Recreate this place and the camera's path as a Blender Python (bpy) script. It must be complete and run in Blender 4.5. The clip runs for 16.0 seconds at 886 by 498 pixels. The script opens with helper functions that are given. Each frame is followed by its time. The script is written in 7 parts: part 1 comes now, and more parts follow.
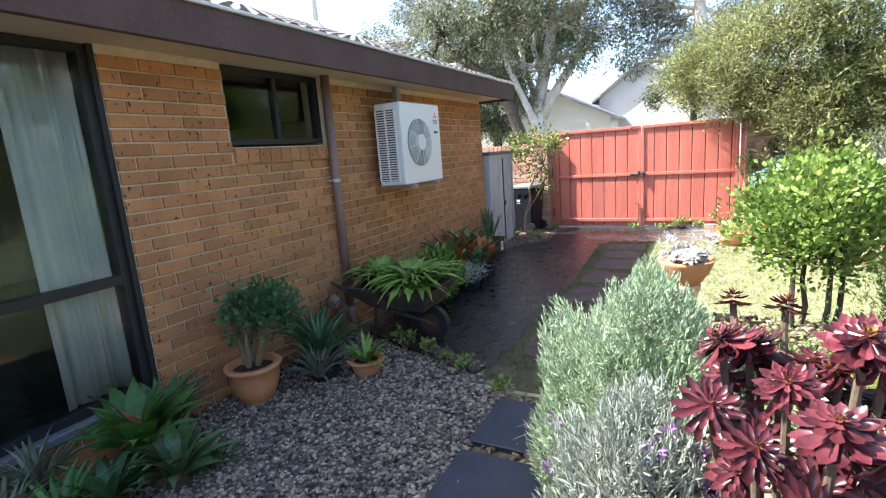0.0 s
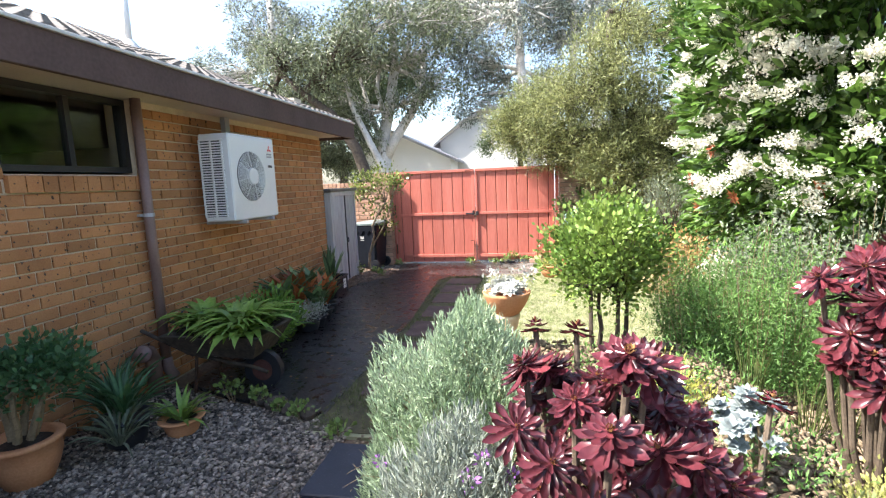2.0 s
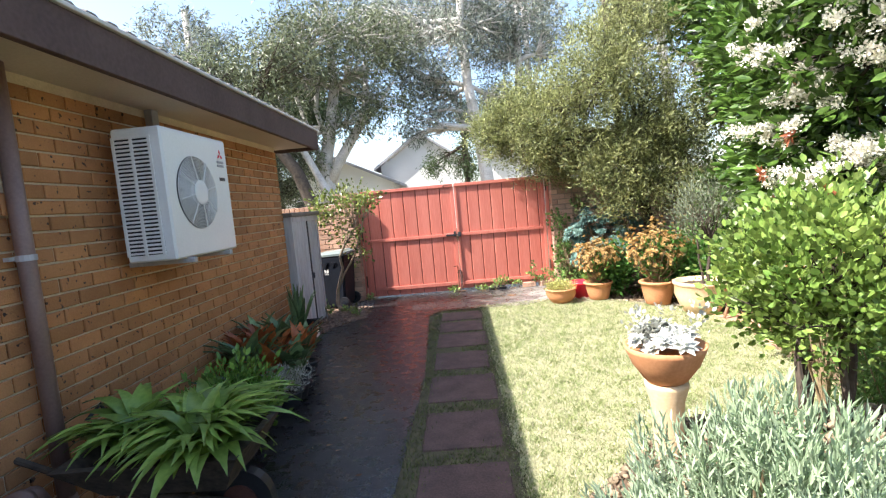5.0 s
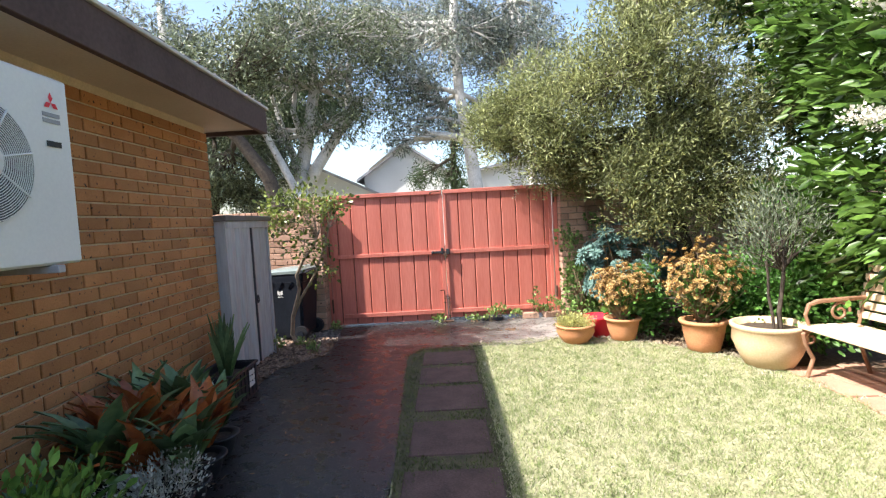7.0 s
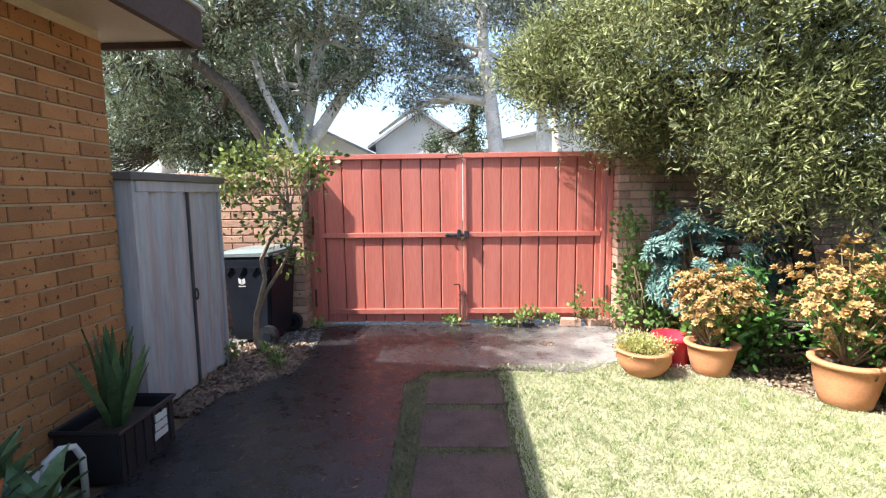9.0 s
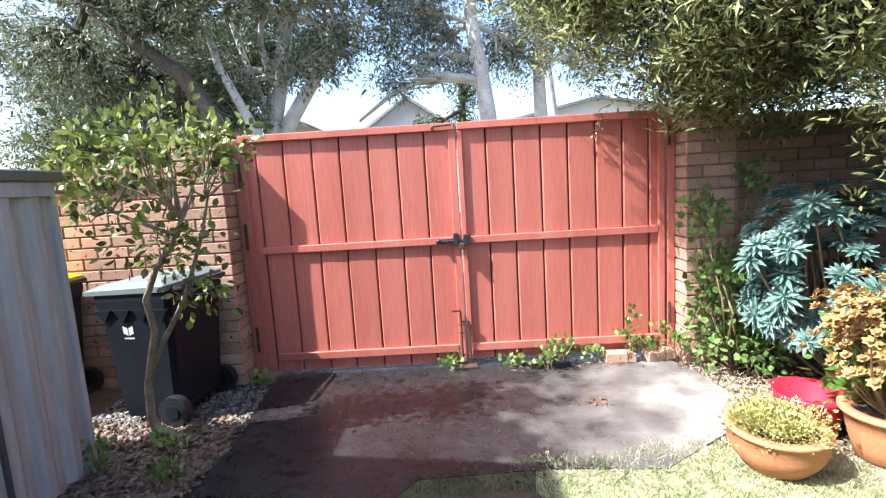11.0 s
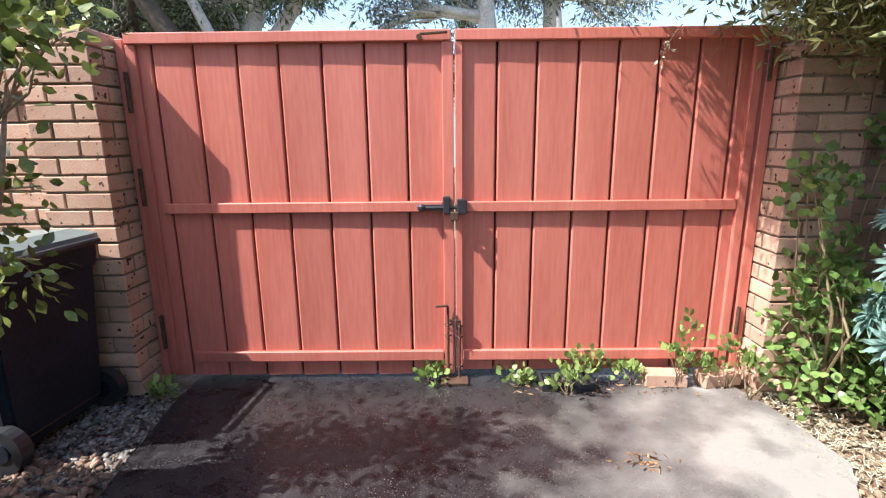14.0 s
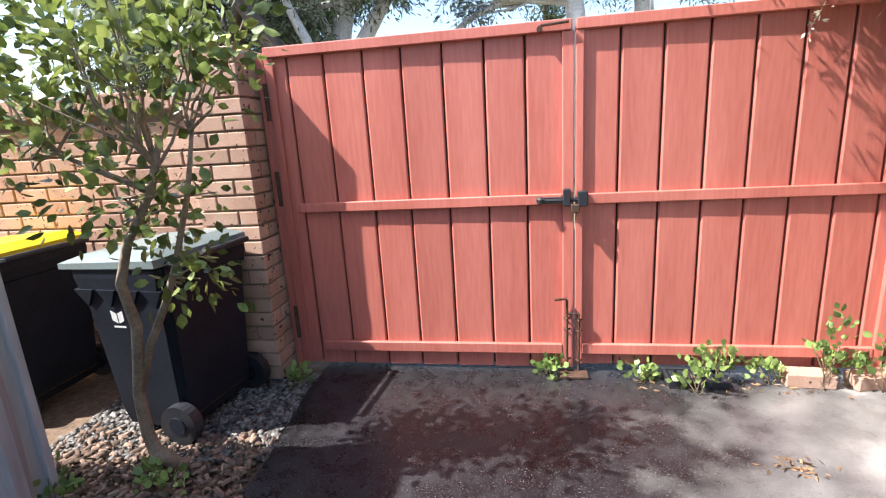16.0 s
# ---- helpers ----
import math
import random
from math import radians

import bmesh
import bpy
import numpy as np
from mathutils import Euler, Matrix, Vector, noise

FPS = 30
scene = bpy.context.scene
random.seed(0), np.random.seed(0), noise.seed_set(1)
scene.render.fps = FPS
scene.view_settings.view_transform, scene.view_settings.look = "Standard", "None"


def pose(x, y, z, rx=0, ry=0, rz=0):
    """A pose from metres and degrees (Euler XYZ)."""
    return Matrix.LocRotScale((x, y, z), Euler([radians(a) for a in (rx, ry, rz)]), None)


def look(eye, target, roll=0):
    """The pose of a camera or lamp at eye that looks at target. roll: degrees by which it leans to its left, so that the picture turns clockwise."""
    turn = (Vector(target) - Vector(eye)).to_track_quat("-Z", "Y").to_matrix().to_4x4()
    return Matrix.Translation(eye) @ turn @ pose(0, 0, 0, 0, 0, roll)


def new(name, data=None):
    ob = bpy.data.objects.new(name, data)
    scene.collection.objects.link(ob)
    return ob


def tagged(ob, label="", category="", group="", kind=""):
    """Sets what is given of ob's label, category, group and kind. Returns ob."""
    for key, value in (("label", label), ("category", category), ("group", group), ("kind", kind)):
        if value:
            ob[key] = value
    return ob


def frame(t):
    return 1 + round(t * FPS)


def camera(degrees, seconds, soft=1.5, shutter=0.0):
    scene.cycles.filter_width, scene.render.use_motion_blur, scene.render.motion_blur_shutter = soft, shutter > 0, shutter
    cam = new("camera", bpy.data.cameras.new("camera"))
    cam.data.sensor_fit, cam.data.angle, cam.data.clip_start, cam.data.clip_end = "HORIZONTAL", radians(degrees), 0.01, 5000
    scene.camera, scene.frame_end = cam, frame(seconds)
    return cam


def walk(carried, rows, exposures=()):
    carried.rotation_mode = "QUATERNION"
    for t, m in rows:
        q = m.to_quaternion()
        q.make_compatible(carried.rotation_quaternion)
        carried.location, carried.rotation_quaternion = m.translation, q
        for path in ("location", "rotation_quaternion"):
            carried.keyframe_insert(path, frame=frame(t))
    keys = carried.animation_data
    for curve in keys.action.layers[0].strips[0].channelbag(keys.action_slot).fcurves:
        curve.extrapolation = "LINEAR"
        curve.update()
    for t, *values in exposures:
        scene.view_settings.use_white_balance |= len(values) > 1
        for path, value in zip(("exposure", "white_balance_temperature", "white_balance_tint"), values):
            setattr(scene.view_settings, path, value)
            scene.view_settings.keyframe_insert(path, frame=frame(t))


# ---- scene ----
cam = camera(84.6, 16.0, soft=1.2)
PATH = [
    (0, (0.988, -9.83, 1.652), (0.057, -8.102, 1.267), -4.3),
    (0.5, (1.042, -9.801, 1.653), (0.265, -7.981, 1.367), -4.7),
    (1, (1.078, -9.801, 1.651), (0.573, -7.887, 1.366), -3.3),
    (1.5, (1.088, -9.791, 1.65), (0.689, -7.85, 1.378), -3.0),
    (2, (1.088, -9.779, 1.646), (0.732, -7.83, 1.374), -2.4),
    (2.5, (1.005, -9.791, 1.62), (0.691, -7.839, 1.315), -1.5),
    (3, (0.83, -9.67, 1.591), (0.388, -7.75, 1.247), -2.8),
    (3.5, (0.661, -9.438, 1.595), (0.136, -7.529, 1.316), -5.9),
    (4, (0.422, -9.144, 1.581), (0.115, -7.182, 1.345), -4.5),
    (4.2, (0.329, -9.035, 1.583), (0.124, -7.057, 1.37), -6.0),
    (6.3, (0.008, -7.542, 1.501), (0.018, -5.548, 1.348), -3.3),
    (6.5, (0.035, -7.408, 1.502), (0.028, -5.411, 1.384), -3.4),
    (7, (0.021, -6.99, 1.458), (0.007, -4.993, 1.339), -3.2),
    (7.5, (0.02, -6.643, 1.486), (0.002, -4.647, 1.366), -2.4),
    (8, (0.019, -6.272, 1.509), (-0.053, -4.274, 1.447), -0.5),
    (8.5, (0.007, -5.862, 1.455), (-0.097, -3.869, 1.32), -1.0),
    (8.7, (-0.019, -5.662, 1.456), (-0.093, -3.673, 1.254), -0.5),
    (10.8, (-0.085, -3.895, 1.43), (-0.12, -1.914, 1.161), -2.4),
    (11, (-0.055, -3.746, 1.428), (-0.103, -1.764, 1.168), -3.5),
    (11.5, (-0.052, -3.369, 1.406), (-0.079, -1.39, 1.125), -0.4),
    (12, (-0.055, -3.028, 1.413), (-0.045, -1.056, 1.077), -1.9),
    (12.5, (-0.033, -2.8, 1.4), (-0.042, -0.834, 1.036), -1.7),
    (13, (-0.023, -2.643, 1.384), (-0.045, -0.679, 1.007), -0.8),
    (13.5, (-0.021, -2.61, 1.366), (-0.048, -0.661, 0.918), -0.1),
    (14, (-0.04, -2.615, 1.359), (-0.057, -0.665, 0.915), -0.6),
    (14.5, (-0.048, -2.648, 1.354), (-0.097, -0.698, 0.912), -1.0),
    (15, (-0.053, -2.652, 1.361), (-0.163, -0.705, 0.917), -0.7),
    (15.5, (-0.102, -2.66, 1.39), (-0.401, -0.732, 0.95), -2.8),
    (16, (-0.253, -2.659, 1.388), (-0.591, -0.744, 0.919), -3.5),
]
walk(cam, [(t, look(eye, target, roll)) for t, eye, target, roll in PATH],
     [(0, 1.88, 6250, 10), (1.5, 1.78, 6400, 10), (3.5, 1.75, 6500, 10), (6.5, 1.4, 6450, 10), (7.5, 1.35, 6400, 10), (8.5, 1.42, 6300, 10), (11, 1.57, 6000, 10), (12.5, 1.48, 6100, 10), (13.5, 1.38, 6200, 10), (14.5, 1.3, 6250, 10), (15.5, 1.45, 6150, 10), (16, 1.49, 6100, 10)])

# ---- light ----
world = bpy.data.worlds.new("sky")
scene.world = world
world.use_nodes = True
sky = world.node_tree.nodes.new("ShaderNodeTexSky")
sky.sky_type, sky.sun_disc = "NISHITA", False
sky.sun_elevation, sky.sun_rotation = radians(50.5), radians(249.5)
sky.air_density, sky.dust_density = 1.0, 2.0
back = world.node_tree.nodes["Background"]
back.inputs["Strength"].default_value = 0.15
world.node_tree.links.new(sky.outputs[0], back.inputs[0])
sun = new("sun", bpy.data.lights.new("sun", "SUN"))
sun.data.energy, sun.data.angle, sun.data.color = 4.7, radians(0.55), (1.0, 0.96, 0.9)
sun.matrix_world = look((-2.0, -0.75, 2.62), (0, 0, 0))

# ---- materials ----


def mat(name, c1, c2, scale=6.0, rough=0.7, bump=0.25, fine=70.0, metal=0.0, vary="", amount=0.25, glow=0.0,
        speck=None, speck_scale=45.0, speck_cut=0.64, soft=0.5, stretch=None, spec=0.5):
    """A surface with two scales of colour noise, fine relief, and a shade per piece (vary: 'object' or 'island')."""
    m = bpy.data.materials.new(name)
    m.use_nodes = True
    nt = m.node_tree
    n, ln = nt.nodes, nt.links
    p = n["Principled BSDF"]
    pos = n.new("ShaderNodeNewGeometry")
    big = n.new("ShaderNodeTexNoise")
    big.inputs["Scale"].default_value, big.inputs["Detail"].default_value = scale, 6.0
    small = n.new("ShaderNodeTexNoise")
    small.inputs["Scale"].default_value, small.inputs["Detail"].default_value = fine, 3.0
    where = pos.outputs["Position"]
    if stretch:
        scaled = n.new("ShaderNodeVectorMath")
        scaled.operation, scaled.inputs[1].default_value = "MULTIPLY", stretch
        ln.new(where, scaled.inputs[0])
        where = scaled.outputs[0]
    for t in (big, small):
        ln.new(where, t.inputs["Vector"])
    both = n.new("ShaderNodeMath")
    both.operation = "MULTIPLY_ADD"
    both.inputs[1].default_value = 0.45
    ln.new(small.outputs["Fac"], both.inputs[0])
    half = n.new("ShaderNodeMath")
    half.operation = "MULTIPLY"
    half.inputs[1].default_value = 0.55
    ln.new(big.outputs["Fac"], half.inputs[0])
    ln.new(half.outputs[0], both.inputs[2])
    ramp = n.new("ShaderNodeValToRGB")
    ramp.color_ramp.elements[0].position, ramp.color_ramp.elements[1].position = 0.5 - soft * 0.36, 0.5 + soft * 0.36
    ramp.color_ramp.elements[0].color, ramp.color_ramp.elements[1].color = (*c1, 1), (*c2, 1)
    ln.new(both.outputs[0], ramp.inputs[0])
    colour = ramp.outputs[0]
    if speck:
        sp = n.new("ShaderNodeTexNoise")
        sp.inputs["Scale"].default_value, sp.inputs["Detail"].default_value = speck_scale, 2.0
        ln.new(pos.outputs["Position"], sp.inputs["Vector"])
        cut = n.new("ShaderNodeValToRGB")
        cut.color_ramp.elements[0].position, cut.color_ramp.elements[1].position = speck_cut, speck_cut + 0.04
        ln.new(sp.outputs["Fac"], cut.inputs[0])
        mx = n.new("ShaderNodeMixRGB")
        ln.new(cut.outputs[0], mx.inputs[0])
        ln.new(colour, mx.inputs[1])
        mx.inputs[2].default_value = (*speck, 1)
        colour = mx.outputs[0]
    if vary:
        source = pos.outputs["Random Per Island"]
        if vary == "object":
            source = n.new("ShaderNodeObjectInfo").outputs["Random"]
        rng = n.new("ShaderNodeMapRange")
        rng.inputs["To Min"].default_value, rng.inputs["To Max"].default_value = 1 - amount, 1 + amount
        ln.new(source, rng.inputs["Value"])
        hsv = n.new("ShaderNodeHueSaturation")
        ln.new(rng.outputs[0], hsv.inputs["Value"])
        ln.new(colour, hsv.inputs["Color"])
        colour = hsv.outputs[0]
    ln.new(colour, p.inputs["Base Color"])
    p.inputs["Roughness"].default_value, p.inputs["Metallic"].default_value = rough, metal
    p.inputs["Specular IOR Level"].default_value = spec
    if bump:
        b = n.new("ShaderNodeBump")
        b.inputs["Strength"].default_value, b.inputs["Distance"].default_value = bump, 0.01
        ln.new(both.outputs[0], b.inputs["Height"])
        ln.new(b.outputs[0], p.inputs["Normal"])
    if glow:
        t = n.new("ShaderNodeBsdfTranslucent")
        ln.new(colour, t.inputs["Color"])
        mix = n.new("ShaderNodeMixShader")
        mix.inputs[0].default_value = glow
        ln.new(p.outputs[0], mix.inputs[1])
        ln.new(t.outputs[0], mix.inputs[2])
        ln.new(mix.outputs[0], n["Material Output"].inputs["Surface"])
    return m


def leafy(name, c1, c2, rough=0.5, through_light=0.3, amount=0.4):
    return mat(name, c1, c2, 3.0, rough, 0.0, 30.0, vary="island", amount=amount, glow=through_light)


BRICK = dict(scale=5.0, rough=0.85, bump=0.5, fine=120.0, amount=0.2, speck=(0.045, 0.023, 0.015), speck_scale=30.0, speck_cut=0.65)
m_brick = mat("brown_brick", (0.35, 0.145, 0.055), (0.5, 0.235, 0.095), vary="object", **BRICK)
m_brick_rest = mat("brown_brick_rest", (0.35, 0.145, 0.055), (0.5, 0.235, 0.095), vary="island", **BRICK)
m_mortar = mat("mortar", (0.54, 0.44, 0.31), (0.73, 0.61, 0.46), 9, 0.95, 0.5)
m_fence_brick = mat("fence_brick", (0.4, 0.215, 0.145), (0.56, 0.37, 0.27), vary="object", **BRICK)
m_fence_brick_rest = mat("fence_brick_rest", (0.4, 0.215, 0.145), (0.56, 0.37, 0.27), vary="island", **BRICK)
m_fence_mortar = mat("fence_mortar", (0.2, 0.15, 0.11), (0.34, 0.26, 0.19), 9, 0.95, 0.5)
m_fascia = mat("brown_fascia_paint", (0.06, 0.033, 0.027), (0.11, 0.066, 0.055), 3, 0.8, 0.15, 40)
m_white = mat("white_soffit_paint", (0.7, 0.68, 0.64), (0.8, 0.78, 0.75), 2, 0.6, 0.05)
m_soffit = mat("cream_soffit_paint", (0.5, 0.42, 0.34), (0.62, 0.54, 0.45), 2, 0.7, 0.05)
m_gutter = mat("pale_roof_edge", (0.5, 0.48, 0.46), (0.66, 0.64, 0.6), 4, 0.6, 0.1)
m_tile = mat("roof_tile", (0.1, 0.085, 0.075), (0.24, 0.21, 0.18), 5, 0.8, 0.4, 60, vary="island", amount=0.3)
m_frame = mat("dark_window_frame", (0.012, 0.012, 0.014), (0.025, 0.024, 0.026), 4, 0.45, 0.05)
m_pipe = mat("brown_downpipe_paint", (0.19, 0.115, 0.095), (0.27, 0.175, 0.15), 5, 0.5, 0.1)
m_ac = mat("white_enamel", (0.74, 0.74, 0.73), (0.82, 0.82, 0.8), 2, 0.4, 0.02)
m_grey_plastic = mat("grey_plastic", (0.3, 0.3, 0.31), (0.38, 0.38, 0.39), 4, 0.5, 0.05)
m_dark_grey = mat("dark_grey_plastic", (0.05, 0.05, 0.055), (0.09, 0.09, 0.095), 4, 0.5, 0.05)
m_black = mat("black_plastic", (0.012, 0.013, 0.016), (0.03, 0.031, 0.036), 6, 0.45, 0.1)
m_bin = mat("dark_bin_plastic", (0.008, 0.01, 0.015), (0.02, 0.024, 0.034), 4, 0.5, 0.08, spec=0.2)
m_green_lid = mat("grey_green_lid", (0.16, 0.2, 0.19), (0.24, 0.28, 0.27), 4, 0.3, 0.05)
m_yellow_lid = mat("yellow_lid", (0.72, 0.5, 0.01), (0.85, 0.62, 0.02), 4, 0.4, 0.05)
m_gate = mat("red_gate_paint", (0.4, 0.088, 0.06), (0.66, 0.225, 0.168), 5.0, 0.5, 0.12, 60, vary="object", amount=0.08, stretch=(1, 1, 0.1), soft=0.85)
m_iron = mat("rusty_iron", (0.03, 0.022, 0.018), (0.14, 0.07, 0.04), 30, 0.75, 0.4, metal=0.3)
m_steel = mat("galvanised_steel", (0.33, 0.315, 0.33), (0.58, 0.565, 0.58), 7, 0.55, 0.08, 40, stretch=(1, 1, 0.12), soft=0.6)
m_shed_dark = mat("dark_shed_roof", (0.12, 0.11, 0.1), (0.2, 0.18, 0.17), 4, 0.6, 0.1)
m_terra = mat("terracotta", (0.47, 0.19, 0.08), (0.62, 0.3, 0.14), 5, 0.8, 0.2, vary="object", amount=0.1)
m_cream_pot = mat("cream_glazed_pot", (0.62, 0.43, 0.24), (0.76, 0.57, 0.36), 4, 0.5, 0.1)
m_soil = mat("potting_soil", (0.03, 0.02, 0.013), (0.09, 0.06, 0.04), 30, 0.95, 0.8)
m_red = mat("red_plastic", (0.7, 0.015, 0.03), (0.8, 0.03, 0.06), 3, 0.35, 0.03)
m_bench = mat("cream_painted_wood", (0.62, 0.46, 0.3), (0.78, 0.62, 0.44), 5, 0.65, 0.3, 90)
m_bench_iron = mat("brown_cast_iron", (0.22, 0.11, 0.06), (0.34, 0.19, 0.11), 10, 0.6, 0.2)
m_stone = mat("gravel_stone", (0.045, 0.03, 0.023), (0.37, 0.3, 0.24), 25, 0.8, 0.3, vary="island", amount=0.85)
# Bin gravel colour is lowered to include the small tree's shadow.
m_binstone = mat("shade_darkened_bin_gravel", (0.05, 0.042, 0.037), (0.27, 0.245, 0.22), 25, 0.85, 0.3, vary="island", amount=0.85)
m_mulch = mat("bark_mulch", (0.07, 0.042, 0.026), (0.22, 0.145, 0.09), 25, 0.95, 0.9, vary="island", amount=0.5)
m_slab = mat("blue_black_slab", (0.012, 0.014, 0.024), (0.034, 0.037, 0.055), 5, 0.5, 0.2, 120, speck=(0.2, 0.2, 0.2), speck_scale=150, speck_cut=0.7)
m_paver = mat("worn_paver", (0.045, 0.027, 0.024), (0.13, 0.08, 0.068), 6, 0.9, 0.5, 90)
m_redpaver = mat("terracotta_paver", (0.4, 0.2, 0.13), (0.55, 0.32, 0.22), 4, 0.8, 0.4)
m_bark_dark = mat("dark_bark", (0.03, 0.022, 0.017), (0.1, 0.075, 0.055), 12, 0.95, 1.0, 40)
m_bark_pale = mat("pale_gum_bark", (0.36, 0.33, 0.3), (0.74, 0.7, 0.66), 2.5, 0.85, 0.6, 20)
m_aeon_stem = mat("grey_brown_succulent_stem", (0.07, 0.05, 0.035), (0.17, 0.125, 0.085), 14, 0.85, 0.5)
m_stem = mat("green_brown_stem", (0.16, 0.11, 0.06), (0.32, 0.24, 0.14), 12, 0.85, 0.5)
m_render_wall = mat("white_rendered_wall", (0.74, 0.73, 0.7), (0.82, 0.81, 0.78), 1, 0.8, 0.05)
m_farroof = mat("grey_far_roof", (0.28, 0.28, 0.3), (0.4, 0.4, 0.42), 1, 0.7, 0.1)
m_glass = bpy.data.materials.new("window_glass")
m_glass.use_nodes = True
g_ = m_glass.node_tree.nodes["Principled BSDF"]
g_.inputs["Base Color"].default_value = (0.9, 0.95, 0.93, 1)
g_.inputs["Roughness"].default_value, g_.inputs["Transmission Weight"].default_value, g_.inputs["IOR"].default_value = 0.02, 1.0, 1.45
# Near-black room colour stands in for the lack of light indoors.
m_room = mat("room_gloom_colour", (0.04, 0.036, 0.03), (0.07, 0.06, 0.05), 2, 0.9, 0.0)
m_curtain = mat("pale_curtain_cloth", (0.74, 0.76, 0.73), (0.82, 0.84, 0.81), 12, 0.9, 0.2, glow=0.3)
l_lav = leafy("lavender_leaf", (0.26, 0.36, 0.2), (0.46, 0.54, 0.38), 0.6)
l_lavgrey = leafy("grey_lavender_leaf", (0.25, 0.29, 0.23), (0.42, 0.45, 0.38), 0.7)
l_purple = leafy("purple_petal", (0.3, 0.1, 0.4), (0.5, 0.22, 0.6))
l_aeon = leafy("dark_red_succulent", (0.042, 0.0095, 0.014), (0.16, 0.034, 0.042), 0.3, 0.12, 0.5)
l_aeon_leaf = mat("dark_red_succulent_leaf", (0.042, 0.0095, 0.014), (0.16, 0.034, 0.042), 9.0, 0.24, 0.0, 30.0, vary="object", amount=0.7, glow=0.12)
l_rose = leafy("rose_leaf", (0.09, 0.19, 0.03), (0.3, 0.38, 0.09), 0.45, 0.3, 0.5)
l_rosemary = leafy("rosemary_leaf", (0.06, 0.15, 0.03), (0.2, 0.34, 0.09), 0.5)
l_photinia = leafy("photinia_leaf", (0.025, 0.07, 0.01), (0.14, 0.235, 0.045), 0.32, 0.35, 0.65)
l_red = leafy("red_new_leaf", (0.4, 0.1, 0.05), (0.58, 0.24, 0.12), 0.4)
l_flower = leafy("white_flower", (0.78, 0.74, 0.62), (0.88, 0.85, 0.75), 0.8, 0.2, 0.12)
l_yellowtree = leafy("yellow_green_leaf", (0.1, 0.125, 0.042), (0.4, 0.41, 0.17), 0.5, 0.3, 0.7)
l_gum = leafy("gum_leaf", (0.06, 0.078, 0.038), (0.26, 0.29, 0.17), 0.4, 0.25, 0.75)
l_gumblue = leafy("blue_gum_leaf", (0.09, 0.11, 0.085), (0.32, 0.35, 0.28), 0.4, 0.25, 0.75)
l_olive = leafy("grey_olive_leaf", (0.12, 0.15, 0.09), (0.26, 0.29, 0.2), 0.5)
l_euph = leafy("blue_green_leaf", (0.09, 0.185, 0.155), (0.24, 0.37, 0.32), 0.6, 0.2, 0.35)
l_orange = leafy("orange_yellow_leaf", (0.34, 0.22, 0.07), (0.64, 0.42, 0.18), 0.5, 0.3, 0.5)
l_green = leafy("mid_green_leaf", (0.06, 0.17, 0.03), (0.16, 0.32, 0.07), 0.4)
l_lushgreen = leafy("lush_green_leaf", (0.07, 0.19, 0.03), (0.3, 0.45, 0.1), 0.4, 0.3, 0.55)
l_deep = leafy("deep_green_leaf", (0.04, 0.11, 0.045), (0.12, 0.23, 0.09), 0.4)
l_geranium = leafy("geranium_leaf", (0.06, 0.15, 0.03), (0.26, 0.36, 0.11), 0.4, 0.3, 0.5)
l_glaucous = leafy("glaucous_rosette_leaf", (0.17, 0.21, 0.21), (0.36, 0.4, 0.39), 0.6, 0.2, 0.3)
l_weed = leafy("weed_leaf", (0.1, 0.18, 0.035), (0.32, 0.41, 0.13), 0.4, 0.3, 0.5)
l_brom = leafy("bromeliad_leaf", (0.1, 0.2, 0.03), (0.33, 0.45, 0.1), 0.35, 0.3, 0.45)
l_bromdark = leafy("dark_bromeliad_leaf", (0.07, 0.14, 0.055), (0.23, 0.33, 0.15), 0.35, 0.3, 0.5)
l_bromred = leafy("red_bromeliad_leaf", (0.3, 0.07, 0.025), (0.62, 0.22, 0.07), 0.35)
l_heart = leafy("succulent_heart", (0.34, 0.12, 0.05), (0.5, 0.3, 0.12), 0.4)
l_silver = leafy("silver_leaf", (0.4, 0.41, 0.36), (0.62, 0.62, 0.56), 0.7, 0.2, 0.25)
l_lime = leafy("lime_groundcover_leaf", (0.35, 0.36, 0.1), (0.6, 0.58, 0.24), 0.6)
l_grass = leafy("dry_lawn_blade", (0.25, 0.28, 0.13), (0.47, 0.465, 0.27), 0.7, 0.15, 0.3)
l_tuft = leafy("green_lawn_tuft", (0.16, 0.22, 0.07), (0.34, 0.38, 0.16), 0.6, 0.2, 0.4)
l_straw = leafy("dead_grass_straw", (0.42, 0.37, 0.27), (0.6, 0.55, 0.42), 0.8, 0.1, 0.3)
l_moss = leafy("moss_grass_blade", (0.05, 0.075, 0.018), (0.17, 0.2, 0.06), 0.7, 0.2, 0.5)
l_citrus = leafy("glossy_green_leaf", (0.06, 0.1, 0.02), (0.34, 0.38, 0.1), 0.3, 0.3, 0.65)
l_pine = leafy("dark_conifer_leaf", (0.03, 0.06, 0.02), (0.1, 0.14, 0.05), 0.6)

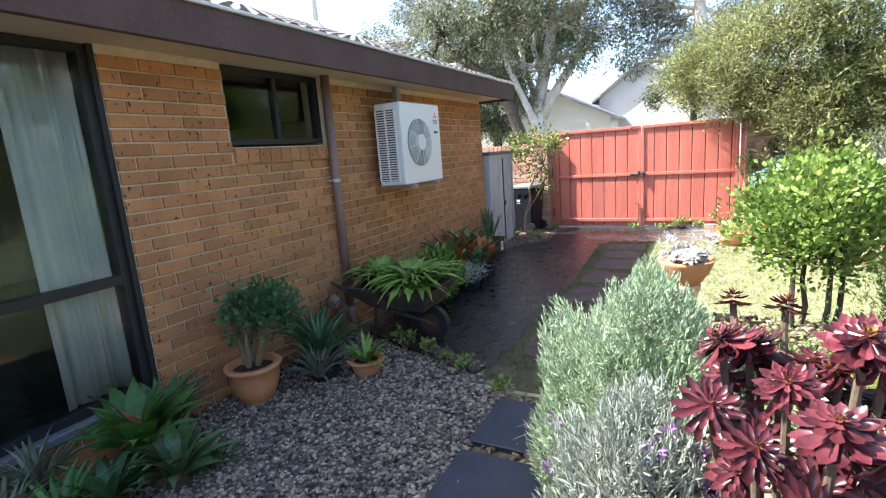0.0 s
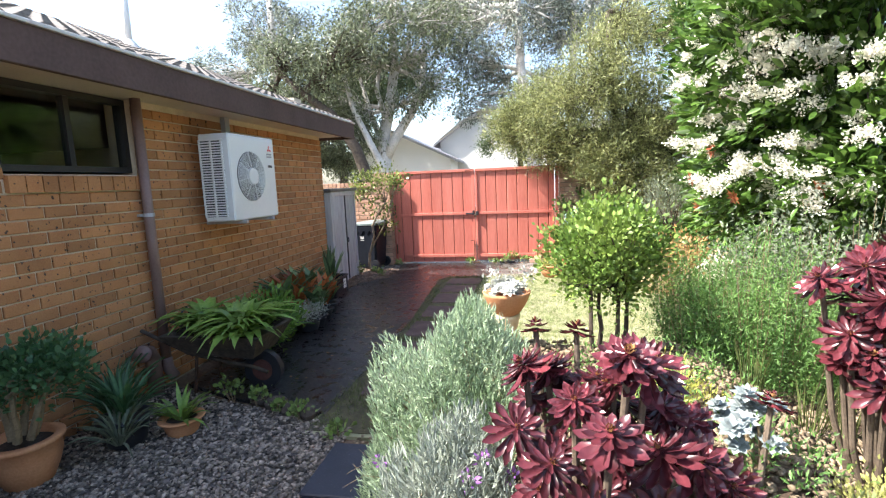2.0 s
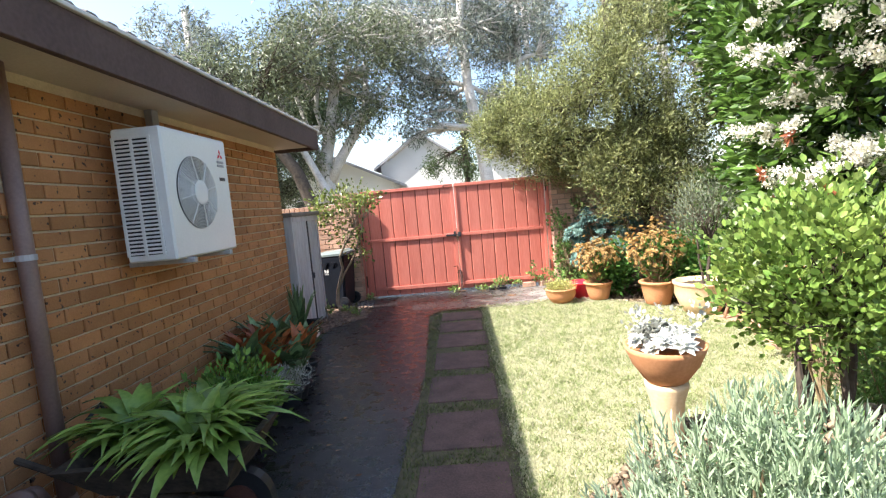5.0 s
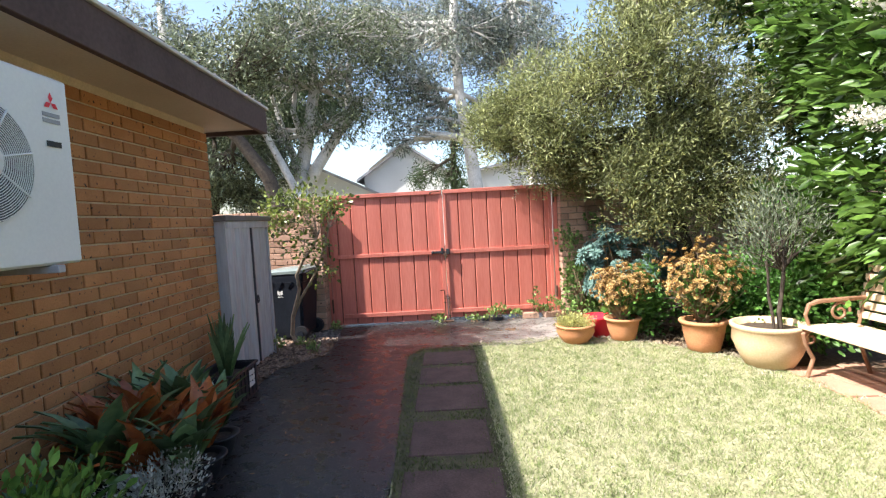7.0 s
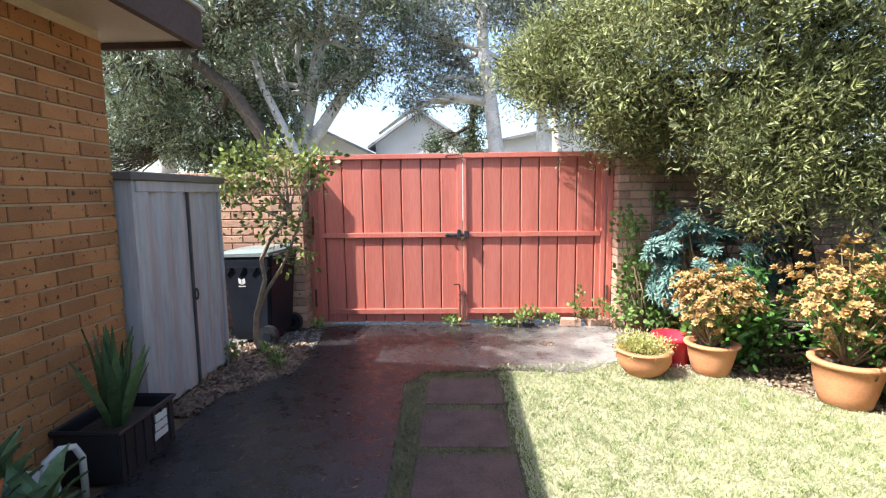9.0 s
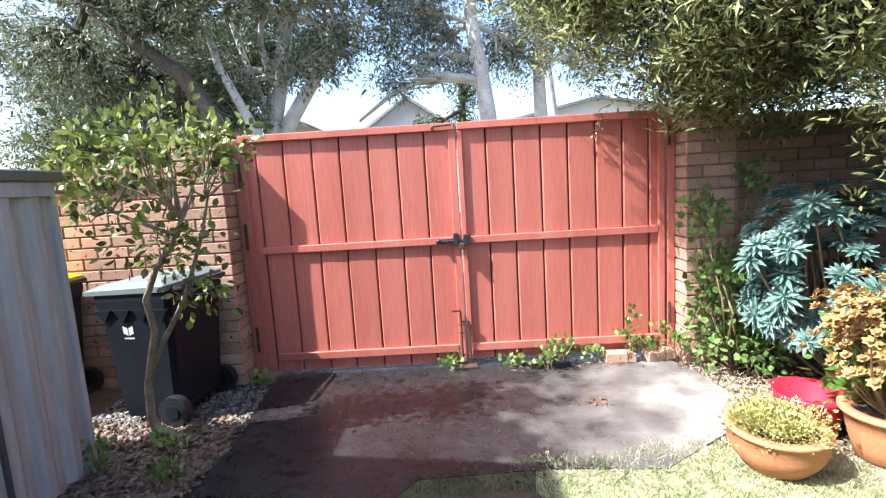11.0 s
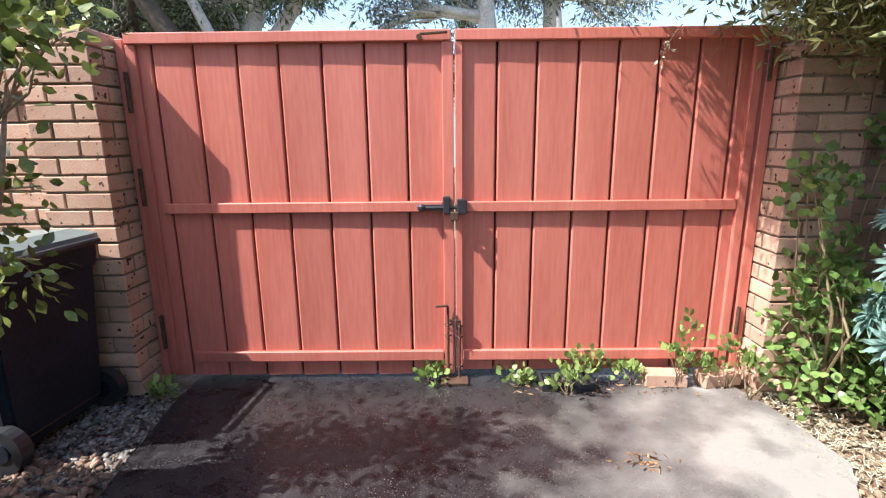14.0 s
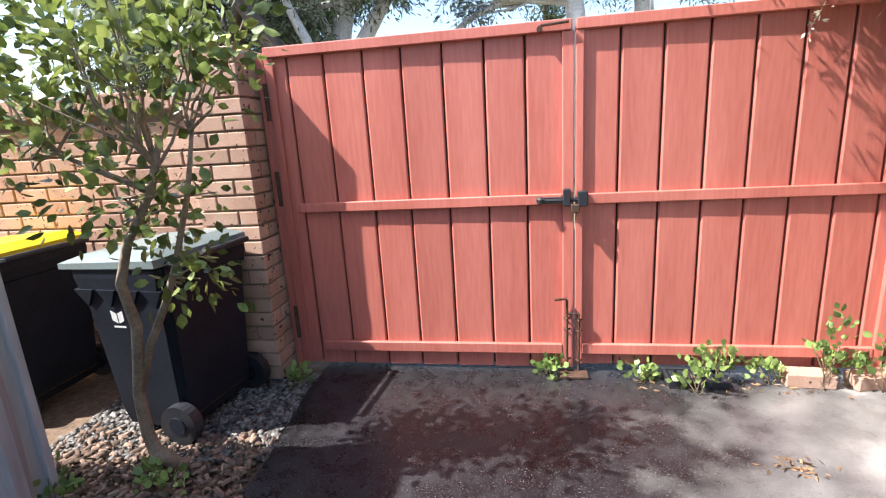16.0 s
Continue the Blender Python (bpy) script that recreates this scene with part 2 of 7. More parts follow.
# Stained concrete of the drive, with one pale patch near the gate.
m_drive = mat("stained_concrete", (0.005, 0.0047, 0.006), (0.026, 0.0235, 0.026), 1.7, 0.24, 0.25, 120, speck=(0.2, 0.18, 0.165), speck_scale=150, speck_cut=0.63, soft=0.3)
nt = m_drive.node_tree
nt.nodes["Principled BSDF"].inputs["Specular IOR Level"].default_value = 0.45
base_in = nt.nodes["Principled BSDF"].inputs["Base Color"]
old = base_in.links[0].from_socket
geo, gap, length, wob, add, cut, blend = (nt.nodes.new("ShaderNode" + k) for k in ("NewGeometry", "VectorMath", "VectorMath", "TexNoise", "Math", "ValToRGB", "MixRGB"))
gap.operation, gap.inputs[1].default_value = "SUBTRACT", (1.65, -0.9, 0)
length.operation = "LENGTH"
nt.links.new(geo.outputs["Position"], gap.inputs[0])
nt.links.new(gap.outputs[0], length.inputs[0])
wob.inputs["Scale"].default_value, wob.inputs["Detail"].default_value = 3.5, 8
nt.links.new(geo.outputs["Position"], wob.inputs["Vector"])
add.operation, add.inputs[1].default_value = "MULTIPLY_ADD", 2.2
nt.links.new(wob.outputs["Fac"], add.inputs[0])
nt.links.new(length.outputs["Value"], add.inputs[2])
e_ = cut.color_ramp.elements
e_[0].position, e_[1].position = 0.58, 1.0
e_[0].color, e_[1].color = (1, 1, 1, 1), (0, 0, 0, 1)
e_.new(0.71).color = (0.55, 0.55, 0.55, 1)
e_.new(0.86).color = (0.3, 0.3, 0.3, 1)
# mottled wear between the stains
mott, mcut, mblend = (nt.nodes.new("ShaderNode" + k) for k in ("TexNoise", "ValToRGB", "MixRGB"))
mott.inputs["Scale"].default_value, mott.inputs["Detail"].default_value, mott.inputs["Roughness"].default_value = 9.0, 9.0, 0.72
nt.links.new(geo.outputs["Position"], mott.inputs["Vector"])
mcut.color_ramp.elements[0].position, mcut.color_ramp.elements[1].position = 0.5, 0.74
mcut.color_ramp.elements[1].color = (0.34, 0.34, 0.34, 1)
nt.links.new(mott.outputs["Fac"], mcut.inputs[0])
nt.links.new(mcut.outputs[0], mblend.inputs[0])
nt.links.new(old, mblend.inputs[1])
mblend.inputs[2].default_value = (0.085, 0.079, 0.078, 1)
# wet and dry places differ in gloss
wet = nt.nodes.new("ShaderNodeMapRange")
wet.inputs["From Min"].default_value, wet.inputs["From Max"].default_value = 0.35, 0.65
wet.inputs["To Min"].default_value, wet.inputs["To Max"].default_value = 0.14, 0.5
nt.links.new(mott.outputs["Fac"], wet.inputs["Value"])
nt.links.new(wet.outputs[0], nt.nodes["Principled BSDF"].inputs["Roughness"])
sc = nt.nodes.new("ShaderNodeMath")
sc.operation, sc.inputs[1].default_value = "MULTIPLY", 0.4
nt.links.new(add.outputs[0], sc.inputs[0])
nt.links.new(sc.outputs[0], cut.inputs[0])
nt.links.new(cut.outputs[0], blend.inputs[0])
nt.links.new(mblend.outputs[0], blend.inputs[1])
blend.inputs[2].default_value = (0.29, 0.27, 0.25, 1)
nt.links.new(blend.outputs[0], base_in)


# ---- makers ----
R = np.random.default_rng(7)


class Shape:
    """Collects vertices and faces for one mesh."""

    def __init__(self):
        self.v, self.f = [], []

    def add(self, v, f):
        k = len(self.v)
        self.v += [tuple(p) for p in v]
        self.f += [tuple(i + k for i in q) for q in f]
        return self

    def box(self, a, b, bevel=0.0):
        (x0, y0, z0), (x1, y1, z1) = a, b
        bm = bmesh.new()
        bmesh.ops.create_cube(bm, size=1)
        for v in bm.verts:
            v.co = ((x0 + x1) / 2 + v.co.x * (x1 - x0), (y0 + y1) / 2 + v.co.y * (y1 - y0), (z0 + z1) / 2 + v.co.z * (z1 - z0))
        if bevel:
            bmesh.ops.bevel(bm, geom=bm.edges[:], offset=bevel, segments=1, affect="EDGES")
        bm.verts.index_update()
        self.add([v.co[:] for v in bm.verts], [[v.index for v in f.verts] for f in bm.faces])
        bm.free()
        return self

    def tube(self, pts, radii, n=8, cap=True):
        pts = [Vector(p) for p in pts]
        radii = list(radii) if hasattr(radii, "__len__") else [radii] * len(pts)
        k = len(self.v)
        side = None
        for i, p in enumerate(pts):
            d = (pts[min(i + 1, len(pts) - 1)] - pts[max(i - 1, 0)]).normalized()
            side = d.orthogonal().normalized() if side is None else (side - d * side.dot(d)).normalized()
            up = d.cross(side)
            for j in range(n):
                a = 2 * math.pi * j / n
                self.v.append(tuple(p + radii[i] * (math.cos(a) * side + math.sin(a) * up)))
        for i in range(len(pts) - 1):
            for j in range(n):
                a, b = k + i * n + j, k + i * n + (j + 1) % n
                self.f.append((a, b, b + n, a + n))
        if cap:
            self.f.append(tuple(range(k + n - 1, k - 1, -1)))
            self.f.append(tuple(range(k + (len(pts) - 1) * n, k + len(pts) * n)))
        return self

    def lathe(self, prof, n=28, centre=(0, 0, 0)):
        k = len(self.v)
        for r, z in prof:
            for j in range(n):
                a = 2 * math.pi * j / n
                self.v.append((centre[0] + r * math.cos(a), centre[1] + r * math.sin(a), centre[2] + z))
        for i in range(len(prof) - 1):
            for j in range(n):
                a, b = k + i * n + j, k + i * n + (j + 1) % n
                self.f.append((a, b, b + n, a + n))
        self.f.append(tuple(range(k + n - 1, k - 1, -1)))
        self.f.append(tuple(range(k + (len(prof) - 1) * n, k + len(prof) * n)))
        return self

    def slab(self, outline, z0, z1):
        k, n = len(self.v), len(outline)
        self.v += [(x, y, z0) for x, y in outline] + [(x, y, z1) for x, y in outline]
        self.f.append(tuple(range(k + n - 1, k - 1, -1)))
        self.f.append(tuple(range(k + n, k + 2 * n)))
        for i in range(n):
            j = (i + 1) % n
            self.f.append((k + i, k + j, k + n + j, k + n + i))
        return self

    def mesh(self, name, smooth=False):
        me = bpy.data.meshes.new(name)
        me.from_pydata(self.v, [], self.f)
        if smooth:
            me.shade_smooth()
        return me


def part(name, shape, material, parent=None, label="", smooth=False):
    me = shape.mesh(name, smooth) if isinstance(shape, Shape) else shape
    if not me.materials:
        me.materials.append(material)
    ob = new(name, me)
    if parent:
        ob.parent = parent
        ob.matrix_parent_inverse = parent.matrix_basis.inverted()
    if name in ("rosette", "flower_head", "blossom", "foliage", "crown", "inner_foliage", "branching_stem"):
        ob["kind"] = "stuff"
    return tagged(ob, label)


def thing(name, label, category, at=(0, 0, 0), group=""):
    ob = new(name)
    ob.empty_display_size = 0.1
    ob.matrix_basis = Matrix.Translation(at)
    return tagged(ob, label, category, group)


def solid(name, shape, material, label, category, kind="", group="", smooth=False):
    return tagged(part(name, shape, material, smooth=smooth), label, category, group, kind)


def many(name, tv, tf, pos, axes, smooth=False):
    """One mesh of a small template (k x 3, faces of one size) set at each place with its own axes (columns x, y, z)."""
    tv, tf, pos, axes = (np.asarray(a, float if i != 1 else int) for i, a in enumerate((tv, tf, pos, axes)))
    n, k = len(pos), len(tv)
    v = np.einsum("nij,kj->nki", axes, tv) + pos[:, None]
    f = (tf[None] + (np.arange(n) * k)[:, None, None]).reshape(-1, tf.shape[1])
    me = bpy.data.meshes.new(name)
    me.vertices.add(n * k)
    me.vertices.foreach_set("co", v.ravel().astype(np.float32))
    me.loops.add(f.size)
    me.loops.foreach_set("vertex_index", f.ravel().astype(np.int32))
    me.polygons.add(len(f))
    me.polygons.foreach_set("loop_start", np.arange(0, f.size, tf.shape[1], dtype=np.int32))
    me.update(calc_edges=True)
    me.validate()
    if smooth:
        me.shade_smooth()
    return me


def unit(a):
    return a / (np.linalg.norm(a, axis=-1, keepdims=True) + 1e-9)


def axes_of(d, length, width, flip=None):
    d = unit(d)
    other = R.normal(size=d.shape) if flip is None else flip
    x = unit(np.cross(d, other))
    z = np.cross(x, d)
    return np.stack([x * np.asarray(width)[..., None], d * np.asarray(length)[..., None], z * np.asarray(length)[..., None]], -1)


LEAF = ([(0, 0, 0), (0.5, 0.42, 0.07), (0, 1, -0.05), (-0.5, 0.42, 0.07)], [(0, 1, 2), (0, 2, 3)])
OVAL = ([(0, 0, 0), (0.4, 0.25, 0.05), (0.5, 0.6, 0.04), (0, 1, -0.06), (-0.5, 0.6, 0.04), (-0.4, 0.25, 0.05), (0, 0.5, -0.03)],
        [(0, 1, 6), (1, 2, 6), (2, 3, 6), (3, 4, 6), (4, 5, 6), (5, 0, 6)])
SPOON = ([(-0.12, 0, 0), (0.12, 0, 0), (0.4, 0.55, 0.05), (0.5, 0.78, 0.1), (0.22, 0.95, 0.15), (0, 1.03, 0.2), (-0.22, 0.95, 0.15), (-0.5, 0.78, 0.1), (-0.4, 0.55, 0.05),
          (0, 0.55, -0.05), (0, 0.8, 0.02)],
         [(0, 1, 9), (1, 2, 9), (2, 10, 9), (2, 3, 10), (3, 4, 10), (4, 5, 10), (5, 6, 10), (6, 7, 10), (7, 8, 10), (8, 9, 10), (8, 0, 9)])


def strap(droop=0.5, rise=0.5, segs=5, fat=0.35):
    """A long leaf that rises from its base and arches over: y outwards, z up."""
    v, f = [], []
    for i in range(segs + 1):
        u = i / segs
        w = 0.5 * min(1.0, (1 - u) * 2.2 + 0.05) * (0.6 + fat * math.sin(math.pi * u))
        y, z = u * (1 - 0.12 * u), rise * u - droop * u * u
        v += [(-w, y, z + 0.02), (0, y, z), (w, y, z + 0.02)]
        if i:
            a = 3 * i
            f += [(a - 3, a - 2, a + 1, a), (a - 2, a - 1, a + 2, a + 1)]
    return v, f


STRAP, DROOP, SPIKE = strap(0.55, 0.75), strap(1.0, 0.8, 6), strap(0.25, 1.0, 4, 0.2)


def clumps(centre, size, count, inner=0.45):
    """Places in the outer part of a bumpy ellipsoid."""
    d = unit(R.normal(size=(count, 3)))
    r = inner + (1 - inner) * R.random(count) ** 0.6
    r *= 0.8 + 0.35 * np.array([noise.noise(Vector(q) * 2.1 + Vector(centre)) for q in d.tolist()])
    return np.asarray(centre) + d * r[:, None] * np.asarray(size)


def spray(name, centres, radius, per, length, width, origin=None, up=0.3, out=0.7, loose=0.7, template=LEAF):
    """Leaves round each centre, pointing away from it, from the plant's middle and up (or down)."""
    centres = np.asarray(centres, float)
    n = len(centres) * per
    c = np.repeat(centres, per, 0)
    off = R.normal(size=(n, 3)) * radius * 0.55
    d = unit(off) * loose + R.normal(size=(n, 3)) * 0.35
    if origin is not None:
        d += unit(c - np.asarray(origin)) * out
    d[:, 2] += up
    L = length * R.uniform(0.6, 1.25, n)
    return many(name, *template, c + off, axes_of(d, L, L * width / length))


def whorl(centres, normals, radius, per, width, rings=3, flat=0.5):
    """The places and axes of leaf rosettes: rings of leaves round a centre, the inner ones shorter and steeper."""
    pos, ax = [], []
    for c, nrm in zip(np.asarray(centres, float), np.asarray(normals, float)):
        nrm = unit(nrm)
        x = unit(np.cross(nrm, (0.3, 0.9, 0.2)))
        y = np.cross(nrm, x)
        rad = radius * R.uniform(0.75, 1.2)
        for ring in range(rings):
            m = max(4, int(per * (1 - 0.25 * ring)))
            for j in range(m):
                a = 2 * math.pi * (j + 0.5 * ring + R.uniform(-0.2, 0.2)) / m
                lift = flat + ring * (1.25 - flat) / rings + R.uniform(-0.12, 0.12)
                o = math.cos(a) * x + math.sin(a) * y
                d = unit(math.cos(lift) * o + math.sin(lift) * nrm)
                L = rad * (1 - 0.24 * ring) * R.uniform(0.88, 1.08)
                side = unit(np.cross(d, nrm))
                z = np.cross(side, d)
                pos.append(c + nrm * 0.01 * ring)
                ax.append(np.stack([side * width * L / rad, d * L, z * L], -1))
    return np.array(pos), np.array(ax)


def rosettes(name, centres, normals, radius, per, width, template=SPOON, rings=3, flat=0.5):
    return many(name, *template, *whorl(centres, normals, radius, per, width, rings, flat))


def tuft(name, centre, count, length, width, template=STRAP, lean=0.25, spread=0.03, up=0.2):
    """Strap leaves that all rise from one base."""
    a = R.uniform(0, 2 * math.pi, count)
    o = np.stack([np.cos(a), np.sin(a), np.zeros(count)], -1)
    d = o.copy()
    d[:, 2] = up + R.normal(0, lean, count) + 0.25 * (R.random(count) < 0.4)
    d = unit(d)
    L = length * R.uniform(0.6, 1.15, count)
    x = unit(np.cross(d, np.array([0, 0, 1.0])))
    z = np.cross(x, d)
    ax = np.stack([x * (width * R.uniform(0.7, 1.2, count))[:, None], d * L[:, None], z * L[:, None]], -1)
    return many(name, *template, np.asarray(centre) + o * spread, ax)


def pot(shape, r, h, at, wall=0.025, belly=0.0, rim=0.02, foot=0.7):
    """A hollow turned pot."""
    p = [(r * foot * 0.9, 0), (r * foot, 0.01), (r * (foot + 0.35 * (1 - foot)) + belly * 0.7, h * 0.3), (r * (foot + 0.7 * (1 - foot)) + belly, h * 0.6), (r * 0.97 + belly * 0.3, h * 0.86),
         (r + rim * 0.6, h * 0.89), (r + rim, h * 0.93), (r + rim, h * 0.985), (r + rim * 0.5, h), (r - wall, h), (r - wall * 1.3, h * 0.84), (r * 0.3, h * 0.83)]
    return shape.lathe(p, 32, at)


def potted(name, label, category, at, r, h, material, belly=0.0, foot=0.7, soil=m_soil):
    t = thing(name, label, category, at)
    part("pot", pot(Shape(), r, h, at, belly=belly, foot=foot), material, t, smooth=True)
    part("soil", Shape().lathe([(r * 0.9, h * 0.8), (r * 0.9, h * 0.845), (r * 0.5, h * 0.86)], 24, at), soil, t, "dark potting soil")
    return t


def limbs(shape, start, ends, r0, r1=0.004, n=5, sag=0.1):
    s = Vector(start)
    for e in ends:
        e = Vector(e)
        mid = s.lerp(e, 0.5) + Vector((R.normal(0, sag), R.normal(0, sag), R.normal(0, sag)))
        q = s.lerp(mid, 0.5) + Vector((R.normal(0, sag * 0.4), R.normal(0, sag * 0.4), 0))
        shape.tube([s, q, mid, e], [r0, r0 * 0.75, (r0 + r1) / 2, r1], n, False)
    return shape


def wobble(a, b, steps, amount):
    a, b = Vector(a), Vector(b)
    return [a.lerp(b, i / steps) + (Vector((R.normal(0, amount), R.normal(0, amount), 0)) if 0 < i < steps else Vector()) for i in range(steps + 1)]

# ---- ground ----
solid("ground", Shape().box((-400, -400, -0.3), (400, 400, -0.06)), mat("dry_earth", (0.1, 0.09, 0.05), (0.2, 0.17, 0.1), 2, 0.95, 0.6), "dry earth ground", "ground", "structure")
solid("garden_bed", Shape().slab([(-2.1, -14), (7, -14), (7, 0.3), (-6, 0.3), (-6, -2.5), (-2.1, -2.5)], -0.07, -0.03), m_mulch, "brown bark mulch garden bed", "ground", "structure")
drive = [(-1.5, 4), (-1.5, -0.3), (-1.42, -0.95), (-1.42, -1.55), (-1.82, -2.05), (-1.86, -6.2), (-1.3, -6.42), (-0.42, -6.62), (-0.36, -4.2), (-0.47, -1.75), (-0.3, -1.52),
         (0.35, -1.48), (0.92, -1.52), (1.4, -1.2), (1.66, -0.8), (1.62, -0.4), (1.5, 0.0), (1.5, 4)]
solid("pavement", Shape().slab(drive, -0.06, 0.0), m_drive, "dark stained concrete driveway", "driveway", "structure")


def ragged(pts, step=0.12, amount=0.035):
    """An outline cut into short runs that wander a little."""
    out = []
    for (x0, y0), (x1, y1) in zip(pts, pts[1:] + pts[:1]):
        n = max(1, int(math.hypot(x1 - x0, y1 - y0) / step))
        for i in range(n):
            x, y = x0 + (x1 - x0) * i / n, y0 + (y1 - y0) * i / n
            out.append((x + amount * noise.noise(Vector((x * 7, y * 7, 1))), y + amount * noise.noise(Vector((x * 7, y * 7, 9)))))
    return out


lawn_edge = ragged([(-0.47, -6.9), (-0.37, -4.2), (-0.49, -1.76), (-0.33, -1.5), (0.3, -1.36), (1.15, -1.3), (1.75, -1.42), (2.3, -1.85), (2.72, -2.35), (2.93, -2.95), (2.93, -3.4), (2.82, -4.1), (2.65, -5.2), (2.1, -6.9)])
solid("lawn", Shape().slab(lawn_edge, -0.06, -0.008), mat("lawn_soil", (0.2, 0.2, 0.1), (0.42, 0.39, 0.24), 9, 0.95, 0.8, 120), "dry mown lawn, yellow green", "lawn", "structure")
gravel_edge = [(-2.1, -13.9), (-0.1, -13.9), (-0.15, -6.75), (-0.5, -6.68), (-1.3, -6.47), (-1.87, -6.25), (-2.1, -6.25)]
solid("gravel_bed", Shape().slab(gravel_edge, -0.06, -0.018), mat("gravel_bed_earth", (0.06, 0.05, 0.045), (0.2, 0.17, 0.15), 14, 0.95, 0.8), "brown earth below gravel", "ground", "structure")


def inside(pts, x, y):
    hit = np.zeros(len(x), bool)
    for (x0, y0), (x1, y1) in zip(pts, pts[1:] + pts[:1]):
        cross = (y0 > y) != (y1 > y)
        hit ^= cross & (x < (x1 - x0) * (y - y0) / ((y1 - y0) if y1 != y0 else 1e-9) + x0)
    return hit


def scatter(area, n):
    xs, ys = zip(*area)
    x, y = R.uniform(min(xs), max(xs), n), R.uniform(min(ys), max(ys), n)
    k = inside(area, x, y)
    return x[k], y[k]


PEBBLE = ([(1, 0, 0), (0, 1, 0), (-1, 0, 0), (0, -1, 0), (0.1, 0.1, 0.6), (0, 0, -0.5), (0.7, 0.7, 0.1), (-0.7, 0.65, 0.15), (-0.7, -0.7, 0.1), (0.7, -0.7, 0.15)],
          [(4, 0, 6), (4, 6, 1), (4, 1, 7), (4, 7, 2), (4, 2, 8), (4, 8, 3), (4, 3, 9), (4, 9, 0), (5, 6, 0), (5, 1, 6), (5, 7, 1), (5, 2, 7), (5, 8, 2), (5, 3, 8), (5, 9, 3), (5, 0, 9)])


def hill(x, y):
    """Height of the raised bed between lawn and path."""
    def ramp(v, a, b):
        u = np.clip((np.asarray(v, float) - a) / (b - a), 0, 1)
        return u * u * (3 - 2 * u)
    return 0.5 * ramp(x, 0.45, 1.05) * ramp(y, -9.0, -8.5) * (1 - ramp(y, -6.35, -5.95)) * (1 - 0.6 * ramp(x, 2.0, 2.8))


hs, hx, hy = Shape(), np.linspace(0.4, 3.9, 60), np.linspace(-9.1, -5.9, 56)
for b in hy:
    for a in hx:
        hs.v.append((float(a), float(b), float(hill(a, b)) - 0.035 + 0.015 * noise.noise(Vector((a * 5, b * 5, 0)))))
hs.f = [(j * 60 + i, j * 60 + i + 1, j * 60 + 61 + i, j * 60 + 60 + i) for j in range(55) for i in range(59)]
solid("garden_mound", hs, m_mulch, "raised mulched garden bed beside lawn", "ground", "structure", smooth=True)


def pebbles(name, area, n, size, z, material, label, lie=0.3, rise=False):
    x, y = scatter(area, n)
    k = len(x)
    z = z + hill(x, y) if rise else np.full(k, z)
    d = np.stack([R.normal(size=k), R.normal(size=k), R.normal(0, lie, k)], -1)
    s = size * R.uniform(0.5, 1.3, k)
    ax = axes_of(d, s * R.uniform(0.9, 1.6, k), s, np.array([[0, 0, 1.0]]) + R.normal(0, 0.25, (k, 3)))
    ob = part(name, many(name, *PEBBLE, np.stack([x, y, z + R.uniform(0, size * 0.5, k)], -1), ax), material)
    return tagged(ob, label, "gravel", kind="stuff")


pebbles("gravel", [(-2.1, -9.6), (-0.12, -9.6), (-0.15, -6.75), (-0.5, -6.68), (-1.3, -6.47), (-1.87, -6.25), (-2.1, -6.25)], 17500, 0.0155, -0.016, m_stone, "grey and white pebble gravel")
pebbles("gravel", [(-2.6, -0.95), (-1.75, -0.95), (-1.44, -0.9), (-1.5, -0.1), (-2.6, -0.1)], 4300, 0.0145, -0.02, m_binstone, "pale grey pebble gravel beside bins")
pebbles("bark_chips", [(-2.0, -2.3), (-1.8, -2.1), (-1.44, -1.55), (-1.44, -0.75), (-2.6, -0.8), (-2.6, -2.3)], 1500, 0.015, -0.025, m_mulch, "loose brown bark chips")
pebbles("bark_chips", [(-0.1, -9.6), (3.6, -9.6), (3.6, -6.2), (0.4, -6.2), (0.38, -6.8), (-0.1, -6.8)], 12000, 0.018, -0.02, mat("straw_mulch", (0.13, 0.09, 0.055), (0.35, 0.265, 0.17), 20, 0.95, 0.6, vary="island", amount=0.5), "dry straw coloured mulch", rise=True)
pebbles("bark_chips", [(1.5, -0.9), (1.55, -0.15), (5, -0.15), (5, -2.0), (2.6, -2.2), (1.7, -1.5)], 5500, 0.016, -0.02, bpy.data.materials["straw_mulch"], "dry pale leaf litter under shrubs")


def grass(name, area, n, height, material, label, tufts=0, width=0.005, lean=0.7):
    """Blades over an area, thinning at its ragged edge; with tufts, gathered in that many small clumps."""
    x, y = scatter(area, tufts or n)
    if tufts:
        per = n // tufts
        x, y = np.repeat(x, per), np.repeat(y, per)
        x, y = x + R.normal(0, 0.022, len(x)), y + R.normal(0, 0.022, len(y))
    else:
        x, y = x + R.normal(0, 0.03, len(x)), y + R.normal(0, 0.03, len(y))
    k = len(x)
    d = np.stack([R.normal(0, lean, k), R.normal(0, lean, k), np.ones(k)], -1)
    L = height * R.uniform(0.5, 1.3, k)
    me = many(name, [(-0.5, 0, 0), (0.5, 0, 0), (0.15, 1, 0.1)], [(0, 1, 2)], np.stack([x, y, np.full(k, -0.008)], -1), axes_of(d, L, np.full(k, width)))
    return tagged(part(name, me, material), label, "grass", kind="stuff")


